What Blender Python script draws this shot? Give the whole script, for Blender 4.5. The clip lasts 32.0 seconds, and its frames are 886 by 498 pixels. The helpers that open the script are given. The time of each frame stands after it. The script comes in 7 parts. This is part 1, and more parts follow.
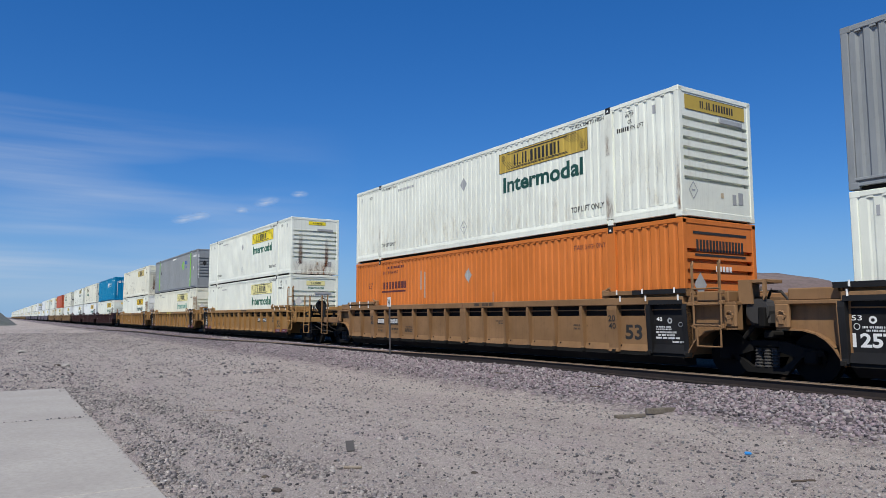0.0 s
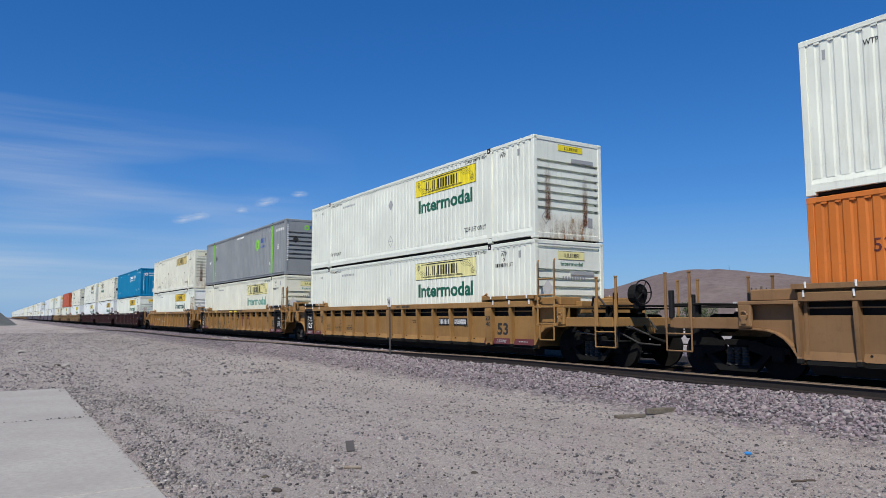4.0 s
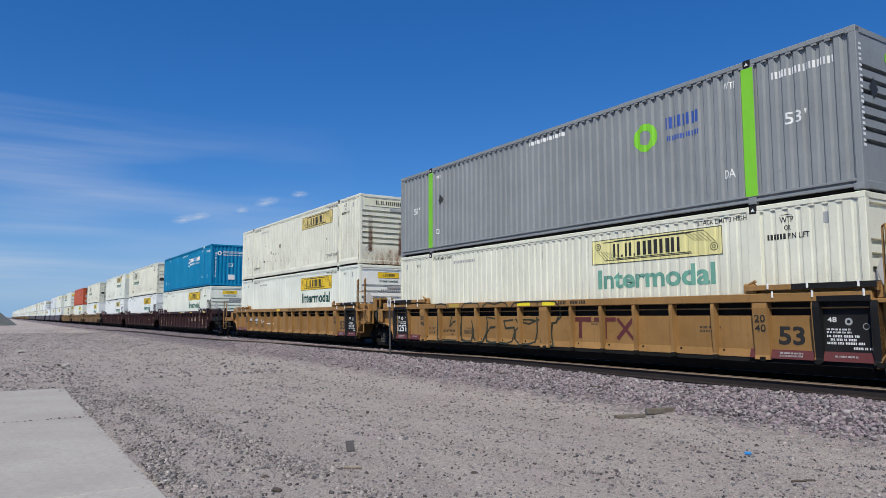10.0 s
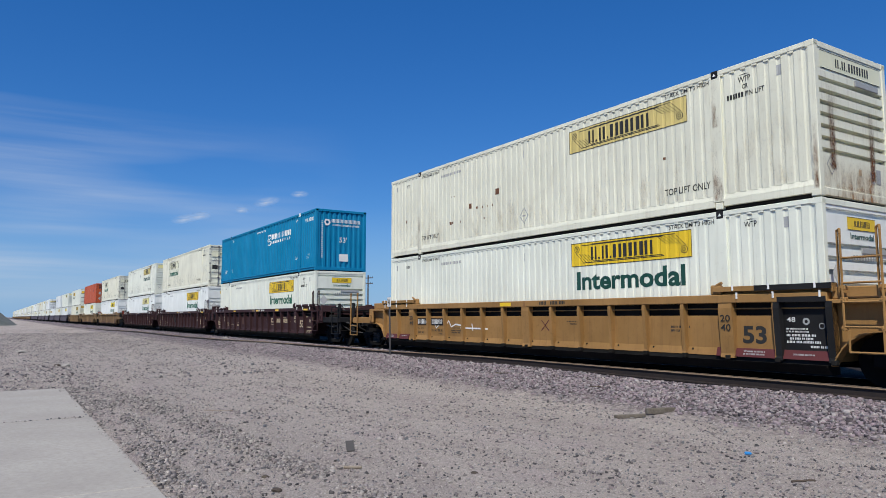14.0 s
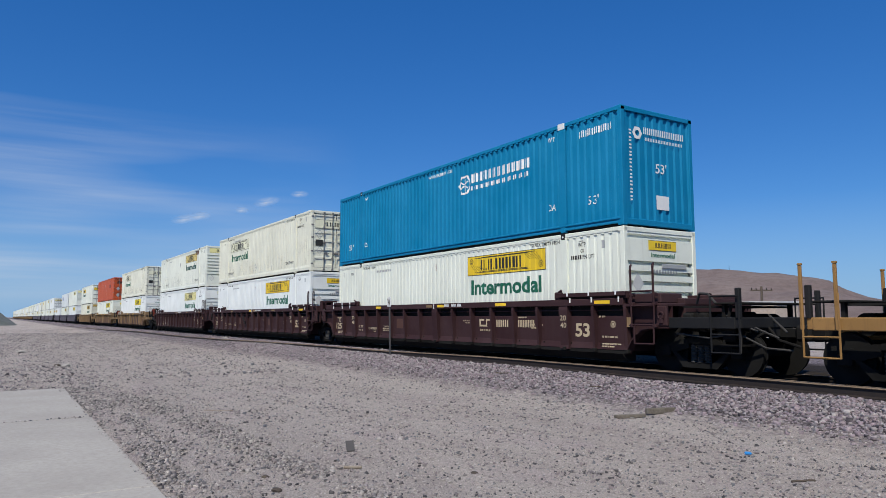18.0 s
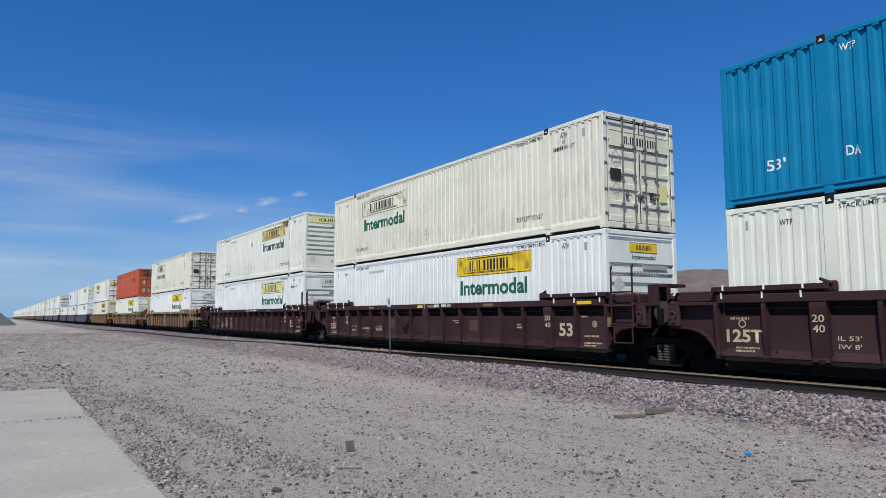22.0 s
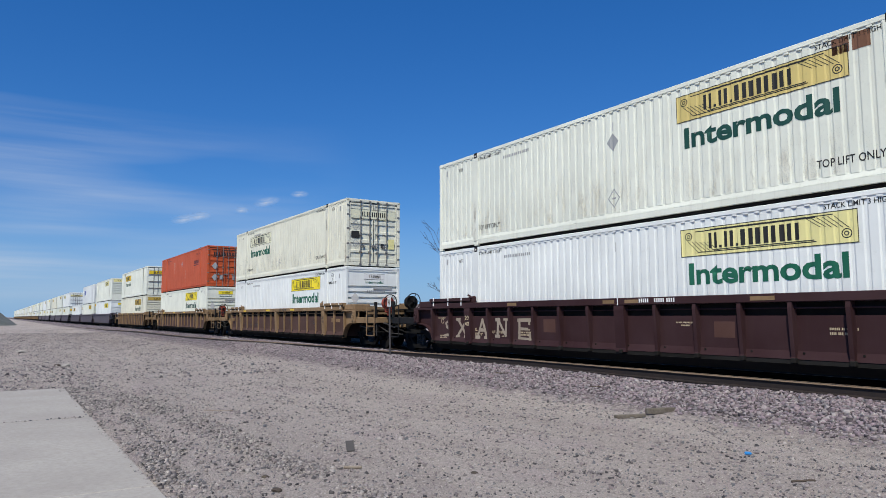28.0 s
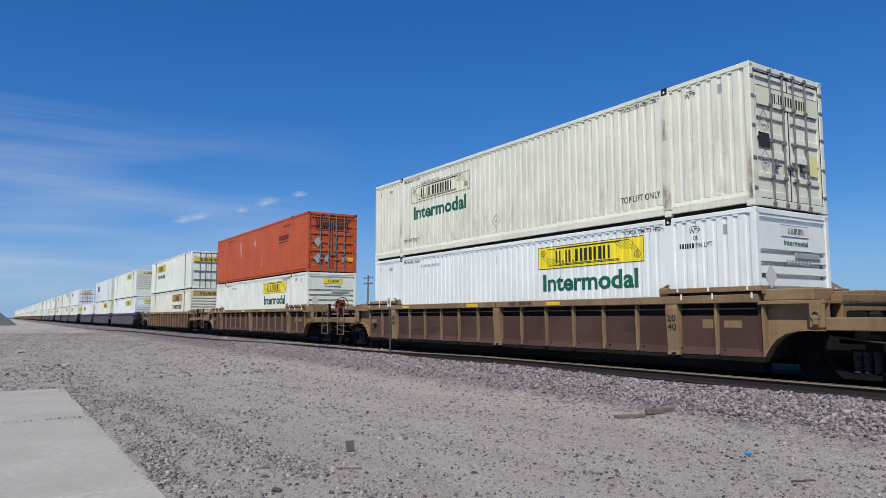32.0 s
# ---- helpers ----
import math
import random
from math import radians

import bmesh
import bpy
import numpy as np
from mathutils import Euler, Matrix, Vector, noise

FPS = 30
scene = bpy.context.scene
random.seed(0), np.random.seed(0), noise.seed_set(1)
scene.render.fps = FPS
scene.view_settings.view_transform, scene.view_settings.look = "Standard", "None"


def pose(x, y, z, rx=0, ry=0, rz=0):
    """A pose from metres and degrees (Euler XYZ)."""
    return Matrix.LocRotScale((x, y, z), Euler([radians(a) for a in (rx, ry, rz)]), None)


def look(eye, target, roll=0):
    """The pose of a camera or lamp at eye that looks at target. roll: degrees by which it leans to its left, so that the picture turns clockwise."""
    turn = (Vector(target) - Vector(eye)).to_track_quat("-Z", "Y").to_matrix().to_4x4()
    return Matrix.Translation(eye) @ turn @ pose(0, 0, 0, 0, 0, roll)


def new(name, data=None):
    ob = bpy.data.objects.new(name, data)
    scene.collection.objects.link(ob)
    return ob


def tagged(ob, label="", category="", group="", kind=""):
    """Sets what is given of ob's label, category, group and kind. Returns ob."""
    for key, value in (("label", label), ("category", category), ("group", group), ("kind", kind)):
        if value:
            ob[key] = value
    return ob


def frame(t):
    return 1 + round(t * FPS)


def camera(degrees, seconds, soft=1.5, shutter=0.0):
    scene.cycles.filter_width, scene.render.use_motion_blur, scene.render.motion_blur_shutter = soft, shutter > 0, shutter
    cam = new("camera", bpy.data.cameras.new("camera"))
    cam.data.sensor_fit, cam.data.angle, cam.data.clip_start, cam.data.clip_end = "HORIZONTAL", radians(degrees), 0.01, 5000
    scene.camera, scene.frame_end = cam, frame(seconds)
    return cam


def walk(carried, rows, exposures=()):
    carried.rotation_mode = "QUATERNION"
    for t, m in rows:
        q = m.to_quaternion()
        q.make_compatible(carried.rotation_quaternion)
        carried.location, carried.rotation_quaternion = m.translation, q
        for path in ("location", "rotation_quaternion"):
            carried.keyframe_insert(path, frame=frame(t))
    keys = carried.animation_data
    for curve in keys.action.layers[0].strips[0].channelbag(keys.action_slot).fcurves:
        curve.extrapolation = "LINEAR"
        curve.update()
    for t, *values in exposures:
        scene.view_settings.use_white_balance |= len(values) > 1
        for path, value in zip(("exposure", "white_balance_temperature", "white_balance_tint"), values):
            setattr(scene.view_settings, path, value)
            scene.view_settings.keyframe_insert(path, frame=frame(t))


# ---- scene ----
cam = camera(65.04, 32.0, soft=0.75)
EYE = Vector((0, 0, 1.226))
YAW, PITCH = radians(-57.446), radians(5.55)
AIM = EYE + Vector((math.cos(PITCH) * math.sin(YAW), math.cos(PITCH) * math.cos(YAW), math.sin(PITCH)))
walk(cam, [(0, look(EYE, AIM, -0.084)), (32, look(EYE, AIM, -0.084))], exposures=[(0, -0.08), (32, -0.08)])

# ---- light: clear desert noon, sun high behind the camera ----
SUN_EL, SUN_AZ = radians(52), radians(141)  # azimuth clockwise from +Y
world = bpy.data.worlds.new("desert_sky")
scene.world = world
world.use_nodes = True
wn = world.node_tree.nodes
sky = wn.new("ShaderNodeTexSky")
sky.sky_type = "NISHITA"
sky.sun_disc = False
sky.sun_elevation, sky.sun_rotation = SUN_EL, SUN_AZ
sky.altitude, sky.air_density, sky.dust_density, sky.ozone_density = 700, 1.0, 0.05, 2.0
even = wn.new("ShaderNodeGamma")  # dry, clear air: little glare round the sun
even.inputs["Gamma"].default_value = 0.7
tint = wn.new("ShaderNodeMix")  # the deep blue of a desert sky
tint.data_type, tint.blend_type = "RGBA", "MULTIPLY"
tint.inputs[0].default_value, tint.inputs[7].default_value = 1.0, (0.64, 0.90, 1.16, 1)
deep = wn.new("ShaderNodeHueSaturation")
deep.inputs["Hue"].default_value, deep.inputs["Saturation"].default_value = 0.514, 1.27
wl = world.node_tree.links.new
wl(sky.outputs["Color"], even.inputs["Color"])
wl(even.outputs["Color"], tint.inputs[6])
wl(tint.outputs[2], deep.inputs["Color"])
wl(deep.outputs["Color"], wn["Background"].inputs["Color"])
wn["Background"].inputs["Strength"].default_value = 0.160
sun_data = bpy.data.lights.new("sun", "SUN")
sun_data.energy, sun_data.angle, sun_data.color = 4.9, radians(0.53), (1.0, 0.965, 0.86)
sun = new("sun", sun_data)
SUN_DIR = Vector((math.sin(SUN_AZ) * math.cos(SUN_EL), math.cos(SUN_AZ) * math.cos(SUN_EL), math.sin(SUN_EL)))
sun.matrix_world = look(SUN_DIR * 60, (0, 0, 0))

# ---- materials ----
MATS = {}


def nodes_of(name):
    m = bpy.data.materials.new(name)
    m.use_nodes = True
    nt = m.node_tree
    return m, nt, nt.nodes["Principled BSDF"], nt.nodes.new, nt.links.new


def mix_node(nt, fac, a, b):
    n = nt.nodes.new("ShaderNodeMix")
    n.data_type = "RGBA"
    for i, v in ((0, fac), (6, a), (7, b)):
        if isinstance(v, (int, float)):
            n.inputs[i].default_value = v
        elif isinstance(v, tuple):
            n.inputs[i].default_value = (*v, 1)
        else:
            nt.links.new(v, n.inputs[i])
    return n.outputs[2]


def noise_node(nt, coord, scale, stretch=(1, 1, 1), detail=4, rough=0.6):
    mp = nt.nodes.new("ShaderNodeMapping")
    mp.inputs["Scale"].default_value = stretch
    nt.links.new(coord, mp.inputs["Vector"])
    n = nt.nodes.new("ShaderNodeTexNoise")
    n.inputs["Scale"].default_value, n.inputs["Detail"].default_value, n.inputs["Roughness"].default_value = scale, detail, rough
    nt.links.new(mp.outputs[0], n.inputs["Vector"])
    return n.outputs["Fac"]


def ramp_node(nt, fac, lo, hi, top=1.0):
    n = nt.nodes.new("ShaderNodeMapRange")
    n.inputs["From Min"].default_value, n.inputs["From Max"].default_value, n.inputs["To Max"].default_value = lo, hi, top
    nt.links.new(fac, n.inputs["Value"])
    return n.outputs[0]


def bump_node(nt, bsdf, height, strength, dist=0.01):
    b = nt.nodes.new("ShaderNodeBump")
    b.inputs["Strength"].default_value, b.inputs["Distance"].default_value = strength, dist
    nt.links.new(height, b.inputs["Height"])
    nt.links.new(b.outputs[0], bsdf.inputs["Normal"])


def paint(name, color, rough=0.45, dirt=(0.16, 0.12, 0.09), amount=0.5, streak=0.5, rust=0.0, metal=0.0, shift=0.06, spec=0.3):
    """Weathered paint on steel: broad fading, run-down streaks, specks of rust."""
    if name in MATS:
        return MATS[name]
    m, nt, bsdf, add, link = nodes_of(name)
    tc = add("ShaderNodeTexCoord")
    info = add("ShaderNodeObjectInfo")
    off = add("ShaderNodeVectorMath")
    off.operation = "MULTIPLY_ADD"
    comb = add("ShaderNodeCombineXYZ")
    for i in range(3):
        link(info.outputs["Random"], comb.inputs[i])
    link(comb.outputs[0], off.inputs[0])
    off.inputs[1].default_value = (37, 19, 11)
    link(tc.outputs["Object"], off.inputs[2])
    co = off.outputs[0]
    broad = noise_node(nt, co, 0.7, (1, 1, 1), 3)
    light = tuple(min(1, c * (1 + shift) + 0.01) for c in color)
    dark = tuple(c * (1 - shift * 1.6) for c in color)
    base = mix_node(nt, ramp_node(nt, broad, 0.3, 0.7), dark, light)
    st = noise_node(nt, co, 3.2, (2.6, 2.6, 0.16), 6, 0.72)
    base = mix_node(nt, ramp_node(nt, st, 0.52, 0.82, streak), base, dirt)
    gr = noise_node(nt, co, 9, (1, 1, 1), 8, 0.7)
    base = mix_node(nt, ramp_node(nt, gr, 0.56, 0.8, amount), base, dirt)
    if rust:
        rs = noise_node(nt, co, 5.5, (1.6, 1.6, 0.5), 7, 0.75)
        base = mix_node(nt, ramp_node(nt, rs, 0.66, 0.74, rust), base, (0.11, 0.035, 0.014))
    link(base, bsdf.inputs["Base Color"])
    bsdf.inputs["Metallic"].default_value = metal
    bsdf.inputs["Specular IOR Level"].default_value = spec
    rr = add("ShaderNodeMapRange")
    rr.inputs["To Min"].default_value, rr.inputs["To Max"].default_value = rough - 0.08, min(1, rough + 0.25)
    link(gr, rr.inputs["Value"])
    link(rr.outputs[0], bsdf.inputs["Roughness"])
    bump_node(nt, bsdf, gr, 0.12, 0.004)
    MATS[name] = m
    return m


def grainy(name, a, b, scale, scale2, rough=0.9, bump=0.5, dist=0.02, c=None, metal=0.0):
    """Mineral or wooden surface: two colours over two scales of grain, in world space."""
    if name in MATS:
        return MATS[name]
    m, nt, bsdf, add, link = nodes_of(name)
    geo = add("ShaderNodeNewGeometry")
    n1 = noise_node(nt, geo.outputs["Position"], scale, (1, 1, 1), 6, 0.65)
    n2 = noise_node(nt, geo.outputs["Position"], scale2, (1, 1, 1), 8, 0.75)
    base = mix_node(nt, ramp_node(nt, n1, 0.35, 0.65), a, b)
    base = mix_node(nt, ramp_node(nt, n2, 0.42, 0.75, 0.75), base, c or tuple(x * 0.45 for x in a))
    link(base, bsdf.inputs["Base Color"])
    bsdf.inputs["Roughness"].default_value, bsdf.inputs["Metallic"].default_value = rough, metal
    bump_node(nt, bsdf, n2, bump, dist)
    MATS[name] = m
    return m


def stone_mat(name, colors, rough=0.9):
    """Loose stones, each with a tint of its own."""
    m, nt, bsdf, add, link = nodes_of(name)
    geo = add("ShaderNodeNewGeometry")
    cr = add("ShaderNodeValToRGB")
    els = cr.color_ramp.elements
    while len(els) < len(colors):
        els.new(0.5)
    cr.color_ramp.interpolation = "CONSTANT"
    for i, c in enumerate(colors):
        els[i].position, els[i].color = i / len(colors), (*c, 1)
    link(geo.outputs["Random Per Island"], cr.inputs[0])
    n = noise_node(nt, geo.outputs["Position"], 40, (1, 1, 1), 4)
    link(mix_node(nt, ramp_node(nt, n, 0.4, 0.8, 0.5), cr.outputs[0], tuple(x * 0.5 for x in colors[0])), bsdf.inputs["Base Color"])
    bsdf.inputs["Roughness"].default_value = rough
    return m


WHITE = paint("white_paint", (0.728, 0.748, 0.645), 0.42, (0.36, 0.33, 0.27), 0.22, 0.34, 0.10)
CREAM = paint("aged_white_paint", (0.705, 0.70, 0.57), 0.48, (0.33, 0.27, 0.19), 0.30, 0.48, 0.25)
CLEAN = paint("fresh_white_paint", (0.75, 0.775, 0.745), 0.38, (0.40, 0.37, 0.33), 0.2, 0.2, 0.04)
ORANGE = paint("orange_paint", (0.56, 0.155, 0.022), 0.5, (0.24, 0.09, 0.03), 0.35, 0.4, 0.06)
REDORANGE = paint("red_orange_paint", (0.50, 0.085, 0.022), 0.5, (0.20, 0.06, 0.03), 0.3, 0.35, 0.06)
GREY = paint("grey_paint", (0.228, 0.244, 0.250), 0.45, (0.09, 0.08, 0.07), 0.3, 0.3, 0.03)
BLUE = paint("blue_paint", (0.0, 0.185, 0.36), 0.5, (0.004, 0.10, 0.19), 0.35, 0.35, 0.03, spec=0.12)
GREYROOF = paint("galvanised_roof", (0.45, 0.45, 0.44), 0.5, (0.2, 0.17, 0.13), 0.4, 0.2)
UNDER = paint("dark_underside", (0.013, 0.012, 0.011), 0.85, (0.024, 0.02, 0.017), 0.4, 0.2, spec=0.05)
OCHRE = paint("ochre_paint", (0.292, 0.157, 0.049), 0.6, (0.12, 0.065, 0.032), 0.55, 0.55, 0.2, shift=0.12)
DUSTY = paint("dusty_ochre_paint", (0.222, 0.121, 0.052), 0.65, (0.10, 0.06, 0.035), 0.6, 0.55, 0.2, shift=0.12)
OLDOCHRE = paint("faded_ochre_paint", (0.235, 0.15, 0.075), 0.7, (0.085, 0.045, 0.03), 0.7, 0.75, 0.45, shift=0.16)
BROWN = paint("brown_paint", (0.039, 0.0162, 0.0180), 0.6, (0.052, 0.031, 0.027), 0.45, 0.4, 0.1, shift=0.1, spec=0.15)
RUSTBROWN = paint("rusty_brown_paint", (0.070, 0.034, 0.025), 0.7, (0.085, 0.045, 0.028), 0.5, 0.6, 0.45, shift=0.15)
PURPLE = paint("dull_purple_grey_paint", (0.085, 0.07, 0.085), 0.6, (0.14, 0.11, 0.1), 0.3, 0.4)
BLACK = paint("black_paint", (0.011, 0.011, 0.012), 0.6, (0.035, 0.03, 0.025), 0.35, 0.3, spec=0.12)
MAROON = paint("maroon_paint", (0.10, 0.022, 0.022), 0.5, (0.07, 0.04, 0.03), 0.4, 0.3)
STEEL = paint("grimy_steel", (0.0085, 0.008, 0.0075), 0.8, (0.017, 0.014, 0.012), 0.5, 0.3, 0.1, 0.0, spec=0.05)
SPRING = paint("dusty_cast_steel", (0.045, 0.042, 0.04), 0.7, (0.035, 0.028, 0.024), 0.5, 0.4, 0.2, 0.2)
ROD = paint("galvanised_rod", (0.22, 0.215, 0.20), 0.45, (0.15, 0.10, 0.07), 0.5, 0.4, 0.25, 0.5)
RED = paint("red_paint", (0.33, 0.055, 0.028), 0.5, (0.12, 0.04, 0.03), 0.5, 0.3, 0.2)
DECAL_Y = paint("yellow_decal", (0.74, 0.50, 0.02), 0.4, (0.36, 0.24, 0.05), 0.3, 0.3)
DECAL_YB = paint("bright_yellow_decal", (0.82, 0.66, 0.02), 0.4, (0.5, 0.38, 0.06), 0.2, 0.2)
DECAL_YP = paint("faded_yellow_decal", (0.74, 0.68, 0.30), 0.45, (0.5, 0.45, 0.3), 0.4, 0.4)
DECAL_YW = paint("bleached_yellow_decal", (0.70, 0.69, 0.50), 0.45, (0.5, 0.47, 0.36), 0.4, 0.4)
DECAL_YO = paint("tarnished_yellow_decal", (0.46, 0.32, 0.055), 0.5, (0.25, 0.17, 0.06), 0.4, 0.4)
DECAL_YM = paint("sun_faded_yellow_decal", (0.60, 0.48, 0.17), 0.5, (0.42, 0.34, 0.18), 0.5, 0.5)
STREAK = paint("light_rust_stain", (0.33, 0.22, 0.14), 0.8, (0.17, 0.09, 0.05), 0.6, 0.5)
DECAL_K = paint("black_decal", (0.02, 0.02, 0.018), 0.45, (0.08, 0.07, 0.06), 0.2, 0.2)
DECAL_G = paint("green_decal", (0.008, 0.11, 0.062), 0.45, (0.05, 0.14, 0.1), 0.25, 0.2)
DECAL_GD = paint("dark_green_decal", (0.008, 0.06, 0.045), 0.45, (0.04, 0.09, 0.07), 0.25, 0.2)
DECAL_GF = paint("faded_green_decal", (0.13, 0.33, 0.25), 0.5, (0.4, 0.45, 0.4), 0.5, 0.4)
DECAL_W = paint("white_decal", (0.72, 0.72, 0.70), 0.45, (0.4, 0.36, 0.3), 0.3, 0.3)
DECAL_T = paint("tan_decal", (0.50, 0.40, 0.26), 0.5, (0.25, 0.18, 0.1), 0.3, 0.3)
DECAL_L = paint("lime_decal", (0.20, 0.56, 0.03), 0.45, (0.15, 0.3, 0.05), 0.2, 0.2)
DECAL_B = paint("blue_decal", (0.03, 0.08, 0.34), 0.45, (0.1, 0.13, 0.3), 0.2, 0.2)
DECAL_S = paint("grey_decal", (0.33, 0.34, 0.34), 0.5, (0.2, 0.19, 0.17), 0.4, 0.3)
DECAL_F = paint("faint_grey_decal", (0.52, 0.52, 0.50), 0.5, (0.3, 0.28, 0.25), 0.4, 0.3)
REFLECT_Y = paint("yellow_reflector", (0.80, 0.52, 0.02), 0.3, (0.4, 0.25, 0.05), 0.3, 0.2)
RUST = paint("rust_patch", (0.15, 0.07, 0.04), 0.85, (0.07, 0.035, 0.02), 0.5, 0.5)
STAIN = paint("brown_stain", (0.46, 0.38, 0.30), 0.8, (0.1, 0.05, 0.03), 0.5, 0.5)
# rust taken near black, with the rail head's shade on the web included
RAIL = grainy("rusty_rail", (0.014, 0.009, 0.007), (0.023, 0.013, 0.009), 1.5, 14, 0.75, 0.4, 0.004)
# tan carries the sunlit edge of the spare rail's head in its colour
RAILTOP = grainy("tan_rail_top", (0.27, 0.185, 0.115), (0.33, 0.24, 0.155), 2, 20, 0.6, 0.1, 0.001, (0.14, 0.085, 0.05), 0.0)
TIE = grainy("creosoted_tie", (0.06, 0.045, 0.035), (0.10, 0.08, 0.06), 3, 22, 0.9)
CONCRETE = grainy("pale_concrete", (0.322, 0.294, 0.262), (0.382, 0.353, 0.316), 0.9, 14, 0.9, 0.2, 0.004, (0.25, 0.232, 0.208))
WOOD = grainy("weathered_wood", (0.24, 0.19, 0.14), (0.32, 0.27, 0.21), 5, 40, 0.9, 0.4, 0.005)
POLEWOOD = grainy("dark_pole_wood", (0.075, 0.055, 0.042), (0.11, 0.085, 0.065), 2, 15, 0.9)
BARK = grainy("dark_bark", (0.045, 0.034, 0.028), (0.075, 0.06, 0.05), 3, 20, 0.95)
HILL = grainy("desert_hillside", (0.14, 0.10, 0.09), (0.19, 0.145, 0.13), 0.012, 0.08, 0.95, 0.6, 3.0)
PILE = grainy("greenish_gravel_pile", (0.13, 0.145, 0.13), (0.17, 0.18, 0.165), 0.3, 4, 0.95, 0.5, 0.05)
ROOFRED = grainy("rusty_roof_sheet", (0.34, 0.13, 0.09), (0.46, 0.26, 0.20), 0.35, 3, 0.8, 0.3, 0.01, (0.50, 0.40, 0.34))
STUCCO = grainy("faded_stucco", (0.42, 0.33, 0.27), (0.5, 0.42, 0.35), 0.6, 6, 0.9)
POSTGREY = paint("dull_post_steel", (0.065, 0.06, 0.06), 0.6, (0.05, 0.04, 0.035), 0.4, 0.4)
BLUEPLASTIC = paint("blue_plastic", (0.02, 0.22, 0.55), 0.35, (0.1, 0.15, 0.2), 0.2, 0.1)


def stain_mat(name, color, axis, scale, lo, hi, top):
    """A thin run-down stain with soft, ragged edges. axis: the way across it, 0 or 1."""
    m, nt, bsdf, add, link = nodes_of(name)
    tc = add("ShaderNodeTexCoord")
    sep = add("ShaderNodeSeparateXYZ")
    link(tc.outputs["Generated"], sep.inputs[0])
    across, up = sep.outputs[axis], sep.outputs[2]
    n = noise_node(nt, tc.outputs["Object"], scale, (1, 1, 0.22), 6, 0.7)
    fine = noise_node(nt, tc.outputs["Object"], scale * 4, (1, 1, 0.5), 5, 0.75)
    alpha = ramp_node(nt, n, lo, hi, top)
    for extra in (ramp_node(nt, across, 0.0, 0.3), ramp_node(nt, across, 1.0, 0.7), ramp_node(nt, up, 0.0, 0.04), ramp_node(nt, up, 1.0, 0.35), ramp_node(nt, fine, 0.3, 0.55)):
        mul = add("ShaderNodeMath")
        mul.operation = "MULTIPLY"
        link(alpha, mul.inputs[0]), link(extra, mul.inputs[1])
        alpha = mul.outputs[0]
    dark = tuple(c * 0.68 for c in color)
    link(mix_node(nt, ramp_node(nt, fine, 0.4, 0.65), dark, color), bsdf.inputs["Base Color"])
    link(alpha, bsdf.inputs["Alpha"])
    bsdf.inputs["Roughness"].default_value, bsdf.inputs["Specular IOR Level"].default_value = 0.85, 0.1
    return m


RUN_SIDE = stain_mat("rust_run_side", (0.24, 0.12, 0.06), 0, 7, 0.42, 0.64, 0.85)
RUN_END = stain_mat("rust_run_end", (0.16, 0.065, 0.03), 1, 8, 0.34, 0.52, 1.0)
WASH_SIDE = stain_mat("brown_wash_side", (0.54, 0.42, 0.28), 0, 4.0, 0.46, 0.78, 0.55)
WASH_END = stain_mat("brown_wash_end", (0.40, 0.22, 0.11), 1, 4, 0.36, 0.64, 0.85)


# ---- mesh helpers ----
def box(bm, x0, x1, y0, y1, z0, z1, bevel=0.0):
    vs = [bm.verts.new((x, y, z)) for z in (z0, z1) for y in (y0, y1) for x in (x0, x1)]
    fs = [bm.faces.new([vs[i] for i in q]) for q in ((0, 2, 3, 1), (4, 5, 7, 6), (0, 1, 5, 4), (2, 6, 7, 3), (0, 4, 6, 2), (1, 3, 7, 5))]
    if bevel:
        es = {e for f in fs for e in f.edges}
        bmesh.ops.bevel(bm, geom=list(es), offset=bevel, segments=1, affect="EDGES", clamp_overlap=True)
    return vs


def tube(bm, a, b, r, n=8, r2=None):
    a, b = Vector(a), Vector(b)
    q = (b - a).to_track_quat("Z", "Y")
    rings = []
    for c, rad in ((a, r), (b, r if r2 is None else r2)):
        rings.append([bm.verts.new(c + q @ Vector((rad * math.cos(k * math.tau / n), rad * math.sin(k * math.tau / n), 0))) for k in range(n)])
    for k in range(n):
        bm.faces.new((rings[0][k], rings[0][(k + 1) % n], rings[1][(k + 1) % n], rings[1][k]))
    bm.faces.new(rings[0][::-1]), bm.faces.new(rings[1])


def plate(bm, pts, d):
    """A flat outline pts, thickened by the vector d."""
    d = Vector(d)
    a = [bm.verts.new(p) for p in pts]
    b = [bm.verts.new(Vector(p) + d) for p in pts]
    bm.faces.new(a), bm.faces.new(b[::-1])
    for i in range(len(a)):
        j = (i + 1) % len(a)
        bm.faces.new((a[j], a[i], b[i], b[j]))


def ring(bm, c, r, axis, thick=0.015, n=18):
    c = Vector(c)
    q = Vector(axis).to_track_quat("Z", "Y")
    pts = [c + q @ Vector((r * math.cos(k * math.tau / n), r * math.sin(k * math.tau / n), 0)) for k in range(n)]
    for k in range(n):
        tube(bm, pts[k], pts[(k + 1) % n], thick, 5)


def mesh_of(name, bm, mat):
    bmesh.ops.recalc_face_normals(bm, faces=bm.faces)
    me = bpy.data.meshes.new(name)
    bm.to_mesh(me)
    bm.free()
    me.materials.append(mat)
    return me


CACHE = {}


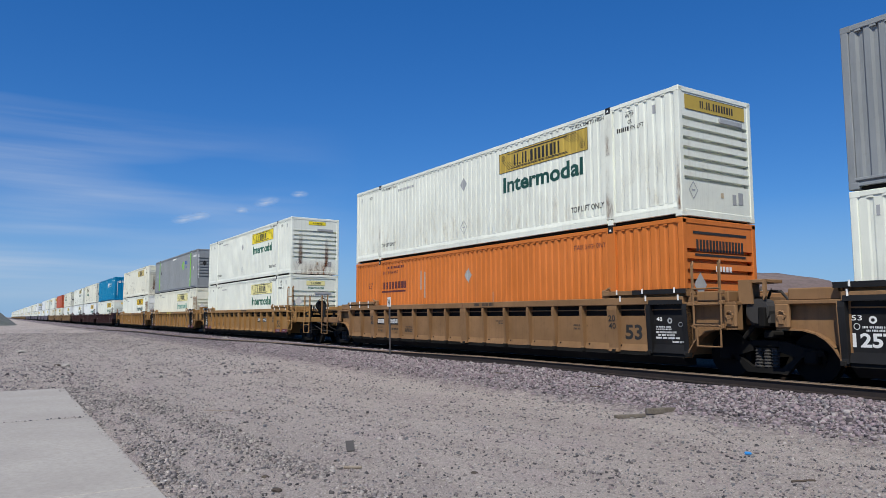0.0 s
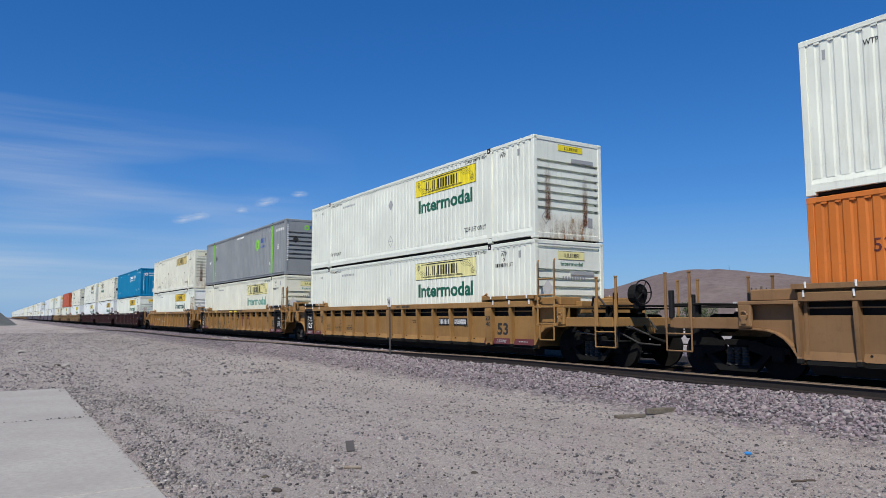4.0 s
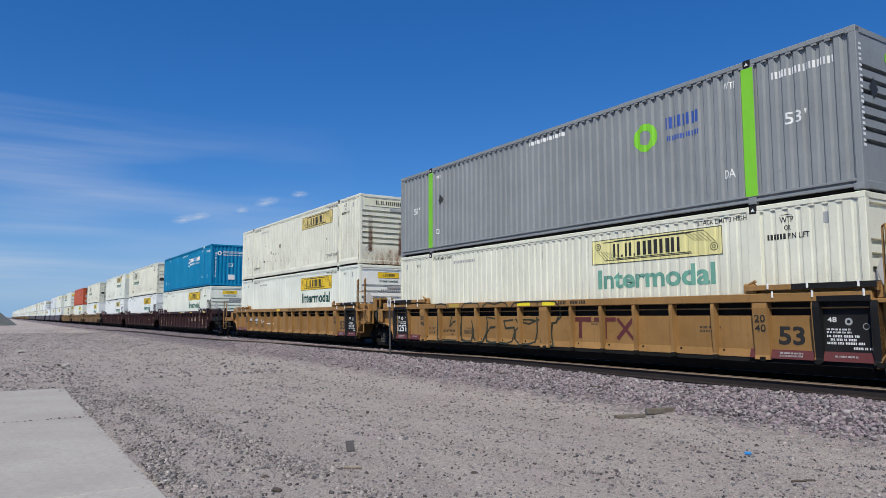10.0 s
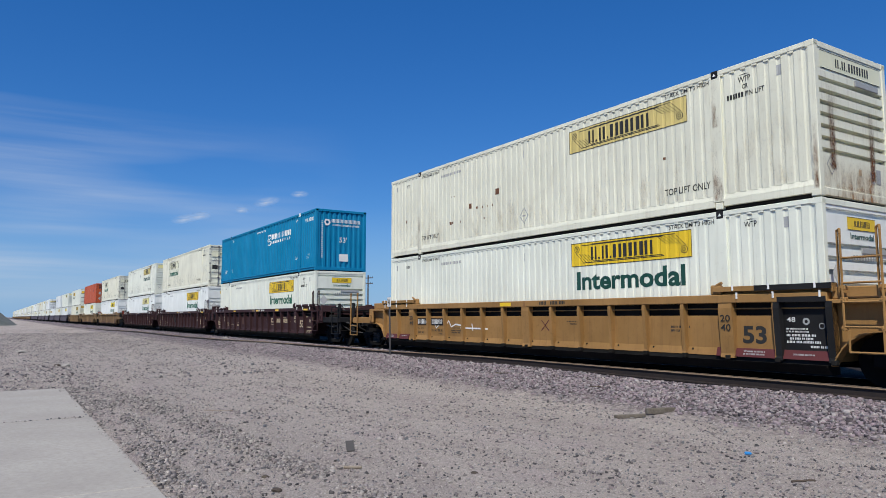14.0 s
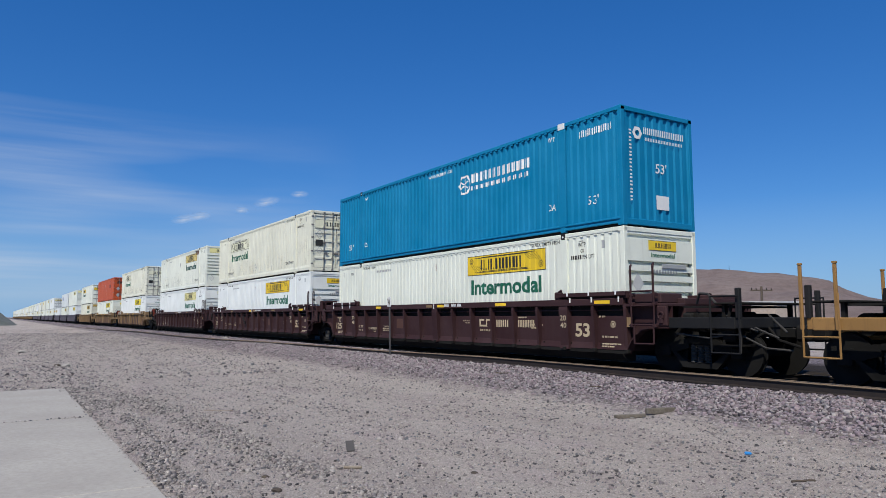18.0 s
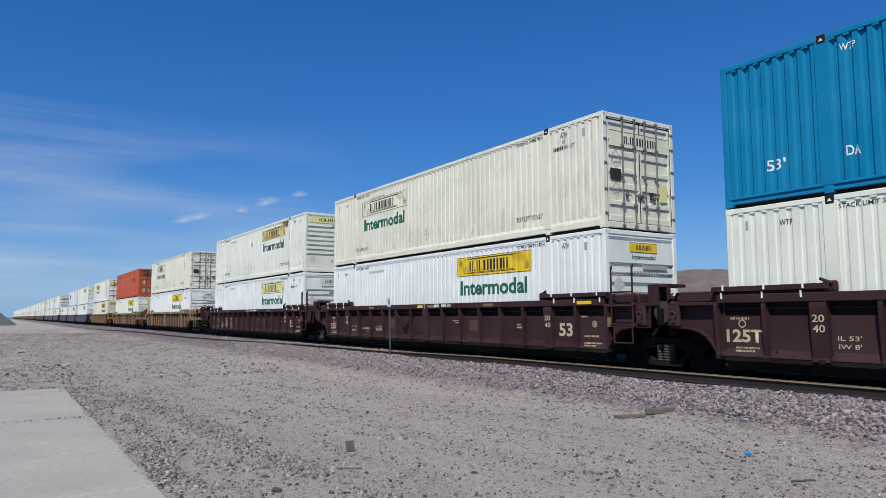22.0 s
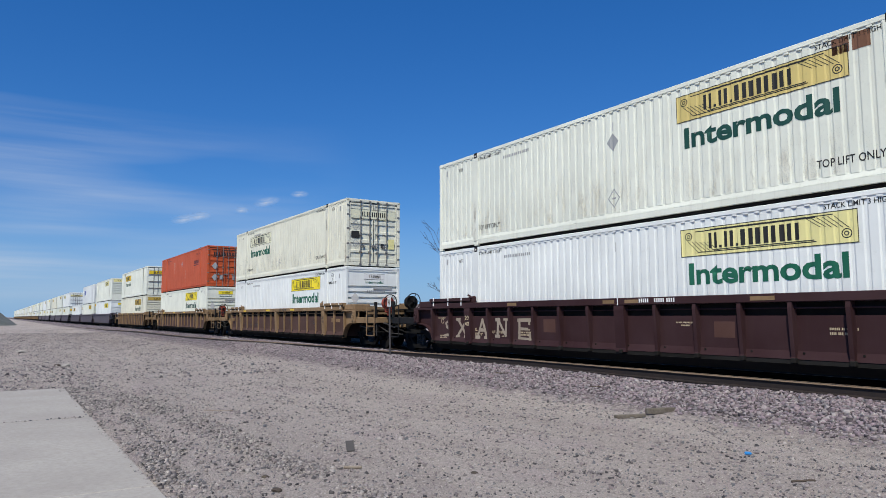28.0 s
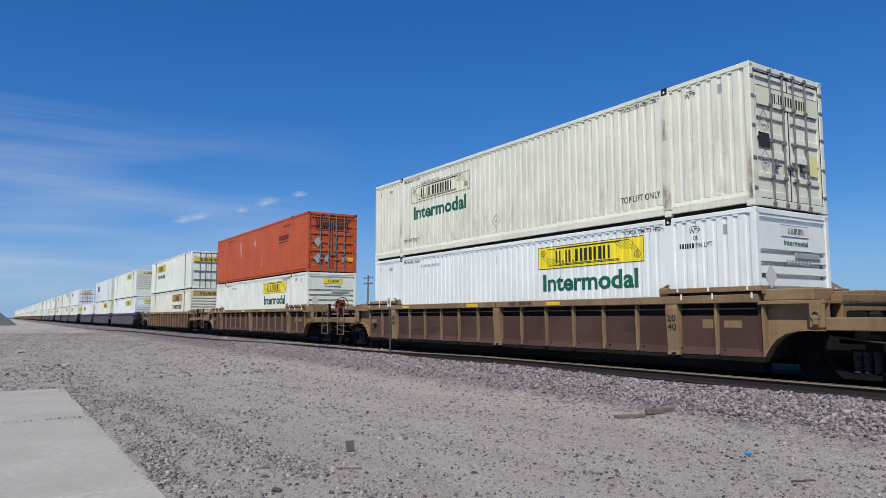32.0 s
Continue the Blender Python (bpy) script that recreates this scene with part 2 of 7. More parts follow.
def part(name, build, mat, parent, label="", at=None, key=None):
    """One mesh object under a thing. build fills a bmesh; key: parts that look alike share one mesh."""
    k = (key, mat.name) if key else None
    if k and k in CACHE:
        me = CACHE[k]
    else:
        bm = bmesh.new()
        build(bm)
        me = mesh_of(name, bm, mat)
        if k:
            CACHE[k] = me
    ob = new(name, me)
    ob.parent = parent
    if at is not None:
        ob.matrix_basis = at
    if label:
        tagged(ob, label)
    return ob


def thing(name, m, label, category, group="", kind=""):
    ob = new(name)
    ob.empty_display_size = 0.3
    ob.matrix_basis = m
    return tagged(ob, label, category, group, kind)


def solid(name, build, mat, label="", category="", kind="", m=None, group=""):
    bm = bmesh.new()
    build(bm)
    ob = new(name, mesh_of(name, bm, mat))
    if m is not None:
        ob.matrix_basis = m
    return tagged(ob, label, category, group, kind)


def lettering(words, width, height, bold=0.0):
    """The outline of words as flat faces in x and z, from (0, 0), fitted to width and height."""
    cu = bpy.data.curves.new("words", "FONT")
    cu.body, cu.resolution_u, cu.offset = words, 3, bold
    ob = new("words", cu)
    dg = bpy.context.evaluated_depsgraph_get()
    me = bpy.data.meshes.new_from_object(ob.evaluated_get(dg))
    bpy.data.objects.remove(ob)
    bm = bmesh.new()
    bm.from_mesh(me)
    xs, ys = [v.co.x for v in bm.verts], [v.co.y for v in bm.verts]
    sx, sy = width / (max(xs) - min(xs)), height / (max(ys) - min(ys))
    x0, y0 = min(xs), min(ys)
    for v in bm.verts:
        v.co = ((v.co.x - x0) * sx, 0, (v.co.y - y0) * sy)
    return bm


def merge(bm, other, m):
    other.transform(m)
    me = bpy.data.meshes.new("tmp")
    other.to_mesh(me)
    other.free()
    bm.from_mesh(me)
    bpy.data.meshes.remove(me)


# ---- ground ----
V = 4.718  # speed of the train, metres a second
TRACK_Y = 13.58


def ground_height(x, y):
    """The lot, the ballast shoulder and the track bed."""
    n = noise.noise(Vector((x * 0.25, y * 0.25, 0))) * 0.03 + noise.noise(Vector((x * 1.3, y * 1.3, 5))) * 0.012
    d = abs(y - TRACK_Y)
    prof = ((0, -0.19), (1.15, -0.17), (1.55, -0.03), (1.70, 0.015), (1.92, 0.0), (2.05, -0.05), (2.5, -0.062), (4.3, -0.40), (6, -0.42), (9, -0.41))
    if y > TRACK_Y + 2.45:
        return -0.10 + n
    z = -0.42
    for (a, za), (b, zb) in zip(prof, prof[1:]):
        if a <= d <= b:
            z = za + (zb - za) * (d - a) / (b - a)
            break
    if 1.5 < y < 3.0 and -40 < x < 5:
        z -= 0.03 * math.sin((y - 1.5) / 1.5 * math.pi)
    return z + n * (0.5 if d < 2.2 else 1.0)


def graded(a, b, fine, coarse, lo, hi):
    """Steps from a to b: fine between lo and hi, growing outside."""
    out, v = [], lo
    while v < hi:
        out.append(v)
        v += fine
    step = fine
    while v < b:
        out.append(v)
        step = min(coarse, step * 1.35)
        v += step
    out.append(b)
    v, step = lo, fine
    while v > a:
        step = min(coarse, step * 1.35)
        v -= step
        out.insert(0, max(v, a))
    return out


def build_ground():
    gx = graded(-4200, 4200, 0.3, 600, -42, 6)
    gy = graded(-4200, 4200, 0.2, 600, -1.0, 20)
    verts = [(x, y, ground_height(x, y) if abs(x) < 1500 and -60 < y < 90 else (-0.42 if y < 14 else -0.10)) for y in gy for x in gx]
    n = len(gx)
    faces = [(j * n + i, j * n + i + 1, (j + 1) * n + i + 1, (j + 1) * n + i) for j in range(len(gy) - 1) for i in range(n - 1)]
    me = bpy.data.meshes.new("ground")
    me.from_pydata(verts, [], faces)
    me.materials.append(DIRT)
    me.shade_smooth()
    return tagged(new("ground", me), "dry grey-pink desert dirt with gravel", "ground", kind="structure")


def dirt_material():
    """Bare dirt that turns to crushed purple-grey rock towards the track."""
    m, nt, bsdf, add, link = nodes_of("desert_dirt")
    geo = add("ShaderNodeNewGeometry")
    pos = geo.outputs["Position"]
    big = noise_node(nt, pos, 0.45, (0.16, 1, 1), 6, 0.6)
    mid = noise_node(nt, pos, 2.2, (1, 1, 1), 6, 0.7)
    fine = noise_node(nt, pos, 26, (1, 1, 1), 7, 0.8)
    base = mix_node(nt, ramp_node(nt, big, 0.35, 0.65), (0.330, 0.287, 0.258), (0.408, 0.360, 0.324))
    base = mix_node(nt, ramp_node(nt, mid, 0.5, 0.75, 0.5), base, (0.28, 0.225, 0.222))
    tinge = noise_node(nt, pos, 1.1, (0.5, 1, 1), 3, 0.6)
    base = mix_node(nt, ramp_node(nt, tinge, 0.52, 0.68, 0.35), base, (0.35, 0.275, 0.288))
    base = mix_node(nt, ramp_node(nt, fine, 0.53, 0.66, 0.85), base, (0.13, 0.105, 0.10))
    patch = noise_node(nt, pos, 0.9, (0.35, 1, 1), 5, 0.75)
    base = mix_node(nt, ramp_node(nt, patch, 0.52, 0.66, 0.42), base, (0.21, 0.175, 0.165))
    vor = add("ShaderNodeTexVoronoi")
    vor.inputs["Scale"].default_value = 17
    link(pos, vor.inputs["Vector"])
    sep = add("ShaderNodeSeparateColor")
    link(vor.outputs["Color"], sep.inputs[0])
    peb = add("ShaderNodeTexVoronoi")
    peb.inputs["Scale"].default_value = 48
    link(pos, peb.inputs["Vector"])
    psep = add("ShaderNodeSeparateColor")
    link(peb.outputs["Color"], psep.inputs[0])
    stone = mix_node(nt, psep.outputs[1], (0.10, 0.087, 0.083), (0.62, 0.55, 0.50))
    cover = add("ShaderNodeMath")
    cover.operation = "MULTIPLY"
    link(ramp_node(nt, peb.outputs["Distance"], 0.5, 0.3, 0.9), cover.inputs[0])
    link(ramp_node(nt, psep.outputs[0], 0.30, 0.38), cover.inputs[1])
    base = mix_node(nt, cover.outputs[0], base, stone)
    coarse = noise_node(nt, pos, 7, (0.8, 1, 1), 6, 0.85)
    base = mix_node(nt, ramp_node(nt, coarse, 0.57, 0.65, 0.88), base, (0.10, 0.083, 0.078))
    rock = mix_node(nt, sep.outputs[0], (0.13, 0.105, 0.118), (0.40, 0.335, 0.36))
    rock = mix_node(nt, ramp_node(nt, vor.outputs["Distance"], 0.36, 0.6, 0.85), rock, (0.035, 0.03, 0.03))
    sxyz = add("ShaderNodeSeparateXYZ")
    link(pos, sxyz.inputs[0])
    y = add("ShaderNodeMath")
    y.operation = "ADD"
    link(sxyz.outputs[1], y.inputs[0])
    wob = add("ShaderNodeMath")
    wob.operation = "MULTIPLY"
    wob.inputs[1].default_value = 2.6
    link(mid, wob.inputs[0])
    link(wob.outputs[0], y.inputs[1])
    near_edge = ramp_node(nt, y.outputs[0], 10.2, 11.2)
    far_edge = ramp_node(nt, y.outputs[0], 24.5, 23.3)
    both = add("ShaderNodeMath")
    both.operation = "MULTIPLY"
    link(near_edge, both.inputs[0]), link(far_edge, both.inputs[1])
    base = mix_node(nt, both.outputs[0], base, rock)
    # the bed under the cars is coloured near-black to stand in for their shade
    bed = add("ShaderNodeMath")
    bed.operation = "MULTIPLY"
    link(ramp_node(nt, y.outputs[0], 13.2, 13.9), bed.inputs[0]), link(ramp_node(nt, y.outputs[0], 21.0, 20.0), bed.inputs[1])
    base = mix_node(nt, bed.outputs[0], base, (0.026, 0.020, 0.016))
    link(base, bsdf.inputs["Base Color"])
    bsdf.inputs["Roughness"].default_value = 0.95
    bsdf.inputs["Specular IOR Level"].default_value = 0.2
    hs = add("ShaderNodeMath")
    hs.operation = "MULTIPLY_ADD"
    hs.inputs[1].default_value = -0.9
    link(peb.outputs["Distance"], hs.inputs[0]), link(fine, hs.inputs[2])
    bump_node(nt, bsdf, hs.outputs[0], 0.8, 0.025)
    return m


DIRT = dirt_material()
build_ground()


def scatter(name, places, mat, label, seed):
    """Many loose stones in one mesh. places: x, y, size."""
    rng = np.random.default_rng(seed)
    ico = bmesh.new()
    bmesh.ops.create_icosphere(ico, subdivisions=1, radius=0.5)
    v0 = np.array([v.co[:] for v in ico.verts])
    f0 = np.array([[v.index for v in f.verts] for f in ico.faces])
    small = bmesh.new()
    bmesh.ops.create_cube(small, size=0.8)
    vc = np.array([v.co[:] for v in small.verts])
    q = np.array([[v.index for v in f.verts] for f in small.faces])
    fc = np.concatenate([q[:, [0, 1, 2]], q[:, [0, 2, 3]]])
    ico.free(), small.free()
    spots = np.array([(q[0], q[1], q[3] if len(q) > 3 else ground_height(q[0], q[1]), q[2]) for q in places])
    vs, fs, base = [], [], 0
    for v, f, pick in ((v0, f0, spots[:, 3] > 0.075), (vc, fc, spots[:, 3] <= 0.075)):
        c = spots[pick]
        n, k = len(c), len(v)
        size = c[:, None, 3:]
        p = (v[None] * (1 + rng.uniform(-0.45, 0.25, (n, k, 1))) + rng.uniform(-0.17, 0.17, (n, k, 3))) * rng.uniform(0.55, 1.35, (n, 1, 3)) * size * (1, 1, 0.75)
        t, u = rng.uniform(0, 6.28, (n, 1)), rng.uniform(-0.9, 0.9, (n, 1))
        y1, z1 = p[..., 1] * np.cos(u) - p[..., 2] * np.sin(u), p[..., 1] * np.sin(u) + p[..., 2] * np.cos(u)
        p = np.stack([p[..., 0] * np.cos(t) - y1 * np.sin(t), p[..., 0] * np.sin(t) + y1 * np.cos(t), z1], -1)
        p += np.stack([c[:, 0], c[:, 1], c[:, 2] + c[:, 3] * 0.12], -1)[:, None]
        vs.append(p.reshape(-1, 3))
        fs.append((f[None] + (np.arange(n) * k + base)[:, None, None]).reshape(-1, 3))
        base += n * k
    vs, fs = np.concatenate(vs), np.concatenate(fs)
    me = bpy.data.meshes.new(name)
    me.vertices.add(len(vs)), me.loops.add(fs.size), me.polygons.add(len(fs))
    me.vertices.foreach_set("co", vs.ravel())
    me.loops.foreach_set("vertex_index", fs.ravel().astype(np.int32))
    me.polygons.foreach_set("loop_start", np.arange(0, fs.size, 3, dtype=np.int32))
    me.update(calc_edges=True)
    me.materials.append(mat)
    return tagged(new(name, me), label, "gravel", kind="stuff")


BALLAST = stone_mat("crushed_rock", [(0.10, 0.08, 0.088), (0.25, 0.20, 0.213), (0.33, 0.285, 0.288), (0.16, 0.125, 0.134), (0.39, 0.35, 0.341), (0.28, 0.215, 0.235), (0.21, 0.187, 0.197), (0.055, 0.046, 0.050), (0.31, 0.25, 0.261), (0.19, 0.175, 0.178), (0.29, 0.255, 0.248), (0.23, 0.18, 0.197)])
PEBBLES = stone_mat("desert_pebbles", [(0.21, 0.18, 0.172), (0.38, 0.34, 0.312), (0.04, 0.037, 0.041), (0.30, 0.262, 0.25), (0.47, 0.425, 0.39), (0.07, 0.064, 0.068), (0.25, 0.207, 0.205), (0.13, 0.13, 0.142), (0.36, 0.305, 0.292), (0.28, 0.265, 0.255), (0.17, 0.146, 0.152), (0.33, 0.29, 0.27)])


def ballast_places():
    rng = random.Random(4)
    out = []
    for k in range(60000):
        x = -2.0 - 34 * rng.random() ** 1.4 if k < 50000 else -30 - 75 * rng.random() ** 1.3
        y = rng.uniform(9.0, 12.45)
        if 11.2 < y < 11.56 and x > -20:
            continue  # the spare rail lies here
        edge = 9.9 + 0.55 * noise.noise(Vector((x * 0.6, 0, 3)))
        if y < edge and rng.random() < 0.55 + 0.45 * min(1, (edge - y) / 0.7):
            continue
        out.append((x, y, 0.026 + 0.056 * rng.random() ** 1.5))
    return out


def pebble_places():
    rng = random.Random(9)
    out = []
    # thin scatter over the whole lot, in drifts
    for _ in range(105000):
        x = -2.5 - 80 * rng.random() ** 2.9
        y = rng.uniform(1.45, 9.7) if x > -18.3 else rng.uniform(-7, 9.7)
        drift = noise.noise(Vector((x * 0.45, y * 1.1, 8))) + 0.6 * noise.noise(Vector((x * 1.5, y * 2.6, 4)))
        if drift < 0.10 and rng.random() < 0.6:
            continue
        out.append((x, y, 0.009 + 0.024 * rng.random() ** 2.5 + 0.0007 * -x + (0.025 if rng.random() < 0.02 else 0)))
    # behind the pad
    for _ in range(5000):
        x, y = -18.2 - 9 * rng.random() ** 1.6, rng.uniform(-2.5, 2.6)
        if noise.noise(Vector((x * 0.8, y * 0.5, 7))) < 0.0 and rng.random() < 0.8:
            continue
        out.append((x, y, 0.02 + 0.06 * rng.random() ** 2.5))
    # stray darker stones far over the lot
    for _ in range(7000):
        x, y = -20 - 90 * rng.random() ** 1.5, rng.uniform(-5, 9.6)
        if noise.noise(Vector((x * 0.12, y * 0.5, 5))) < 0.0 and rng.random() < 0.75:
            continue
        out.append((x, y, 0.04 + 0.09 * rng.random() ** 3))
    # grit in the joint of the pad and along its edge
    for _ in range(110):
        out.append((-12.61 + rng.gauss(0, 0.03), rng.uniform(-1.5, 1.35), 0.012 + 0.03 * rng.random() ** 2, -0.367))
    for _ in range(240):
        out.append((rng.uniform(-17.9, -3), 1.35 - abs(rng.gauss(0, 0.05)), 0.008 + 0.02 * rng.random() ** 2, -0.367))
    return out


def windrow_places():
    rng = random.Random(15)
    out = []
    # windrow of stones along the edge of the pad
    for _ in range(23000):
        x = -3 - 17 * rng.random()
        y = 1.40 + abs(rng.gauss(0, 0.34))
        if noise.noise(Vector((x * 0.7, y * 2.2, 2))) < 0.0 and rng.random() < 0.9:
            continue
        out.append((x, y, 0.009 + 0.044 * rng.random() ** 3.2))
    # a second one further out
    for _ in range(13000):
        x = rng.uniform(-17, -3.0)
        y = 2.88 + (x + 8) * 0.055 + 0.12 * noise.noise(Vector((x * 0.8, 1, 1))) + rng.gauss(0, 0.17)
        if noise.noise(Vector((x * 1.0, y * 2.0, 6))) < -0.12 and rng.random() < 0.85:
            continue
        out.append((x, y, 0.009 + 0.042 * rng.random() ** 3.0))
    return out


WINDROW = stone_mat("grey_crushed_stone", [(0.18, 0.158, 0.150), (0.33, 0.296, 0.276), (0.04, 0.037, 0.038), (0.25, 0.222, 0.212), (0.42, 0.382, 0.35), (0.07, 0.064, 0.065), (0.22, 0.19, 0.185), (0.12, 0.113, 0.117), (0.32, 0.275, 0.26), (0.27, 0.25, 0.24), (0.15, 0.132, 0.132), (0.36, 0.325, 0.30)])
scatter("ballast", ballast_places(), BALLAST, "purple-grey crushed rock ballast along the track", 1)
scatter("pebbles", pebble_places(), PEBBLES, "scattered grey and tan pebbles on the dirt", 2)

scatter("windrow_gravel", windrow_places(), WINDROW, "grey crushed stone heaped in low windrows beside the pad", 3)

# concrete pad beside the lot, three slabs with a joint between
pad = thing("pavement", pose(0, 0, -0.40), "pale grey concrete pad with a joint and dusty edge", "pavement", kind="structure")
for xa, xb in ((-17.95, -12.62), (-12.60, -7.2), (-7.18, -1.8)):
    part("slab", lambda bm: box(bm, xa, xb, -4.5, 1.35, -0.2, 0.035, 0.012), CONCRETE, pad)
SAND = grainy("pale_sand", (0.42, 0.385, 0.34), (0.52, 0.48, 0.43), 6, 40, 0.95, 0.5, 0.01)
for x in (-12.61, -7.19):
    part("joint_filling", lambda bm: box(bm, x - 0.014, x + 0.014, -4.5, 1.33, -0.1, 0.030), SAND, pad, "pale sand in the joint")

# ---- track ----
RAIL_PROFILE = ((-0.075, -0.18), (0.075, -0.18), (0.075, -0.165), (0.014, -0.145), (0.010, -0.045), (0.036, -0.035), (0.036, -0.006), (0.030, 0.0), (-0.030, 0.0), (-0.036, -0.006), (-0.036, -0.035), (-0.010, -0.045), (-0.014, -0.145), (-0.075, -0.165))


def rail_bar(bm, path):
    rows = [[bm.verts.new((x, y + a, b + z)) for a, b in RAIL_PROFILE] for x, y, z in path]
    for r, s in zip(rows, rows[1:]):
        for i in range(len(r)):
            j = (i + 1) % len(r)
            bm.faces.new((r[i], r[j], s[j], s[i]))
    bm.faces.new(rows[0]), bm.faces.new(rows[-1][::-1])


track = thing("railway_track", pose(0, 0, 0), "rusty steel rails on dark timber ties in ballast", "railway track", kind="structure")
for side in (-0.755, 0.755):
    bar = part("rail", lambda bm: rail_bar(bm, [(-1500, TRACK_Y + side, 0), (300, TRACK_Y + side, 0)]), RAIL, track)
    part("running_surface", lambda bm: box(bm, -1500, 300, TRACK_Y + side - 0.022, TRACK_Y + side + 0.022, 0.0005, 0.003), RAILTOP, bar, "worn bright rail top")
for k in range(150):
    part("tie", lambda bm: box(bm, -0.11, 0.11, -1.3, 1.3, -0.09, 0.09, 0.012), TIE, track, at=pose(2 - k * 0.508, TRACK_Y, -0.268), key="tie")
for k in range(150):
    part("tie_plate", lambda bm: box(bm, -0.1, 0.1, -0.17, 0.17, -0.006, 0.012), RAIL, track, at=pose(2 - k * 0.508, TRACK_Y - 0.755, -0.19), key="tie_plate")

# a length of new rail, dropped along the shoulder for later
SPUR = ((60, 11.40, 0.138), (-15.7, 11.40, 0.133), (-17.9, 11.35, 0.113), (-21.1, 11.30, 0.068), (-23.1, 11.25, 0.062), (-26.1, 11.20, 0.072), (-32.7, 11.10, 0.032), (-39.8, 10.75, -0.013), (-48.1, 10.60, -0.044), (-55.1, 10.50, -0.033), (-66.1, 10.50, -0.019), (-83.3, 10.10, -0.122), (-108, 9.90, -0.21), (-129, 9.75, -0.22))
spare = solid("spare_rail", lambda bm: rail_bar(bm, SPUR), RAIL, "long rusty spare rail lying on the ballast shoulder", "rail")


# tan strip laid on where the sun catches the rail head
def sunlit_head(bm):
    rows = [[bm.verts.new((x, y + a, z + b)) for a, b in ((-0.0375, -0.024), (-0.0365, -0.005), (0.02, 0.002))] for x, y, z in SPUR]
    for r, q in zip(rows, rows[1:]):
        for i in (0, 1):
            bm.faces.new((r[i], r[i + 1], q[i + 1], q[i]))


part("rail_head_top", sunlit_head, RAILTOP, spare, "tan strip coloured as the sunlit rail head")

# ---- containers ----
L, W, H = 16.154, 2.59, 2.896
HL, HW = L / 2, W / 2
POST = 5.99  # lifting posts, from the middle
RIBS = {"soft": (0.248, 0.0145, 0.56), "deep": (0.248, 0.041, 0.40), "mid": (0.248, 0.024, 0.48), "flat": (0.6, 0.004, 0.9)}


def rib_breaks(style, lo, hi):
    """Where the wall of that style bends: x and the depth there."""
    pitch, depth, flat = RIBS[style]
    out, k = [], math.floor(lo / pitch) - 1
    slope = (1 - flat) * pitch * 0.27
    inner = (1 - flat) * pitch * 0.46
    while k * pitch < hi + pitch:
        a = k * pitch
        out += [(a, 0.0), (a + flat * pitch, 0.0), (a + flat * pitch + slope, depth), (a + flat * pitch + slope + inner, depth)]
        k += 1
    return out


def depth_at(style, x):
    br = rib_breaks(style, x - 1, x + 1)
    for (a, da), (b, db) in zip(br, br[1:]):
        if a <= x <= b:
            return da + (db - da) * (x - a) / max(1e-6, b - a)
    return 0.0


def drape(bm, style, y, proud=0.003):
    """Cut flat marks at each bend of the wall and press them on it. Marks lie in x and z."""
    lo, hi = min(v.co.x for v in bm.verts), max(v.co.x for v in bm.verts)
    if RIBS[style][1] > 0.005:
        for x, _ in rib_breaks(style, lo, hi):
            if lo < x < hi:
                bmesh.ops.bisect_plane(bm, geom=bm.verts[:] + bm.edges[:] + bm.faces[:], plane_co=(x, 0, 0), plane_no=(1, 0, 0))
    for v in bm.verts:
        v.co.y = y + depth_at(style, v.co.x) - proud


def side_mesh(bm, style, z0, z1):
    """One corrugated side wall between the corner posts, facing -y, with thickness."""
    spans = ((-HL + 0.10, -POST - 0.13), (-POST + 0.13, POST - 0.13), (POST + 0.13, HL - 0.10))
    for a, b in spans:
        pts = [(a, depth_at(style, a))] + [p for p in rib_breaks(style, a, b) if a < p[0] < b] + [(b, depth_at(style, b))]
        rows = [[bm.verts.new((x, -HW + 0.02 + d, z)) for z in (z0, z1)] for x, d in pts]
        for r, s in zip(rows, rows[1:]):
            bm.faces.new((r[0], s[0], s[1], r[1]))
        box(bm, a, b, -HW + 0.075, -HW + 0.085, z0, z1)


def bars(bm, x, z, w, h, n, gap=0.35, tall=None):
    """A row of n plain blocks for writing that is not spelt out."""
    step = w / n
    for i in range(n):
        f = 1.0 if not tall else tall[i % len(tall)]
        a = x + i * step
        vs = [bm.verts.new(p) for p in ((a, 0, z), (a + step * (1 - gap), 0, z), (a + step * (1 - gap), 0, z + h * f), (a, 0, z + h * f))]
        bm.faces.new(vs)


def script(bm, x, z, w, h, seed=1):
    """A line of small writing as plain bars, in words of uneven length."""
    rr = random.Random(seed)
    a, left = x, rr.randint(2, 6)
    while a < x + w - h * 0.3:
        if left == 0:
            a, left = a + h * 0.5, rr.randint(2, 7)
            continue
        rect(bm, a, a + h * 0.46, z, z + h)
        a, left = a + h * 0.68, left - 1


def rect(bm, x0, x1, z0, z1):
    bm.faces.new([bm.verts.new(p) for p in ((x0, 0, z0), (x1, 0, z0), (x1, 0, z1), (x0, 0, z1))])


def quad(bm, pts):
    bm.faces.new([bm.verts.new((a, 0, b)) for a, b in pts])


def layer_at(bm, y, pts):
    bm.faces.new([bm.verts.new((a, y, b)) for a, b in pts])


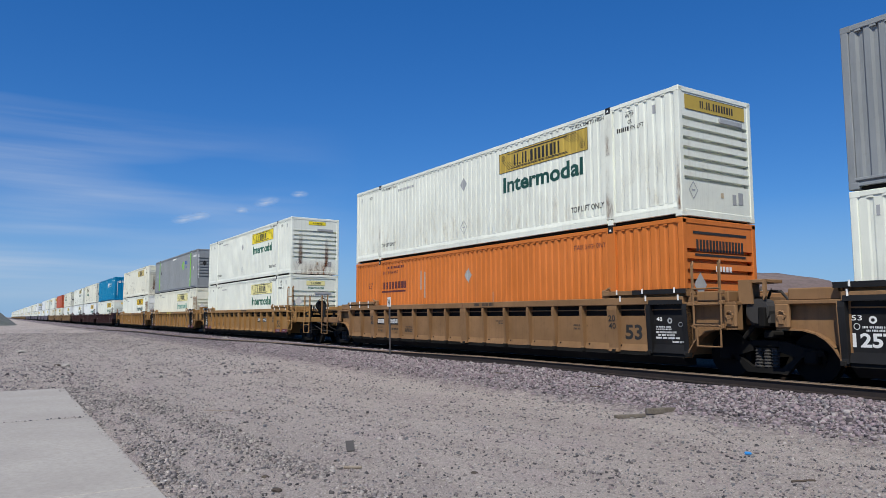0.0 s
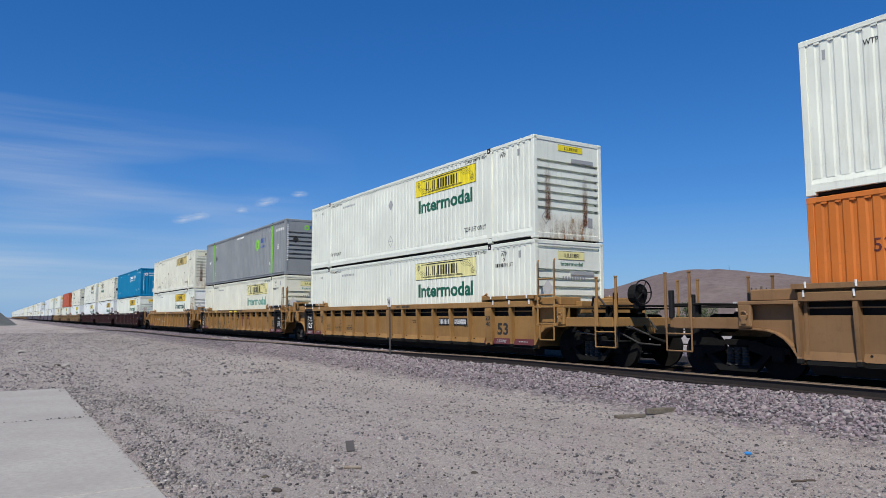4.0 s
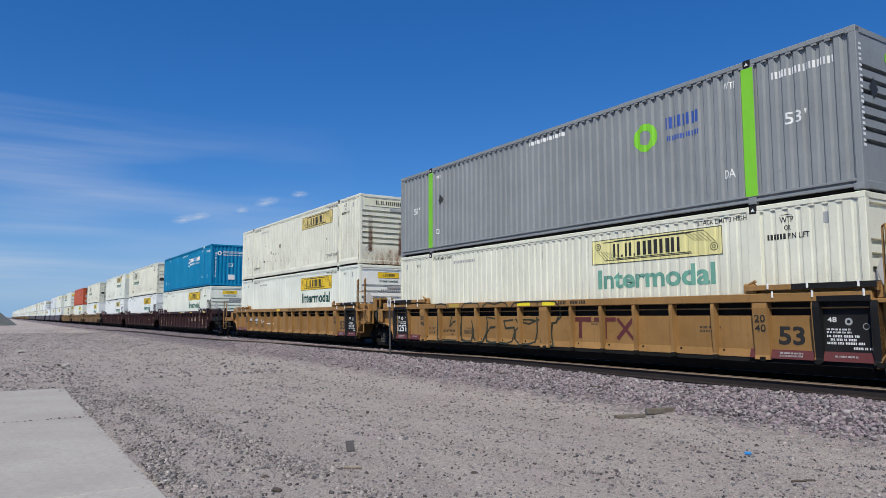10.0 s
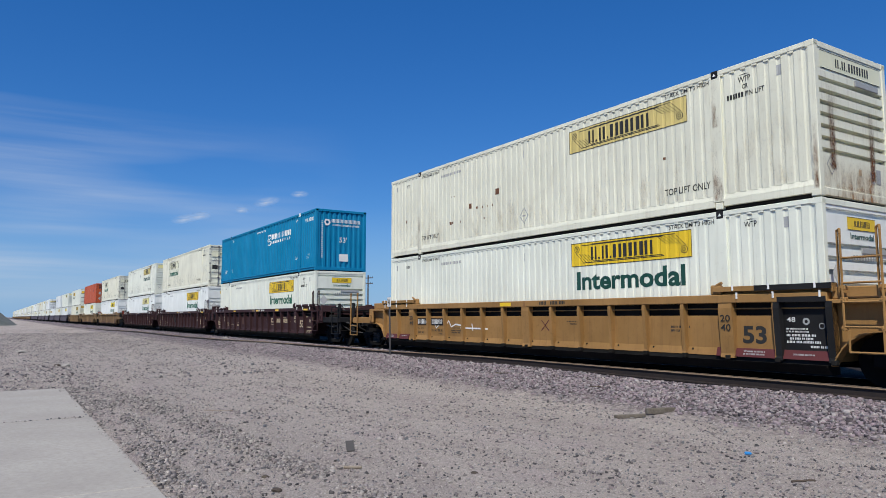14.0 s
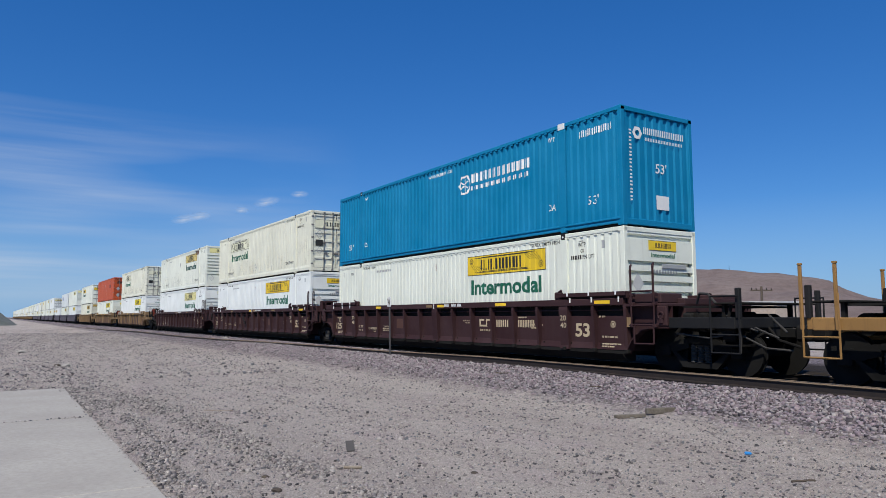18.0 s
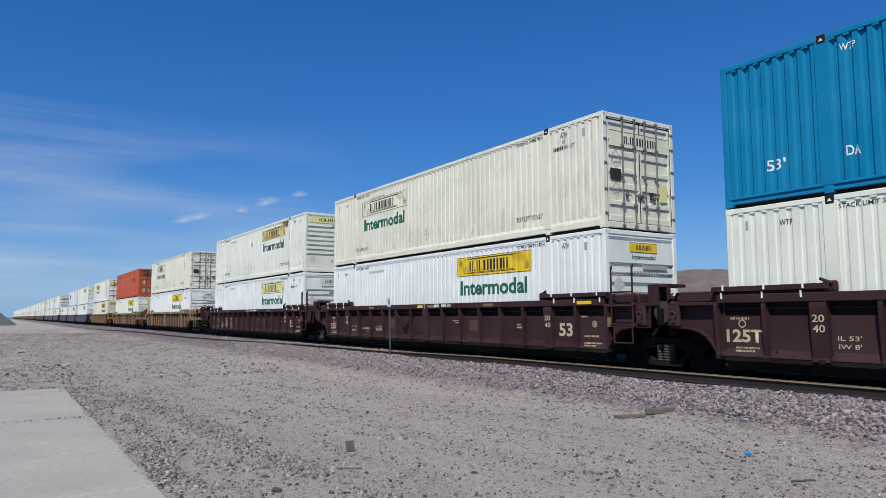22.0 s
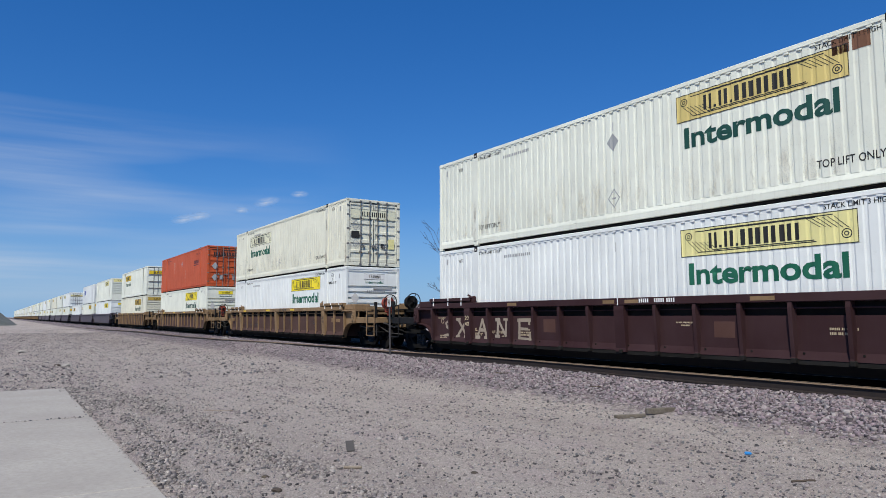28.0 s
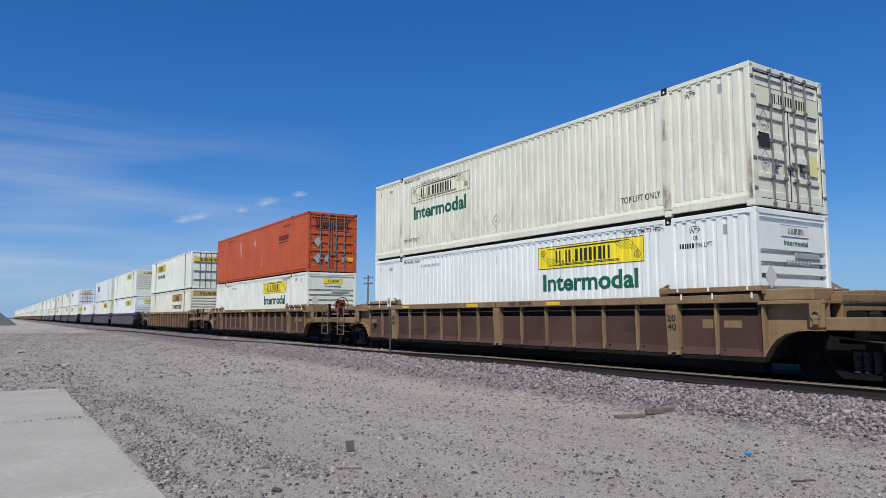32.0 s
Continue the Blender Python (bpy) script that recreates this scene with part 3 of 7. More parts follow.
def disc(bm, cx, cz, r, r_in=0.0, n=20):
    outer = [bm.verts.new((cx + r * math.cos(k * math.tau / n), 0, cz + r * math.sin(k * math.tau / n))) for k in range(n)]
    if r_in <= 0:
        bm.faces.new(outer)
        return
    inner = [bm.verts.new((cx + r_in * math.cos(k * math.tau / n), 0, cz + r_in * math.sin(k * math.tau / n))) for k in range(n)]
    for k in range(n):
        j = (k + 1) % n
        bm.faces.new((outer[k], outer[j], inner[j], inner[k]))


MANY = ("brake_pipe", "chalk_scribble", "round_stencil", "small_lettering", "serial_mark", "stencil_mark", "name_mark", "scroll_mark", "number_mark", "sprayed_writing", "rust_wear", "rust_run", "rust_patch", "scrape_mark", "sprayed_tag")


def marked(ob):
    """Writing and wear in many small strokes stays one part."""
    if ob.name.split(".")[0] in MANY:
        tagged(ob, kind="stuff")
    return ob


def side_mark(name, draw, mat, parent, style, label="", key=None, proud=0.005):
    def build(bm):
        draw(bm)
        drape(bm, style, -HW + 0.02, proud)
    return marked(part(name, build, mat, parent, label, key=key))


def end_mark(name, draw, mat, parent, x, label="", key=None):
    """Marks on the front wall; drawn in x and z, they are turned to face +x."""
    def build(bm):
        draw(bm)
        bm.transform(Matrix(((0, 1, 0, x), (1, 0, 0, 0), (0, 0, 1, 0), (0, 0, 0, 1))))
    return marked(part(name, build, mat, parent, label, key=key))


def words_at(words, x, z, w, h, bold=0.0):
    def draw(bm):
        merge(bm, lettering(words, w, h, bold), Matrix.Translation((x, 0, z)))
    return draw


def diamond(bm, x, z, s, hollow=True):
    if not hollow:
        quad(bm, ((x - s * 0.8, z), (x, z - s), (x + s * 0.8, z), (x, z + s)))
        return
    o, i = [(x - s * 0.8, z), (x, z - s), (x + s * 0.8, z), (x, z + s)], [(x - s * 0.68, z), (x, z - s * 0.85), (x + s * 0.68, z), (x, z + s * 0.85)]
    for k in range(4):
        j = (k + 1) % 4
        quad(bm, (o[k], o[j], i[j], i[k]))
    quad(bm, ((x - s * 0.3, z - 0.02), (x + s * 0.3, z - 0.02), (x + s * 0.3, z + 0.02), (x - s * 0.3, z + 0.02)))


def hauler_panel(box_ob, style, x, z, w, h, yellow, tag):
    """The long yellow company panel: a frame, a row of blocks for the name, a scroll at each end."""
    pan = side_mark("logo_panel", lambda bm: rect(bm, x, x + w, z, z + h), yellow, box_ob, style, "yellow company panel with black blocks", key=("pan", style, x, z, w, h))

    def name_blocks(bm):
        u, b, t = w / 9.6, z + h * 0.24, z + h * 0.78
        a = x + 0.19 * w
        for lw, low in ((0.5, 0), (0.16, 1), (0.55, 0), (0.16, 1), (0.7, 0), (0.7, 0), (0.72, 0), (0.6, 0)):
            if low:
                rect(bm, a, a + lw * u, b, b + h * 0.09)
            else:
                rect(bm, a, a + lw * u * 0.36, b, t), rect(bm, a + lw * u * 0.64, a + lw * u, b, t)
            a += lw * u + 0.135 * u
    side_mark("name_mark", name_blocks, DECAL_K, pan, style, key=("nm", style, x, z, w, h), proud=0.010)

    def scrolls(bm):
        e = 0.018 * h / 0.6
        for c, zc in ((x + w * 0.055, z + h * 0.72), (x + w * 0.945, z + h * 0.30)):
            disc(bm, c, zc, h * 0.15, h * 0.12, 14)
            disc(bm, c, zc, h * 0.075, h * 0.045, 10)
        for q in range(6):
            o = q * 0.027
            quad(bm, ((x + w * (0.045 + o), z + h * (0.56 - 0.02 * q)), (x + w * (0.115 + o), z + h * 0.14), (x + w * (0.115 + o) + e, z + h * 0.14), (x + w * (0.045 + o) + e, z + h * (0.56 - 0.02 * q))))
            quad(bm, ((x + w * (0.885 - o), z + h * 0.86), (x + w * (0.955 - o), z + h * (0.46 + 0.02 * q)), (x + w * (0.955 - o) + e, z + h * (0.46 + 0.02 * q)), (x + w * (0.885 - o) + e, z + h * 0.86)))
        for p0, p1, zz in ((0.115, 0.80, 0.12), (0.10, 0.80, 0.86), (0.20, 0.885, 0.89), (0.21, 0.79, 0.17)):
            rect(bm, x + w * p0, x + w * p1, z + h * zz, z + h * zz + e)
        f = e * 0.8
        rect(bm, x, x + w, z, z + f), rect(bm, x, x + w, z + h - f, z + h), rect(bm, x, x + f, z, z + h), rect(bm, x + w - f, x + w, z, z + h)
    side_mark("scroll_mark", scrolls, tag, pan, style, key=("scr", style, x, z, w, h), proud=0.008)
    return pan


def end_panel(box_ob, xe, y0, y1, z0, z1, yellow):
    pan = end_mark("end_logo_panel", lambda bm: rect(bm, y0, y1, z0, z1), yellow, box_ob, xe, "yellow company panel with black blocks", key=("epan", y0, y1, z0, z1, xe))

    def name_blocks(bm):
        w, h = y1 - y0, z1 - z0
        a = y0 + 0.24 * w
        for lw, low in ((0.055, 0), (0.018, 1), (0.06, 0), (0.018, 1), (0.075, 0), (0.075, 0), (0.075, 0), (0.065, 0)):
            if low:
                rect(bm, a, a + lw * w, z0 + 0.25 * h, z0 + 0.34 * h)
            else:
                rect(bm, a, a + lw * w * 0.36, z0 + 0.25 * h, z0 + 0.75 * h), rect(bm, a + lw * w * 0.64, a + lw * w, z0 + 0.25 * h, z0 + 0.75 * h)
            a += (lw + 0.016) * w
        f = 0.03 * h
        rect(bm, y0, y1, z0, z0 + f), rect(bm, y0, y1, z1 - f, z1)
    end_mark("name_mark", name_blocks, DECAL_K, pan, xe + 0.003, key=("enm", y0, y1, z0, z1, xe))


def ribbed_end(bm, xe, top, n, z_lo, z_hi, header=False):
    """A front wall with lying ribs between z_lo and z_hi: flat bands with sunk slots."""
    pts = [(0.12, 0.0), (z_lo, 0.0)]
    pitch = (z_hi - z_lo) / n
    for k in range(n):
        a = z_lo + k * pitch
        pts += [(a + pitch * 0.05, 0.0), (a + pitch * 0.10, 0.13), (a + pitch * 0.42, 0.13), (a + pitch * 0.45, 0.0), (a + pitch * 0.98, 0.0)]
    if header:
        pts += [(2.63, 0.0), (2.645, 0.06), (2.71, 0.06), (2.72, 0.0)]
    pts += [(top, 0.0)]
    rows = [[bm.verts.new((xe - d, y, z)) for y in (-HW + 0.13, HW - 0.13)] for z, d in pts]
    for r, s in zip(rows, rows[1:]):
        bm.faces.new((r[0], r[1], s[1], s[0]))
    box(bm, xe - 0.16, xe - 0.15, -HW + 0.13, HW - 0.13, 0.12, top)


def ridged_end(bm, xe):
    """A front wall with upright ridges, as the blue box has it."""
    y, pts = -HW + 0.13, []
    while y < HW - 0.13:
        pts += [(y, 0.0), (y + 0.10, 0.0), (y + 0.14, 0.04), (y + 0.22, 0.04)]
        y += 0.26
    pts = [p for p in pts if p[0] < HW - 0.13] + [(HW - 0.13, 0.0)]
    rows = [[bm.verts.new((xe - d, yy, z)) for z in (0.16, 2.78)] for yy, d in pts]
    for r, s in zip(rows, rows[1:]):
        bm.faces.new((r[0], s[0], s[1], r[1]))
    box(bm, xe - 0.12, xe - 0.11, -HW + 0.13, HW - 0.13, 0.16, 2.78)


def door_end(ob, mat, rods):
    """Two hinged doors with ribs, lock rods and handles on the +x end."""
    for s in (-1, 1):
        y0, y1 = (-HW + 0.14, -0.008) if s < 0 else (0.008, HW - 0.14)

        def leaf(bm):
            box(bm, HL - 0.075, HL - 0.055, y0, y1, 0.17, 2.72)
            for a, b in ((y0, y0 + 0.07), (y1 - 0.07, y1)):
                box(bm, HL - 0.055, HL - 0.02, a, b, 0.17, 2.72, 0.006)
            for k in range(7):
                z = 0.17 + k * (2.55 - 0.09) / 6
                box(bm, HL - 0.055, HL - 0.02, y0 + 0.07, y1 - 0.07, z, z + (0.16 if k % 2 == 0 else 0.12), 0.012)
        door = part("door", leaf, mat, ob, "hinged container door", key=("leaf", s))
        for q in ((0.46, 0.84) if s < 0 else (0.16, 0.54)):
            yr = y0 + (y1 - y0) * q
            rod = part("lock_rod", lambda bm: tube(bm, (HL + 0.005, yr, 0.06), (HL + 0.005, yr, 2.84), 0.021, 8), rods, door, key=("rod", s, q))

            def cams(bm):
                for z in (0.08, 0.62, 1.35, 2.1, 2.8):
                    box(bm, HL - 0.03, HL + 0.03, yr - 0.05, yr + 0.05, z - 0.035, z + 0.035, 0.008)
                box(bm, HL + 0.02, HL + 0.04, yr, yr + 0.26 * -s, 0.84, 0.875, 0.005)
                box(bm, HL - 0.02, HL + 0.035, yr - 0.13 * s - 0.04, yr - 0.13 * s + 0.04, 0.80, 0.92, 0.008)
            part("lock_handle", cams, rods, door, "steel rod brackets and handle", key=("cams", s, q))
        def seal(bm):
            for a, b, c, d in ((y0 - 0.012, y0 + 0.004, 0.16, 2.73), (y1 - 0.004, y1 + 0.012, 0.16, 2.73), (y0, y1, 2.715, 2.745), (y0, y1, 0.15, 0.175)):
                box(bm, HL - 0.06, HL - 0.014, a, b, c, d)
        part("door_seal", seal, BLACK, door, "black rubber door seal", key=("seal", s))
        ye = -HW + 0.06 if s < 0 else HW - 0.085

        def hinges(bm):
            for z in (0.35, 0.95, 1.6, 2.2, 2.6):
                box(bm, HL - 0.03, HL + 0.014, ye - 0.045, ye + 0.07, z - 0.035, z + 0.035, 0.008)
        part("hinge_set", hinges, rods, door, key=("hinges", s))


def far_doors(ob, mat):
    door = part("door", lambda bm: [box(bm, HL - 0.075, HL - 0.02, y0, y1, 0.17, 2.72) for y0, y1 in ((-HW + 0.14, -0.01), (0.01, HW - 0.14))], mat, ob, "closed double doors", key="fardoor")
    part("lock_rod", lambda bm: [tube(bm, (HL + 0.005, y, 0.06), (HL + 0.005, y, 2.84), 0.025, 5) for y in (-0.62, -0.2, 0.2, 0.62)] + [box(bm, HL - 0.02, HL + 0.02, -1.1, 1.1, z, z + 0.1) for z in (0.65, 1.3, 2.0)], ROD, door, key="farrods")


GROUP_BOX = "stacked containers on the train"


def freight_box(m, spec, detail=2):
    """A 53-foot container. Its origin is the middle of its base."""
    mat, style = spec["mat"], spec["style"]
    ob = thing("shipping_container", m, spec["label"], "shipping container", GROUP_BOX)
    jb = style == "soft"
    zlo, zhi = (0.30, 2.80) if jb else (0.19, 2.80)
    for turn in (0, 180):
        part("side_wall", lambda bm: side_mesh(bm, style, zlo, zhi), mat, ob, at=pose(0, 0, 0, 0, 0, turn), key=("side", style))
    part("roof", lambda bm: box(bm, -HL + 0.1, HL - 0.1, -HW + 0.05, HW - 0.05, H - 0.035, H - 0.02), GREYROOF if jb else mat, ob, key="roof")
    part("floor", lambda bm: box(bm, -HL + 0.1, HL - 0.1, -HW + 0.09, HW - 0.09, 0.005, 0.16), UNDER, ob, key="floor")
    for turn in (0, 180):
        at = pose(0, 0, 0, 0, 0, turn)

        def top_rail(bm):
            box(bm, -HL + 0.1, HL - 0.1, -HW, -HW + 0.06, H - 0.10, H - 0.004, 0.008)
            if detail > 1 and style != "flat":
                for x in [q for q, _ in rib_breaks(style, -HL + 0.2, HL - 0.6)[1::4] if -HL + 0.15 < q < HL - 0.35]:
                    box(bm, x, x + RIBS[style][0] * 0.42, -HW + 0.006, -HW + 0.05, H - 0.135, H - 0.10)
        part("top_rail", top_rail, mat, ob, at=at, key=("trail", style, detail))

        def bottom_rail(bm):
            if jb:
                for a, b in ((-HL + 0.1, -POST - 0.1), (-POST + 0.1, POST - 0.1), (POST + 0.1, HL - 0.1)):
                    box(bm, a, b, -HW - 0.002, -HW + 0.07, 0.06, 0.20, 0.008)
                    plate(bm, [(a, -HW - 0.002, 0.20), (a, -HW + 0.03, 0.31), (a, -HW + 0.08, 0.31), (a, -HW + 0.08, 0.20)], (b - a, 0, 0))
            else:
                box(bm, -HL + 0.1, HL - 0.1, -HW - 0.002, -HW + 0.06, 0.05, 0.11, 0.008)
                box(bm, -HL + 0.1, HL - 0.1, -HW + 0.045, -HW + 0.06, 0.11, 0.15)
                box(bm, -HL + 0.1, HL - 0.1, -HW - 0.002, -HW + 0.06, 0.15, 0.20, 0.008)
        part("bottom_rail", bottom_rail, mat, ob, at=at, key=("brail", jb))
        for px in (-POST, POST) if detail > 1 else ():
            part("lift_post", lambda bm: box(bm, px - 0.135, px + 0.135, -HW - 0.004, -HW + 0.1, 0.16, H - 0.10, 0.01), mat, ob, at=at, key=("lpost", px))
            for zc, hh in ((0.075, 0.07), (H - 0.075, 0.085)):
                def cast(bm):
                    box(bm, px - 0.085, px + 0.085, -HW - 0.008, -HW + 0.12, zc - hh, zc + hh, 0.012)
                part("lift_casting", cast, spec.get("cast", BLACK) if zc > 1 else mat, ob, "lifting casting on the post", at=at, key=("lcast", px, zc))
                if zc > 1:
                    part("casting_slot", lambda bm: plate(bm, [(px - 0.04, -HW - 0.0095, zc - 0.03), (px + 0.04, -HW - 0.0095, zc - 0.03), (px, -HW - 0.0095, zc + 0.03)], (0, 0.003, 0)), DECAL_W if spec.get("cast", BLACK) is BLACK else BLACK, ob, "pale slot in the casting", at=at, key=("slot", px))
    for sx in (-1, 1):
        for sy in (-1, 1) if detail > 1 or sx > 0 else (-1,):
            part("corner_post", lambda bm: box(bm, sx * HL - (0.13 if sx > 0 else 0), sx * HL + (0 if sx > 0 else 0.13), sy * HW - (0.13 if sy > 0 else 0), sy * HW + (0 if sy > 0 else 0.13), 0.1, H - 0.02, 0.012), mat, ob, key=("cpost", sx, sy))
            for z in (0.0, H - 0.118) if detail > 1 else ():
                part("corner_casting", lambda bm: box(bm, sx * HL - (0.178 if sx > 0 else 0), sx * HL + (0 if sx > 0 else 0.178), sy * (HW + 0.004) - (0.162 if sy > 0 else 0), sy * (HW + 0.004) + (0 if sy > 0 else 0.162), z, z + 0.118, 0.01), spec.get("corner", mat), ob, key=("ccast", sx, sy, z))
        part("end_header", lambda bm: box(bm, sx * (HL - 0.05) - 0.045, sx * (HL - 0.05) + 0.045, -HW + 0.13, HW - 0.13, H - 0.12, H - 0.004, 0.01), mat, ob, key=("hdr", sx))
        part("end_sill", lambda bm: box(bm, sx * (HL - 0.06) - 0.055, sx * (HL - 0.06) + 0.055, -HW + 0.13, HW - 0.13, 0.02, 0.165, 0.01), mat, ob, key=("sil", sx))
    part("back_wall", lambda bm: box(bm, -HL + 0.03, -HL + 0.06, -HW + 0.12, HW - 0.12, 0.15, H - 0.1), mat, ob, key="backw")
    end = spec["end"]
    if end == "doors" and detail > 1:
        door_end(ob, mat, ROD)
    elif end == "doors":
        far_doors(ob, mat)
    elif end == "ridges":
        part("front_wall", lambda bm: ridged_end(bm, HL - 0.03), mat, ob, key="ridged")
    elif end == "louvres":
        part("front_wall", lambda bm: ribbed_end(bm, HL - 0.02, 2.80, 7, 0.80, 2.36), spec.get("endmat", mat), ob, key="louvres")
    else:
        part("front_wall", lambda bm: ribbed_end(bm, HL - 0.02, 2.80, 8, 0.30, 2.22, True), spec.get("endmat", mat), ob, key="panelled")
    spec["marks"](ob, spec, detail)
    return ob


def hauler_marks(ob, spec, detail):
    st, y, g, k = spec["style"], spec["yellow"], spec["green"], spec.get("ink", DECAL_K)
    back = spec["end"] == "doors"
    # the panel stands 1.7 to 5.3 m from the front, or from the rear on boxes that ride doors first
    x = -5.32 if back else 1.61
    zp = spec.get("zp", 1.86 if back else 2.02)
    hauler_panel(ob, st, x, zp, 3.67, 0.59, y, spec.get("lines", DECAL_K))
    if g:
        side_mark("large_lettering", words_at("Intermodal", x + 0.18, zp - 0.60, 3.3, 0.46, 0.03), g, ob, st, "green painted lettering", key=("inter", st, x, zp))
    if detail > 1:
        side_mark("small_lettering", words_at("TOP LIFT ONLY", 4.62, 0.48, 1.18, 0.15, 0.01), k, ob, st, "small black stencil", key=("tlo", st, back))
        side_mark("small_lettering", words_at("TOP LIFT ONLY", -5.88, 0.48, 1.1, 0.14, 0.01), k, ob, st, "small black stencil", key=("tlo2", st))
        side_mark("small_lettering", words_at(spec.get("stack", "STACK LIMIT 3 HIGH"), 4.70, 2.655, 1.14, 0.095, 0.01), k, ob, st, "small black stencil", key=("slh", st, spec.get("stack")))
        side_mark("small_lettering", words_at("STACK LIMIT 3 HIGH", -5.85, 2.64, 1.1, 0.085, 0.01), k, ob, st, "small black stencil", key=("slh2", st))
        side_mark("small_lettering", words_at("WTP", 6.52, 2.50, 0.27, 0.12, 0.01), k, ob, st, key=("wtp", st))
        side_mark("pointer_arrow", lambda bm: (quad(bm, ((6.52, 2.645), (6.65, 2.67), (6.79, 2.645), (6.65, 2.652))),), k, ob, st, key=("arrow", st))
        side_mark("small_lettering", words_at("WTP", -6.95, 2.46, 0.25, 0.11, 0.01), k, ob, st, key=("wtp2", st))
        if spec.get("pin"):
            side_mark("small_lettering", words_at("OR", 6.60, 2.36, 0.13, 0.10, 0.01), k, ob, st, key=("or", st))
            side_mark("name_mark", lambda bm: bars(bm, 6.26, 2.20, 0.38, 0.105, 6), k, ob, st, "plain blocks of a company name", key=("pinb", st))
            side_mark("small_lettering", words_at("PIN LIFT", 6.66, 2.20, 0.42, 0.105, 0.01), k, ob, st, key=("pin", st))
        dx = -0.28
        side_mark("placard", lambda bm: diamond(bm, dx, 0.66, 0.24), spec.get("plac", DECAL_S), ob, st, "faded diamond placard", key=("dia", st, dx))
        if spec.get("plac2"):
            side_mark("placard", lambda bm: diamond(bm, dx, 2.03, 0.23, False), DECAL_S, ob, st, "faded diamond placard", key=("dia2", st, dx))
        side_mark("serial_mark", lambda bm: bars(bm, -4.6, 2.46, 1.2, 0.085, 14, 0.4), DECAL_S, ob, st, "plain bars of a serial number", key=("ser", st))
        side_mark("dark_vent", lambda bm: rect(bm, HL - 0.74, HL - 0.64, 2.42, 2.62), DECAL_S, ob, st, "small side vent", key=("vent", st))
        side_mark("dark_vent", lambda bm: rect(bm, -HL + 0.42, -HL + 0.48, 2.44, 2.62), DECAL_S, ob, st, "small side vent", key=("vent2", st))
        side_mark("drip_mark", lambda bm: rect(bm, dx - 0.02, dx + 0.02, 2.3, 2.52), RED if spec.get("redmark") else DECAL_F, ob, st, key=("drip", st, dx, bool(spec.get("redmark"))))
        rr = random.Random(spec["seed"])
        if spec.get("worn"):
            for x0, x1, z0, z1 in ((-7.9, -4.0, 0.32, 1.5), (-4.2, 1.4, 0.32, 1.1 + 0.01 * spec["worn"]), (1.0, 5.9, 0.32, 1.3), (6.2, 7.95, 0.32, 1.9)):
                side_mark("dirt_wash", lambda bm: rect(bm, x0, x1, z0, z1), WASH_SIDE, ob, st, "brown dirt washed down the wall", key=("wash", st, x0, z1), proud=0.004)
        if spec.get("worn", 0) > 30:
            for x0, x1, z0, z1 in ((POST - 0.13, POST + 0.02, 0.17, 1.6), (POST - 0.02, POST + 0.13, 0.17, 0.9), (HL - 0.13, HL - 0.01, 0.12, 1.5), (-POST - 0.12, -POST + 0.05, 0.17, 1.5), (POST - 0.1, POST + 0.08, 1.7, 2.74)):
                part("rust_streak", lambda bm: (rect(bm, x0, x1, z0, z1), bm.transform(Matrix.Translation((0, -HW - 0.0085, 0)))), RUN_SIDE, ob, "rust run down a post", key=("rstreak", x0, z0))
        if spec.get("patches"):
            def squares(bm):
                for xx, zz, ss in spec["patches"]:
                    rect(bm, xx, xx + ss, zz, zz + ss)
            side_mark("rust_patch", squares, RUST, ob, st, "dark square rust patches", proud=0.005)
    if spec["end"] == "louvres":
        if spec.get("small_end"):
            end_panel(ob, HL - 0.012, -0.38, 0.55, 2.54, 2.72, spec.get("endy", y))
        else:
            end_panel(ob, HL - 0.012, -HW + 0.22, HW - 0.22, 2.40, 2.74, spec.get("endy", y))
        if detail > 1:
            end_mark("placard", lambda bm: diamond(bm, -HW + 0.42, 0.60, 0.2), DECAL_S, ob, HL - 0.012, "diamond placard", key="edia")
            end_mark("document_box", lambda bm: (rect(bm, 0.72, 0.9, 0.4, 0.68), rect(bm, 0.5, 0.64, 0.38, 0.62)), DECAL_S, ob, HL - 0.012, key="edoc")
            end_mark("small_sticker", lambda bm: rect(bm, 0.08, 0.18, 0.5, 0.62), DECAL_T, ob, HL - 0.012, key="estk")
            part("number_plate_block", lambda bm: box(bm, HL - 0.02, HL + 0.012, 0.1, 0.95, 2.24, 2.36, 0.008), DECAL_S, ob, "grey plate with no legible marks", key="nplate")
            if spec.get("rusty_end"):
                for y0, y1, z0, z1 in ((-0.92, -0.66, 0.5, 2.2), (0.50, 0.74, 0.4, 1.95)):
                    end_mark("rust_run", lambda bm: rect(bm, y0, y1, z0, z1), RUN_END, ob, HL - 0.010, "dark rust run down the end wall", key=("erun", y0))
                end_mark("rust_wash", lambda bm: rect(bm, -1.3, 1.3, 0.168, 0.75), WASH_END, ob, HL - 0.0105, "rust wash along the bottom of the end wall", key="ewash")
                part("rust_wash", lambda bm: (rect(bm, -1.28, 1.28, 0.0, 0.24), bm.transform(Matrix(((0, 1, 0, HL + 0.0015), (1, 0, 0, 0), (0, 0, 1, 0), (0, 0, 0, 1))))), WASH_END, ob, "rusty sill", key="eswash")
    elif spec["end"] == "panel":
        end_panel(ob, HL - 0.012, -0.45, 0.55, 2.36, 2.60, spec.get("endy", y))
        end_mark("end_lettering", words_at("Intermodal", -0.36, 2.19, 0.85, 0.11, 0.02), g or DECAL_G, ob, HL - 0.012, key="einter")
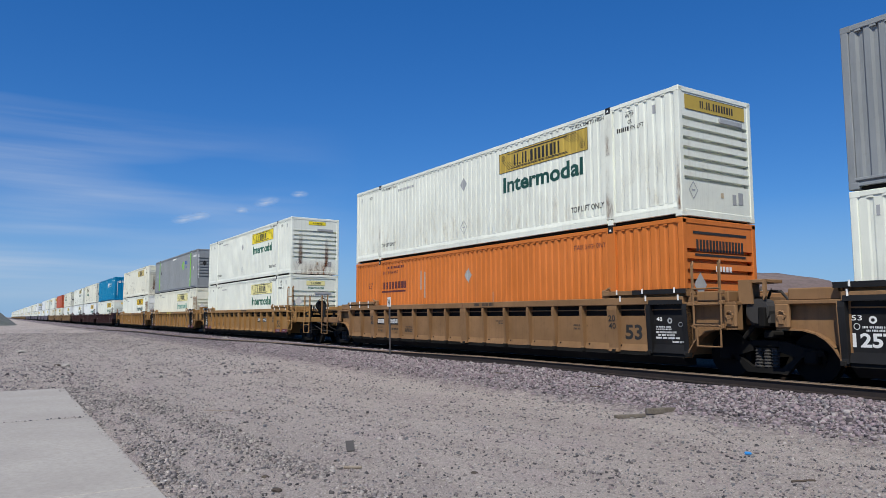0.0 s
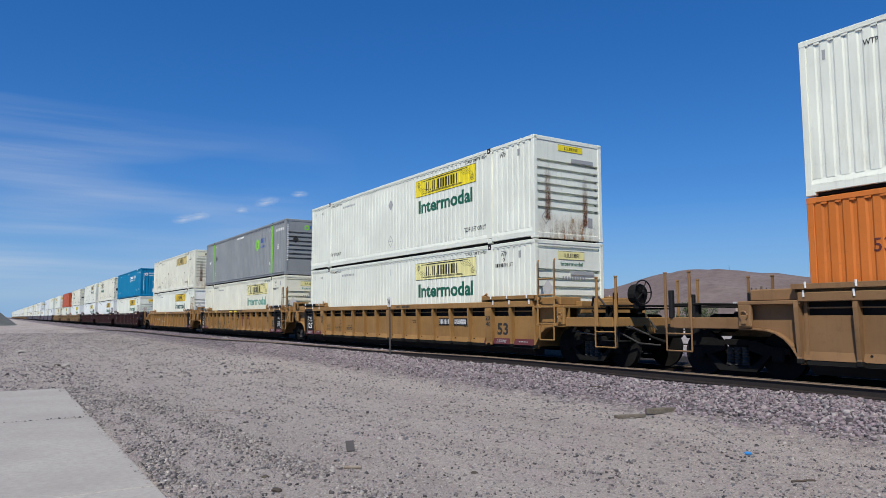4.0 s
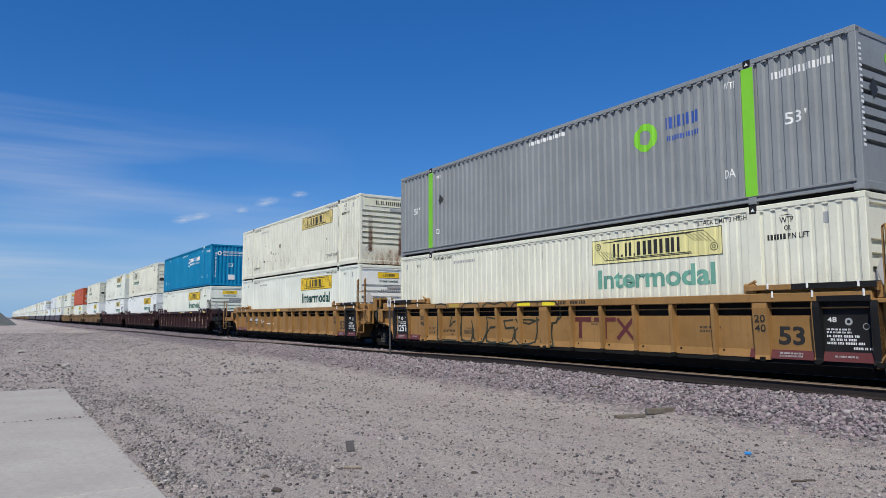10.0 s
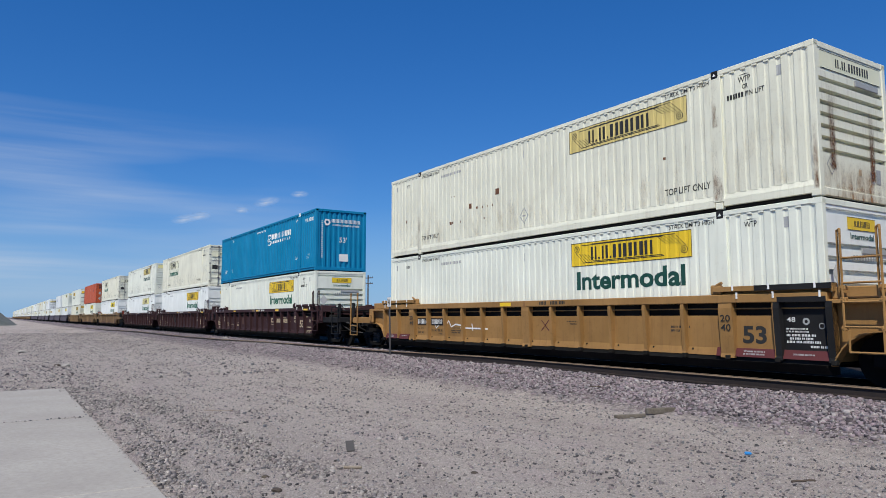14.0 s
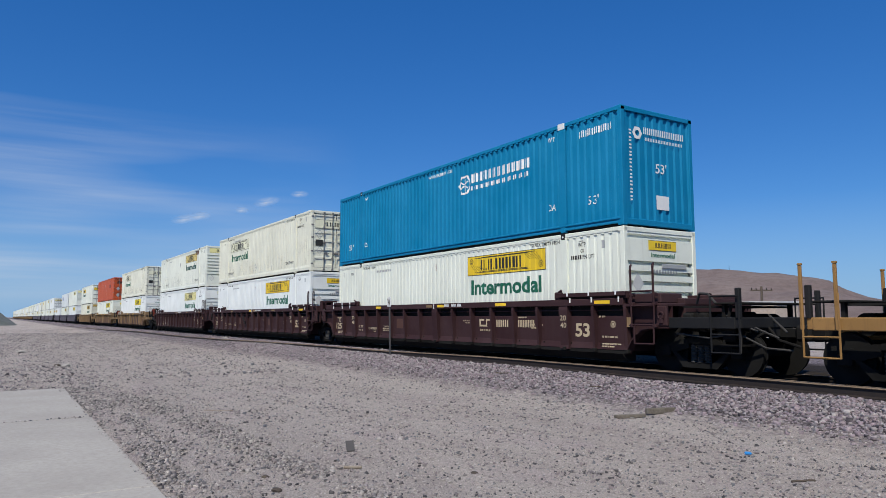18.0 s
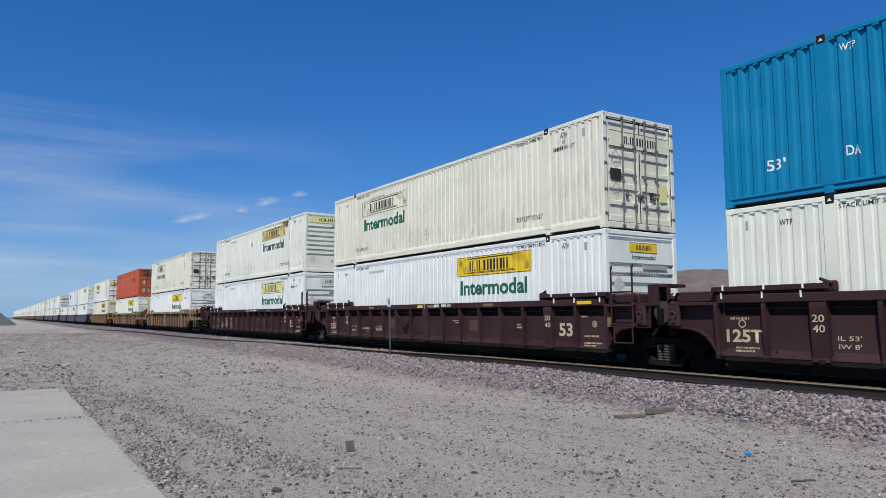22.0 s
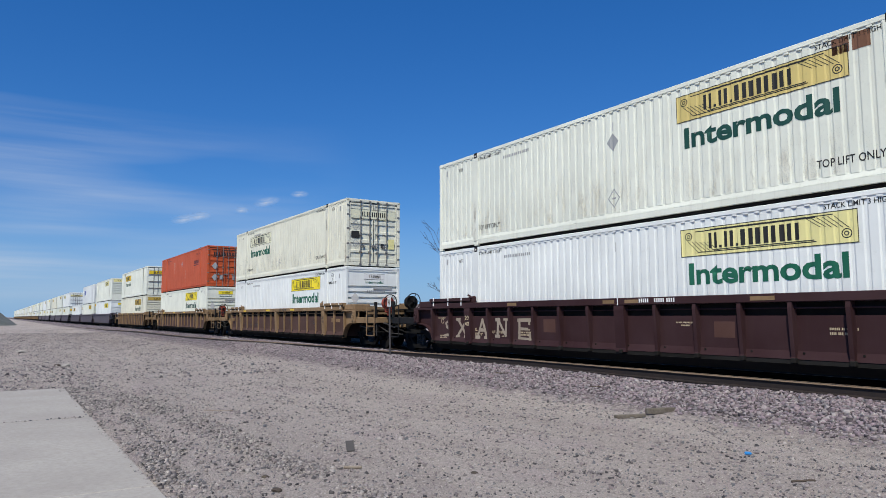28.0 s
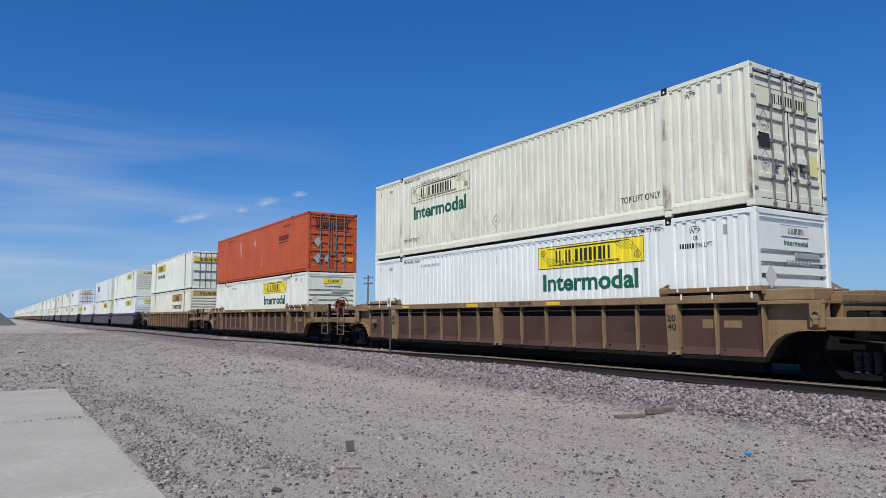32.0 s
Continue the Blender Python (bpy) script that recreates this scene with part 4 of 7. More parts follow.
        if detail > 1:
            end_mark("placard", lambda bm: diamond(bm, -HW + 0.45, 1.55, 0.25, False), DECAL_F, ob, HL - 0.012, "pale diamond placard", key="pdia")
            part("number_plate_block", lambda bm: box(bm, HL - 0.02, HL + 0.012, 0.0, 0.9, 1.93, 2.04, 0.008), DECAL_S, ob, "grey plate with no legible marks", key="nplate2")
            end_mark("serial_mark", lambda bm: bars(bm, -0.3, 1.80, 0.9, 0.09, 9, 0.35), DECAL_S, ob, HL - 0.012, key="pser")
    else:
        end_panel(ob, HL - 0.012, -HW + 0.22, HW - 0.22, 2.05, 2.46, y)
        if detail > 1:
            def decals(bm):
                diamond(bm, -0.85, 1.75, 0.24), diamond(bm, -0.85, 0.98, 0.2)
            end_mark("placard", decals, DECAL_S, ob, HL - 0.015, "diamond placards", key="ddia")
            end_mark("warning_label", lambda bm: rect(bm, -1.05, -0.68, 1.2, 1.5), DECAL_K, ob, HL - 0.015, "black warning label", key="dwarn")
            end_mark("small_sticker", lambda bm: (rect(bm, 0.72, 1.02, 0.78, 1.22)), DECAL_YP, ob, HL - 0.015, "yellow sticker", key="dstk")
            end_mark("small_sticker", lambda bm: (rect(bm, 0.35, 0.52, 0.82, 1.0)), DECAL_K, ob, HL - 0.015, "black sticker", key="dstk2")


def name_marks(ob, x, z, w, h, mat, style, label):
    """An underlined row of blocks for a carrier's name."""
    def draw(bm):
        bars(bm, x, z, w, h, 15, 0.3)
        rect(bm, x - 0.03 * w, x + 0.97 * w, z - h * 0.5, z - h * 0.25)
    return side_mark("name_mark", draw, mat, ob, style, label)


def orange_marks(ob, spec, detail):
    st = spec["style"]
    near_front = spec["end"] == "doors"
    x = 3.98 if near_front else -5.78
    name_marks(ob, x, 1.80, 1.8 if not near_front else 1.5, 0.26, MAROON, st, "dark blocks of a carrier's name")
    if detail > 1:
        side_mark("small_lettering", words_at("53'", -6.98, 1.84, 0.36, 0.24, 0.01), MAROON, ob, st, key=("53o", st))
        side_mark("small_lettering", words_at("STACK 3 HIGH ONLY", -5.78, 2.36, 1.2, 0.11, 0.01), MAROON, ob, st, key=("so", st))
        side_mark("small_lettering", words_at("STACK 3 HIGH ONLY", 4.7, 2.44, 1.1, 0.12, 0.01), MAROON, ob, st, key=("so2", st))
        side_mark("placard", lambda bm: diamond(bm, -0.05, 2.05, 0.24, False), DECAL_S, ob, st, "grey diamond placard", key=("do", st))
        side_mark("serial_mark", lambda bm: bars(bm, -5.5, 2.55, 1.4, 0.09, 11, 0.4), MAROON, ob, st, key=("sero", st))
        side_mark("scrape_mark", lambda bm: (rect(bm, -2.95, -2.88, 1.7, 2.35), rect(bm, 1.2, 1.26, 0.6, 1.5), rect(bm, -2.7, -2.62, 1.4, 2.3)), STAIN, ob, st, "long dark scrapes", key=("scfo", st))
    xe = HL - 0.012

    def plate_name(bm):
        bars(bm, -0.85, 2.18, 1.7, 0.26, 15, 0.3)
        rect(bm, -0.95, 0.95, 2.56, 2.62), rect(bm, -0.9, 0.9, 2.08, 2.13)
    end_mark("name_mark", plate_name, DECAL_K, ob, xe, "black blocks of a carrier's name")
    end_mark("placard", lambda bm: diamond(bm, -0.75, 1.45, 0.27, False), DECAL_S, ob, xe, "grey diamond placard")
    if spec["end"] == "doors":
        end_mark("placard", lambda bm: (diamond(bm, -0.75, 0.65, 0.27, False), rect(bm, -0.4, -0.15, 0.5, 0.8), rect(bm, 0.5, 0.7, 0.5, 0.8)), DECAL_S, ob, xe, "grey placards")
        end_mark("small_sticker", lambda bm: rect(bm, 0.8, 1.1, 0.55, 0.75), DECAL_Y, ob, xe, "yellow sticker")
    else:
        end_mark("serial_mark", lambda bm: bars(bm, -0.2, 1.75, 0.6, 0.12, 5, 0.3), DECAL_W, ob, xe)


def grey_marks(ob, spec, detail):
    st = spec["style"]
    for x in (-POST - 0.13, POST - 0.13):
        part("lime_stripe", lambda bm: box(bm, x, x + 0.26, -HW - 0.007, -HW - 0.0045, 0.17, H - 0.16), DECAL_L, ob, "lime green stripe on the post", key=("lime", x))
    side_mark("name_mark", lambda bm: bars(bm, 3.93, 1.97, 0.92, 0.26, 8, 0.42), DECAL_B, ob, st, "blue blocks of a carrier's name")
    side_mark("name_mark", lambda bm: bars(bm, 3.93, 1.70, 0.9, 0.11, 16, 0.4), DECAL_B, ob, st)
    side_mark("round_emblem", lambda bm: disc(bm, 3.36, 1.92, 0.33, 0.17, 16), DECAL_L, ob, st, "lime green ring emblem")
    side_mark("small_lettering", words_at("53'", 6.72, 1.42, 0.4, 0.24, 0.01), DECAL_W, ob, st)
    side_mark("small_lettering", words_at("53'", -7.15, 1.44, 0.36, 0.22, 0.01), DECAL_W, ob, st)
    side_mark("serial_mark", lambda bm: bars(bm, 6.49, 2.36, 1.2, 0.14, 18, 0.45), DECAL_W, ob, st)
    side_mark("small_lettering", words_at("WTP", 5.42, 2.45, 0.28, 0.14, 0.01), DECAL_W, ob, st)
    side_mark("small_lettering", words_at("WTP", -5.65, 2.45, 0.28, 0.14, 0.01), DECAL_W, ob, st)
    side_mark("small_lettering", words_at("DA", 5.38, 0.62, 0.24, 0.18, 0.01), DECAL_W, ob, st)
    side_mark("small_lettering", words_at("DA", -5.65, 0.6, 0.24, 0.18, 0.01), DECAL_W, ob, st)
    side_mark("serial_mark", lambda bm: bars(bm, -0.8, 2.58, 1.5, 0.1, 12, 0.3), DECAL_W, ob, st)
    side_mark("placard", lambda bm: diamond(bm, -5.42, 1.74, 0.2, False), DECAL_K, ob, st)

    def upright(bm):
        for k in range(10):
            rect(bm, -1.23, -1.14, 0.75 + k * 0.19, 0.80 + k * 0.19), rect(bm, -1.23, -1.14, 0.84 + k * 0.19, 0.88 + k * 0.19)
    end_mark("serial_mark", upright, DECAL_W, ob, HL + 0.002, "upright plain bars of a serial number")
    end_mark("name_mark", lambda bm: bars(bm, 0.0, 2.42, 0.5, 0.18, 4, 0.2), DECAL_B, ob, HL - 0.012)
    end_mark("round_emblem", lambda bm: disc(bm, -0.15, 2.48, 0.14, 0.07, 14), DECAL_L, ob, HL - 0.012)
    end_mark("placard", lambda bm: diamond(bm, -0.75, 1.85, 0.2, False), DECAL_K, ob, HL - 0.012)
    end_mark("data_plate", lambda bm: rect(bm, 0.1, 0.62, 0.48, 0.74), DECAL_W, ob, HL - 0.012, "white data plate")
    end_mark("serial_mark", lambda bm: (rect(bm, 0.82, 0.95, 2.3, 2.5), rect(bm, 0.82, 0.95, 0.4, 0.62)), DECAL_W, ob, HL - 0.012)


def blue_marks(ob, spec, detail):
    st = spec["style"]

    def emblem(bm):
        disc(bm, 1.43, 2.0, 0.34, 0.27, 6)
        for k in range(6):
            a = k * math.tau / 6 + 0.52
            c, q = math.cos(a), math.sin(a)
            quad(bm, ((1.43 + 0.05 * c - 0.022 * q, 2.0 + 0.05 * q + 0.022 * c), (1.43 + 0.05 * c + 0.022 * q, 2.0 + 0.05 * q - 0.022 * c), (1.43 + 0.21 * c + 0.022 * q, 2.0 + 0.21 * q - 0.022 * c), (1.43 + 0.21 * c - 0.022 * q, 2.0 + 0.21 * q + 0.022 * c)))
    side_mark("emblem", emblem, DECAL_W, ob, st, "white six-sided emblem")
    side_mark("name_mark", lambda bm: bars(bm, 1.83, 2.00, 2.83, 0.28, 24, 0.46), DECAL_W, ob, st, "white blocks of a carrier's name")
    side_mark("name_mark", lambda bm: bars(bm, 1.8, 1.77, 2.85, 0.13, 22, 0.55), DECAL_W, ob, st)
    side_mark("small_lettering", words_at("53'", 6.88, 0.61, 0.4, 0.23, 0.01), DECAL_W, ob, st)
    side_mark("small_lettering", words_at("53'", -7.15, 0.6, 0.36, 0.22, 0.01), DECAL_W, ob, st)
    side_mark("small_lettering", words_at("WTP", 5.45, 2.5, 0.27, 0.13, 0.01), DECAL_W, ob, st)
    side_mark("small_lettering", words_at("WTP", -5.68, 2.5, 0.27, 0.13, 0.01), DECAL_W, ob, st)
    side_mark("small_lettering", words_at("DA", 5.43, 0.64, 0.24, 0.18, 0.01), DECAL_W, ob, st)
    side_mark("small_lettering", words_at("DA", -5.66, 0.62, 0.24, 0.18, 0.01), DECAL_W, ob, st)
    side_mark("serial_mark", lambda bm: bars(bm, 6.6, 2.38, 1.17, 0.17, 20, 0.5), DECAL_W, ob, st)
    side_mark("small_lettering", words_at("WARNING HIGH CUBE", -0.75, 2.54, 1.5, 0.105, 0.01), DECAL_W, ob, st)
    part("white_casting", lambda bm: box(bm, POST - 0.13, POST + 0.13, -HW - 0.012, -HW + 0.1, H - 0.16, H + 0.01, 0.01), DECAL_W, ob, "white lifting casting")

    def upright(bm):
        for k in range(10):
            rect(bm, -1.01, -0.93, 0.6 + k * 0.18, 0.64 + k * 0.18), rect(bm, -1.01, -0.93, 0.68 + k * 0.18, 0.72 + k * 0.18)
    xe = HL - 0.022
    end_mark("serial_mark", upright, DECAL_W, ob, xe, "upright plain bars of a serial number")
    end_mark("name_mark", lambda bm: (bars(bm, -0.5, 2.28, 1.5, 0.17, 22, 0.48), bars(bm, -0.45, 2.12, 1.4, 0.08, 24, 0.5), disc(bm, -0.72, 2.28, 0.17, 0.08, 6)), DECAL_W, ob, xe)
    end_mark("small_lettering", words_at("53'", -0.1, 1.35, 0.4, 0.25, 0.01), DECAL_W, ob, xe)
    end_mark("data_plate", lambda bm: rect(bm, -0.1, 0.36, 0.45, 0.8), DECAL_W, ob, xe, "white data plate")


def plain_marks(ob, spec, detail):
    if spec.get("logo"):
        side_mark("logo_panel", lambda bm: rect(bm, -HL + 2.3, -HL + 4.2, 1.5, 2.2), spec["logo"], ob, spec["style"], "plain coloured company mark")

# ---- well cars ----
BOX_Z = 0.455  # floor of the lower container above the rail
CAR_W = 1.53
POSTS = [k * 1.03 for k in range(-8, 9)]
WHEEL_R = 0.46
WHEELS = []


def wheelset_mesh(bm):
    tube(bm, (0, -0.98, 0), (0, 0.98, 0), 0.075, 12)
    for s in (-1, 1):
        tube(bm, (0, s * 0.70, 0), (0, s * 0.715, 0), WHEEL_R + 0.028, 28)
        tube(bm, (0, s * 0.715, 0), (0, s * 0.825, 0), WHEEL_R, 28)
        tube(bm, (0, s * 0.825, 0), (0, s * 0.845, 0), WHEEL_R * 0.45, 16)
        for k in range(3):
            a = k * math.tau / 3
            tube(bm, (0.06 * math.cos(a), s * 0.95, 0.06 * math.sin(a)), (0.06 * math.cos(a), s * 1.0, 0.06 * math.sin(a)), 0.018, 6)


def side_frame_mesh(bm):
    """A cast truck side: an arched beam over two axle boxes."""
    top = [(-1.15, 0.50), (-1.12, 0.60), (-0.75, 0.64), (-0.42, 0.74), (0.42, 0.74), (0.75, 0.64), (1.12, 0.60), (1.15, 0.50)]
    d = Vector((0, 0.11, 0))
    # beam, bottom chord and columns as separate plates around the spring window
    plate(bm, [(a, 0, b) for a, b in top[:4] + [(-0.27, 0.74), (-0.27, 0.55), (-0.6, 0.45)]], d)
    plate(bm, [(a, 0, b) for a, b in [(0.27, 0.74)] + top[4:] + [(0.6, 0.45), (0.27, 0.55)]], d)
    box(bm, -0.27, 0.27, 0, 0.11, 0.64, 0.76, 0.01)
    plate(bm, [(a, 0, b) for a, b in ((-0.72, 0.46), (-0.62, 0.46), (-0.30, 0.24), (0.30, 0.24), (0.62, 0.46), (0.72, 0.46), (0.42, 0.13), (-0.42, 0.13))], d)
    for s in (-1, 1):
        box(bm, s * 0.89 - 0.13, s * 0.89 + 0.13, -0.03, 0.13, 0.34, 0.60, 0.03)


def coil_mesh(bm):
    """One coil spring, turned as a ribbed column."""
    prof = [(0.25 + k * 0.03, 0.078 if k % 2 == 0 else 0.058) for k in range(13)]
    rows = [[bm.verts.new((r * math.cos(q * math.tau / 10), 0.055 + r * math.sin(q * math.tau / 10), z)) for q in range(10)] for z, r in prof]
    for lo, hi in zip(rows, rows[1:]):
        for q in range(10):
            bm.faces.new((lo[q], lo[(q + 1) % 10], hi[(q + 1) % 10], hi[q]))


def truck(car, x, turning):
    """A two-axle truck; far down the train it is kept simple."""
    t = part("truck", lambda bm: (box(bm, -0.19, 0.19, -0.95, 0.95, 0.52, 0.72, 0.02), tube(bm, (0, 0, 0.5), (0, 0, 0.86), 0.28, 16), box(bm, -0.62, -0.56, -0.9, 0.9, 0.36, 0.44), box(bm, 0.56, 0.62, -0.9, 0.9, 0.36, 0.44)), STEEL, car, "grimy cast steel truck", at=pose(x, 0, 0), key="bolster")
    for s in (-1, 1):
        part("side_frame", side_frame_mesh, STEEL, t, "cast side frame", at=pose(0, s * 1.0 - (0.11 if s > 0 else 0), 0), key="sframe")
        if turning:
            for xc in (-0.17, 0.0, 0.17):
                part("coil_spring", coil_mesh, SPRING, t, "coil spring", at=pose(xc, s * 1.0 - (0.11 if s > 0 else 0), 0), key="springs")
    for dx in (-0.89, 0.89):
        w = part("wheelset", wheelset_mesh, STEEL, t, "steel wheels on an axle", at=pose(dx, 0, WHEEL_R), key="wheelset")
        if turning:
            WHEELS.append((w, dx))


def arch_plate(bm, y, thick):
    """The side of a car end: sweeps up from the well over the truck."""
    curve = [(8.12, 0.36), (8.22, 0.36), (8.30, 0.50), (8.40, 0.66), (8.53, 0.80), (8.70, 0.90), (8.92, 0.955), (9.15, 0.965), (9.42, 0.965), (9.42, 1.47), (8.12, 1.47)]
    plate(bm, [(a, y, b) for a, b in curve], (0, thick, 0))
    s = 1 if y > 0 else -1
    lip = curve[1:9]
    for (xa, za), (xb, zb) in zip(lip, lip[1:]):
        plate(bm, [(xa, y + s * 0.17, za), (xb, y + s * 0.17, zb), (xb, y + s * 0.17, zb + 0.03), (xa - 0.03, y + s * 0.17, za + 0.015)], (0, -s * 0.17, 0))


def ladder_mesh(bm, top=2.4):
    """Tall grab rails with a stirrup below, bolted to the end platform."""
    r = 0.021
    y = -1.58
    for x, q in ((8.50, 0.07), (9.14, -0.02)):
        tube(bm, (x, y, 0.98), (x, y, top), r, 6)
        tube(bm, (x + q, y, 0.62), (x + q, y, 1.0), r, 6)
        tube(bm, (x, y, top), (x - 0.03, y + 0.06, top + 0.09), r, 6)
        tube(bm, (x - 0.03, y + 0.06, top + 0.09), (x - 0.1, y + 0.1, top + 0.06), r, 6)
        tube(bm, (x - 0.1, y + 0.1, top + 0.06), (x - 0.1, y + 0.1, 1.5), r, 6)
        for z in (1.02, 1.50, 1.70):
            box(bm, x - 0.045, x + 0.045, y - 0.012, y + 0.09, z - 0.04, z + 0.04, 0.01)
            tube(bm, (x - 0.03, y - 0.03, z), (x - 0.03, y, z), 0.018, 6)
    for x0, x1, z in ((8.57, 9.12, 0.62), (8.50, 9.14, 1.04), (8.50, 9.14, 1.46), (8.50, 9.14, 1.78)) + (((8.50, 9.14, 2.2),) if top > 2.5 else ()):
        tube(bm, (x0, y, z), (x1, y, z), r, 6)


def brake_wheel(bm):
    ring(bm, (0, 0, 0), 0.28, (1, 0, 0), 0.017)
    for k in range(5):
        a = k * math.tau / 5
        tube(bm, (0, 0, 0), (0.02, 0.28 * math.cos(a), 0.28 * math.sin(a)), 0.012, 5)
    tube(bm, (-0.08, 0, 0), (0.05, 0, 0), 0.045, 8)


def well_car(m, spec, turning=True):
    """One unit of a double-stack car. Origin: on the rail under its middle. +x is the way it goes."""
    body, posts = spec["body"], spec["posts"]
    full = spec.get("full", True)
    car = thing("well_car", m, spec["label"], "railway car", "double-stack well cars")
    for turn in (0, 180):
        at = pose(0, 0, 0, 0, 0, turn)
        part("top_chord", lambda bm: box(bm, -8.2, 8.2, -CAR_W, -CAR_W + 0.19, 1.48, 1.645, 0.012), spec.get("chord", body), car, "long top rail of the well", at=at, key=("chord"))
        part("bottom_sill", lambda bm: box(bm, -8.15, 8.15, -CAR_W + 0.11, -CAR_W + 0.26, 0.36, 0.45, 0.01), UNDER, car, "near-black bottom sill", at=at, key="sill")
        # near-black puts the shade below the car side into the colour
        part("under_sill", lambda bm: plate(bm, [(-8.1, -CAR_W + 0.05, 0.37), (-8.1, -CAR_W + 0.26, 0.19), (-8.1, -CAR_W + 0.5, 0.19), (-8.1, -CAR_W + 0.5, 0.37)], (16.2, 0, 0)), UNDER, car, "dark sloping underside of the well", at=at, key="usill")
        if full:
            part("pipe_line", lambda bm: tube(bm, (-8.1, -CAR_W + 0.10, 1.37), (8.1, -CAR_W + 0.10, 1.37), 0.016, 6), posts, car, at=at, key="pipe")
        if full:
            # near-black plate that stands in for the shade under the top rail
            part("inner_wall", lambda bm: box(bm, -8.2, 8.2, -CAR_W + 0.205, -CAR_W + 0.215, 0.5, 1.48), UNDER, car, "near-black plate behind the side panels, coloured as shade", at=at, key="recess")
            for a, b in zip(POSTS, POSTS[1:]):
                part("side_panel", lambda bm: (box(bm, -0.52, 0.52, -CAR_W + 0.15, -CAR_W + 0.18, 0.45, 1.235, 0.008), plate(bm, [(-0.52, -CAR_W + 0.10, 0.45), (-0.52, -CAR_W + 0.15, 0.60), (-0.52, -CAR_W + 0.16, 0.45)], (1.04, 0, 0))), body, car, at=at @ pose((a + b) / 2, 0, 0), key="spanel")
            for k, x in enumerate(POSTS):
                wide = abs(abs(k - 8) - 6) < 0.5 or k == 8
                w = 0.15 if wide else (0.03 if spec.get("thin") else 0.04)

                def stake(bm):
                    d = 0.07 if spec.get("thin") and not wide else 0.0
                    plate(bm, [(-w, -CAR_W + 0.015 + d, 1.48), (-w, -CAR_W + d, 1.38), (-w, -CAR_W + 0.055 + d * 0.6, 0.5), (-w, -CAR_W + 0.03 + d * 0.6, 0.42), (-w, -CAR_W + 0.17, 0.42), (-w, -CAR_W + 0.17, 1.48)], (2 * w, 0, 0))
                part("side_post", stake, posts, car, at=at @ pose(x, 0, 0), key=("stake", wide, w))
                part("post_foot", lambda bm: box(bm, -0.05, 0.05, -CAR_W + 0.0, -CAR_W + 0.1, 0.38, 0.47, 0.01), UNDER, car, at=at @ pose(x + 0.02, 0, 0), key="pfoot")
        else:
            part("side_panel", lambda bm: box(bm, -8.2, 8.2, -CAR_W + 0.10, -CAR_W + 0.15, 0.45, 1.48), body, car, at=at, key="longpanel")
            if spec.get("stakes", True) and turn == 0:
                part("side_post", lambda bm: [box(bm, x - 0.05, x + 0.05, -CAR_W + 0.02, -CAR_W + 0.1, 0.42, 1.48) for x in POSTS], posts, car, at=at, key="farstakes")
    for s, turn in ((1, 0), (-1, 180)):
        at = pose(0, 0, 0, 0, 0, turn)
        joint = spec.get("blackends") and spec["front" if s > 0 else "rear"] == "joint"
        for y, th in ((-1.33, 0.03), (1.30, 0.03)):
            part("end_side_plate", lambda bm: arch_plate(bm, y, th), posts if spec.get("lightends") else body, car, "swept end plate over the truck", at=at, key=("arch", y))
        part("end_deck", lambda bm: (box(bm, 8.16, 9.42, -1.51, 1.51, 1.44, 1.51, 0.01), box(bm, 8.22, 9.2, -1.42, -0.7, 1.51, 1.73, 0.02), box(bm, 8.22, 9.2, 0.7, 1.42, 1.51, 1.73, 0.02), box(bm, 9.22, 9.42, -0.9, 0.9, 1.05, 1.62, 0.01)), posts if spec.get("lightends") else body, car, "end platform", at=at, key="deck")
        part("end_bulkhead", lambda bm: box(bm, 8.10, 8.16, -1.40, 1.40, 0.42, 1.48), body, car, at=at, key="bulk")
        if full:
            for ys in (-1, 1):
                part("bracket_plate", lambda bm: (box(bm, 9.14, 9.42, ys * 1.47 - 0.05, ys * 1.47 + 0.05, 1.0, 1.46, 0.03), ring(bm, (9.28, ys * 1.53, 1.24), 0.075, (0, 1, 0), 0.025, 10), box(bm, 9.23, 9.33, ys * 1.53 - 0.02, ys * 1.53 + 0.02, 1.07, 1.24, 0.01)), posts if spec.get("lightends") else body, car, "plate with a lifting eye", at=at, key=("eye", ys))
                part("guide_ledge", lambda bm: (box(bm, 5.95, 8.3, min(ys * 1.36, ys * 1.555), max(ys * 1.36, ys * 1.555), 1.77, 1.80, 0.006), box(bm, 5.95, 8.3, ys * 1.545 - 0.01, ys * 1.545 + 0.01, 1.705, 1.775), box(bm, 8.25, 8.3, min(ys * 1.36, ys * 1.5), max(ys * 1.36, ys * 1.5), 1.65, 1.77)), posts, car, "narrow lipped ledge above the top rail", at=at, key=("ledge", ys))
                if joint:
                    part("black_ledge_paint", lambda bm: (box(bm, 6.85, 8.303, ys * 1.5595 - 0.003, ys * 1.5595 + 0.003, 1.703, 1.804), box(bm, 6.85, 8.303, min(ys * 1.4, ys * 1.556), max(ys * 1.4, ys * 1.556), 1.800, 1.804)), BLACK, car, "black painted stretch of the ledge", at=at, key=("bledge", ys))
                part("ledge_back", lambda bm: box(bm, 5.98, 8.25, min(ys * 1.36, ys * 1.38), max(ys * 1.36, ys * 1.38), 1.645, 1.77), body, car, "web plate under the ledge", at=at, key=("lback", ys))
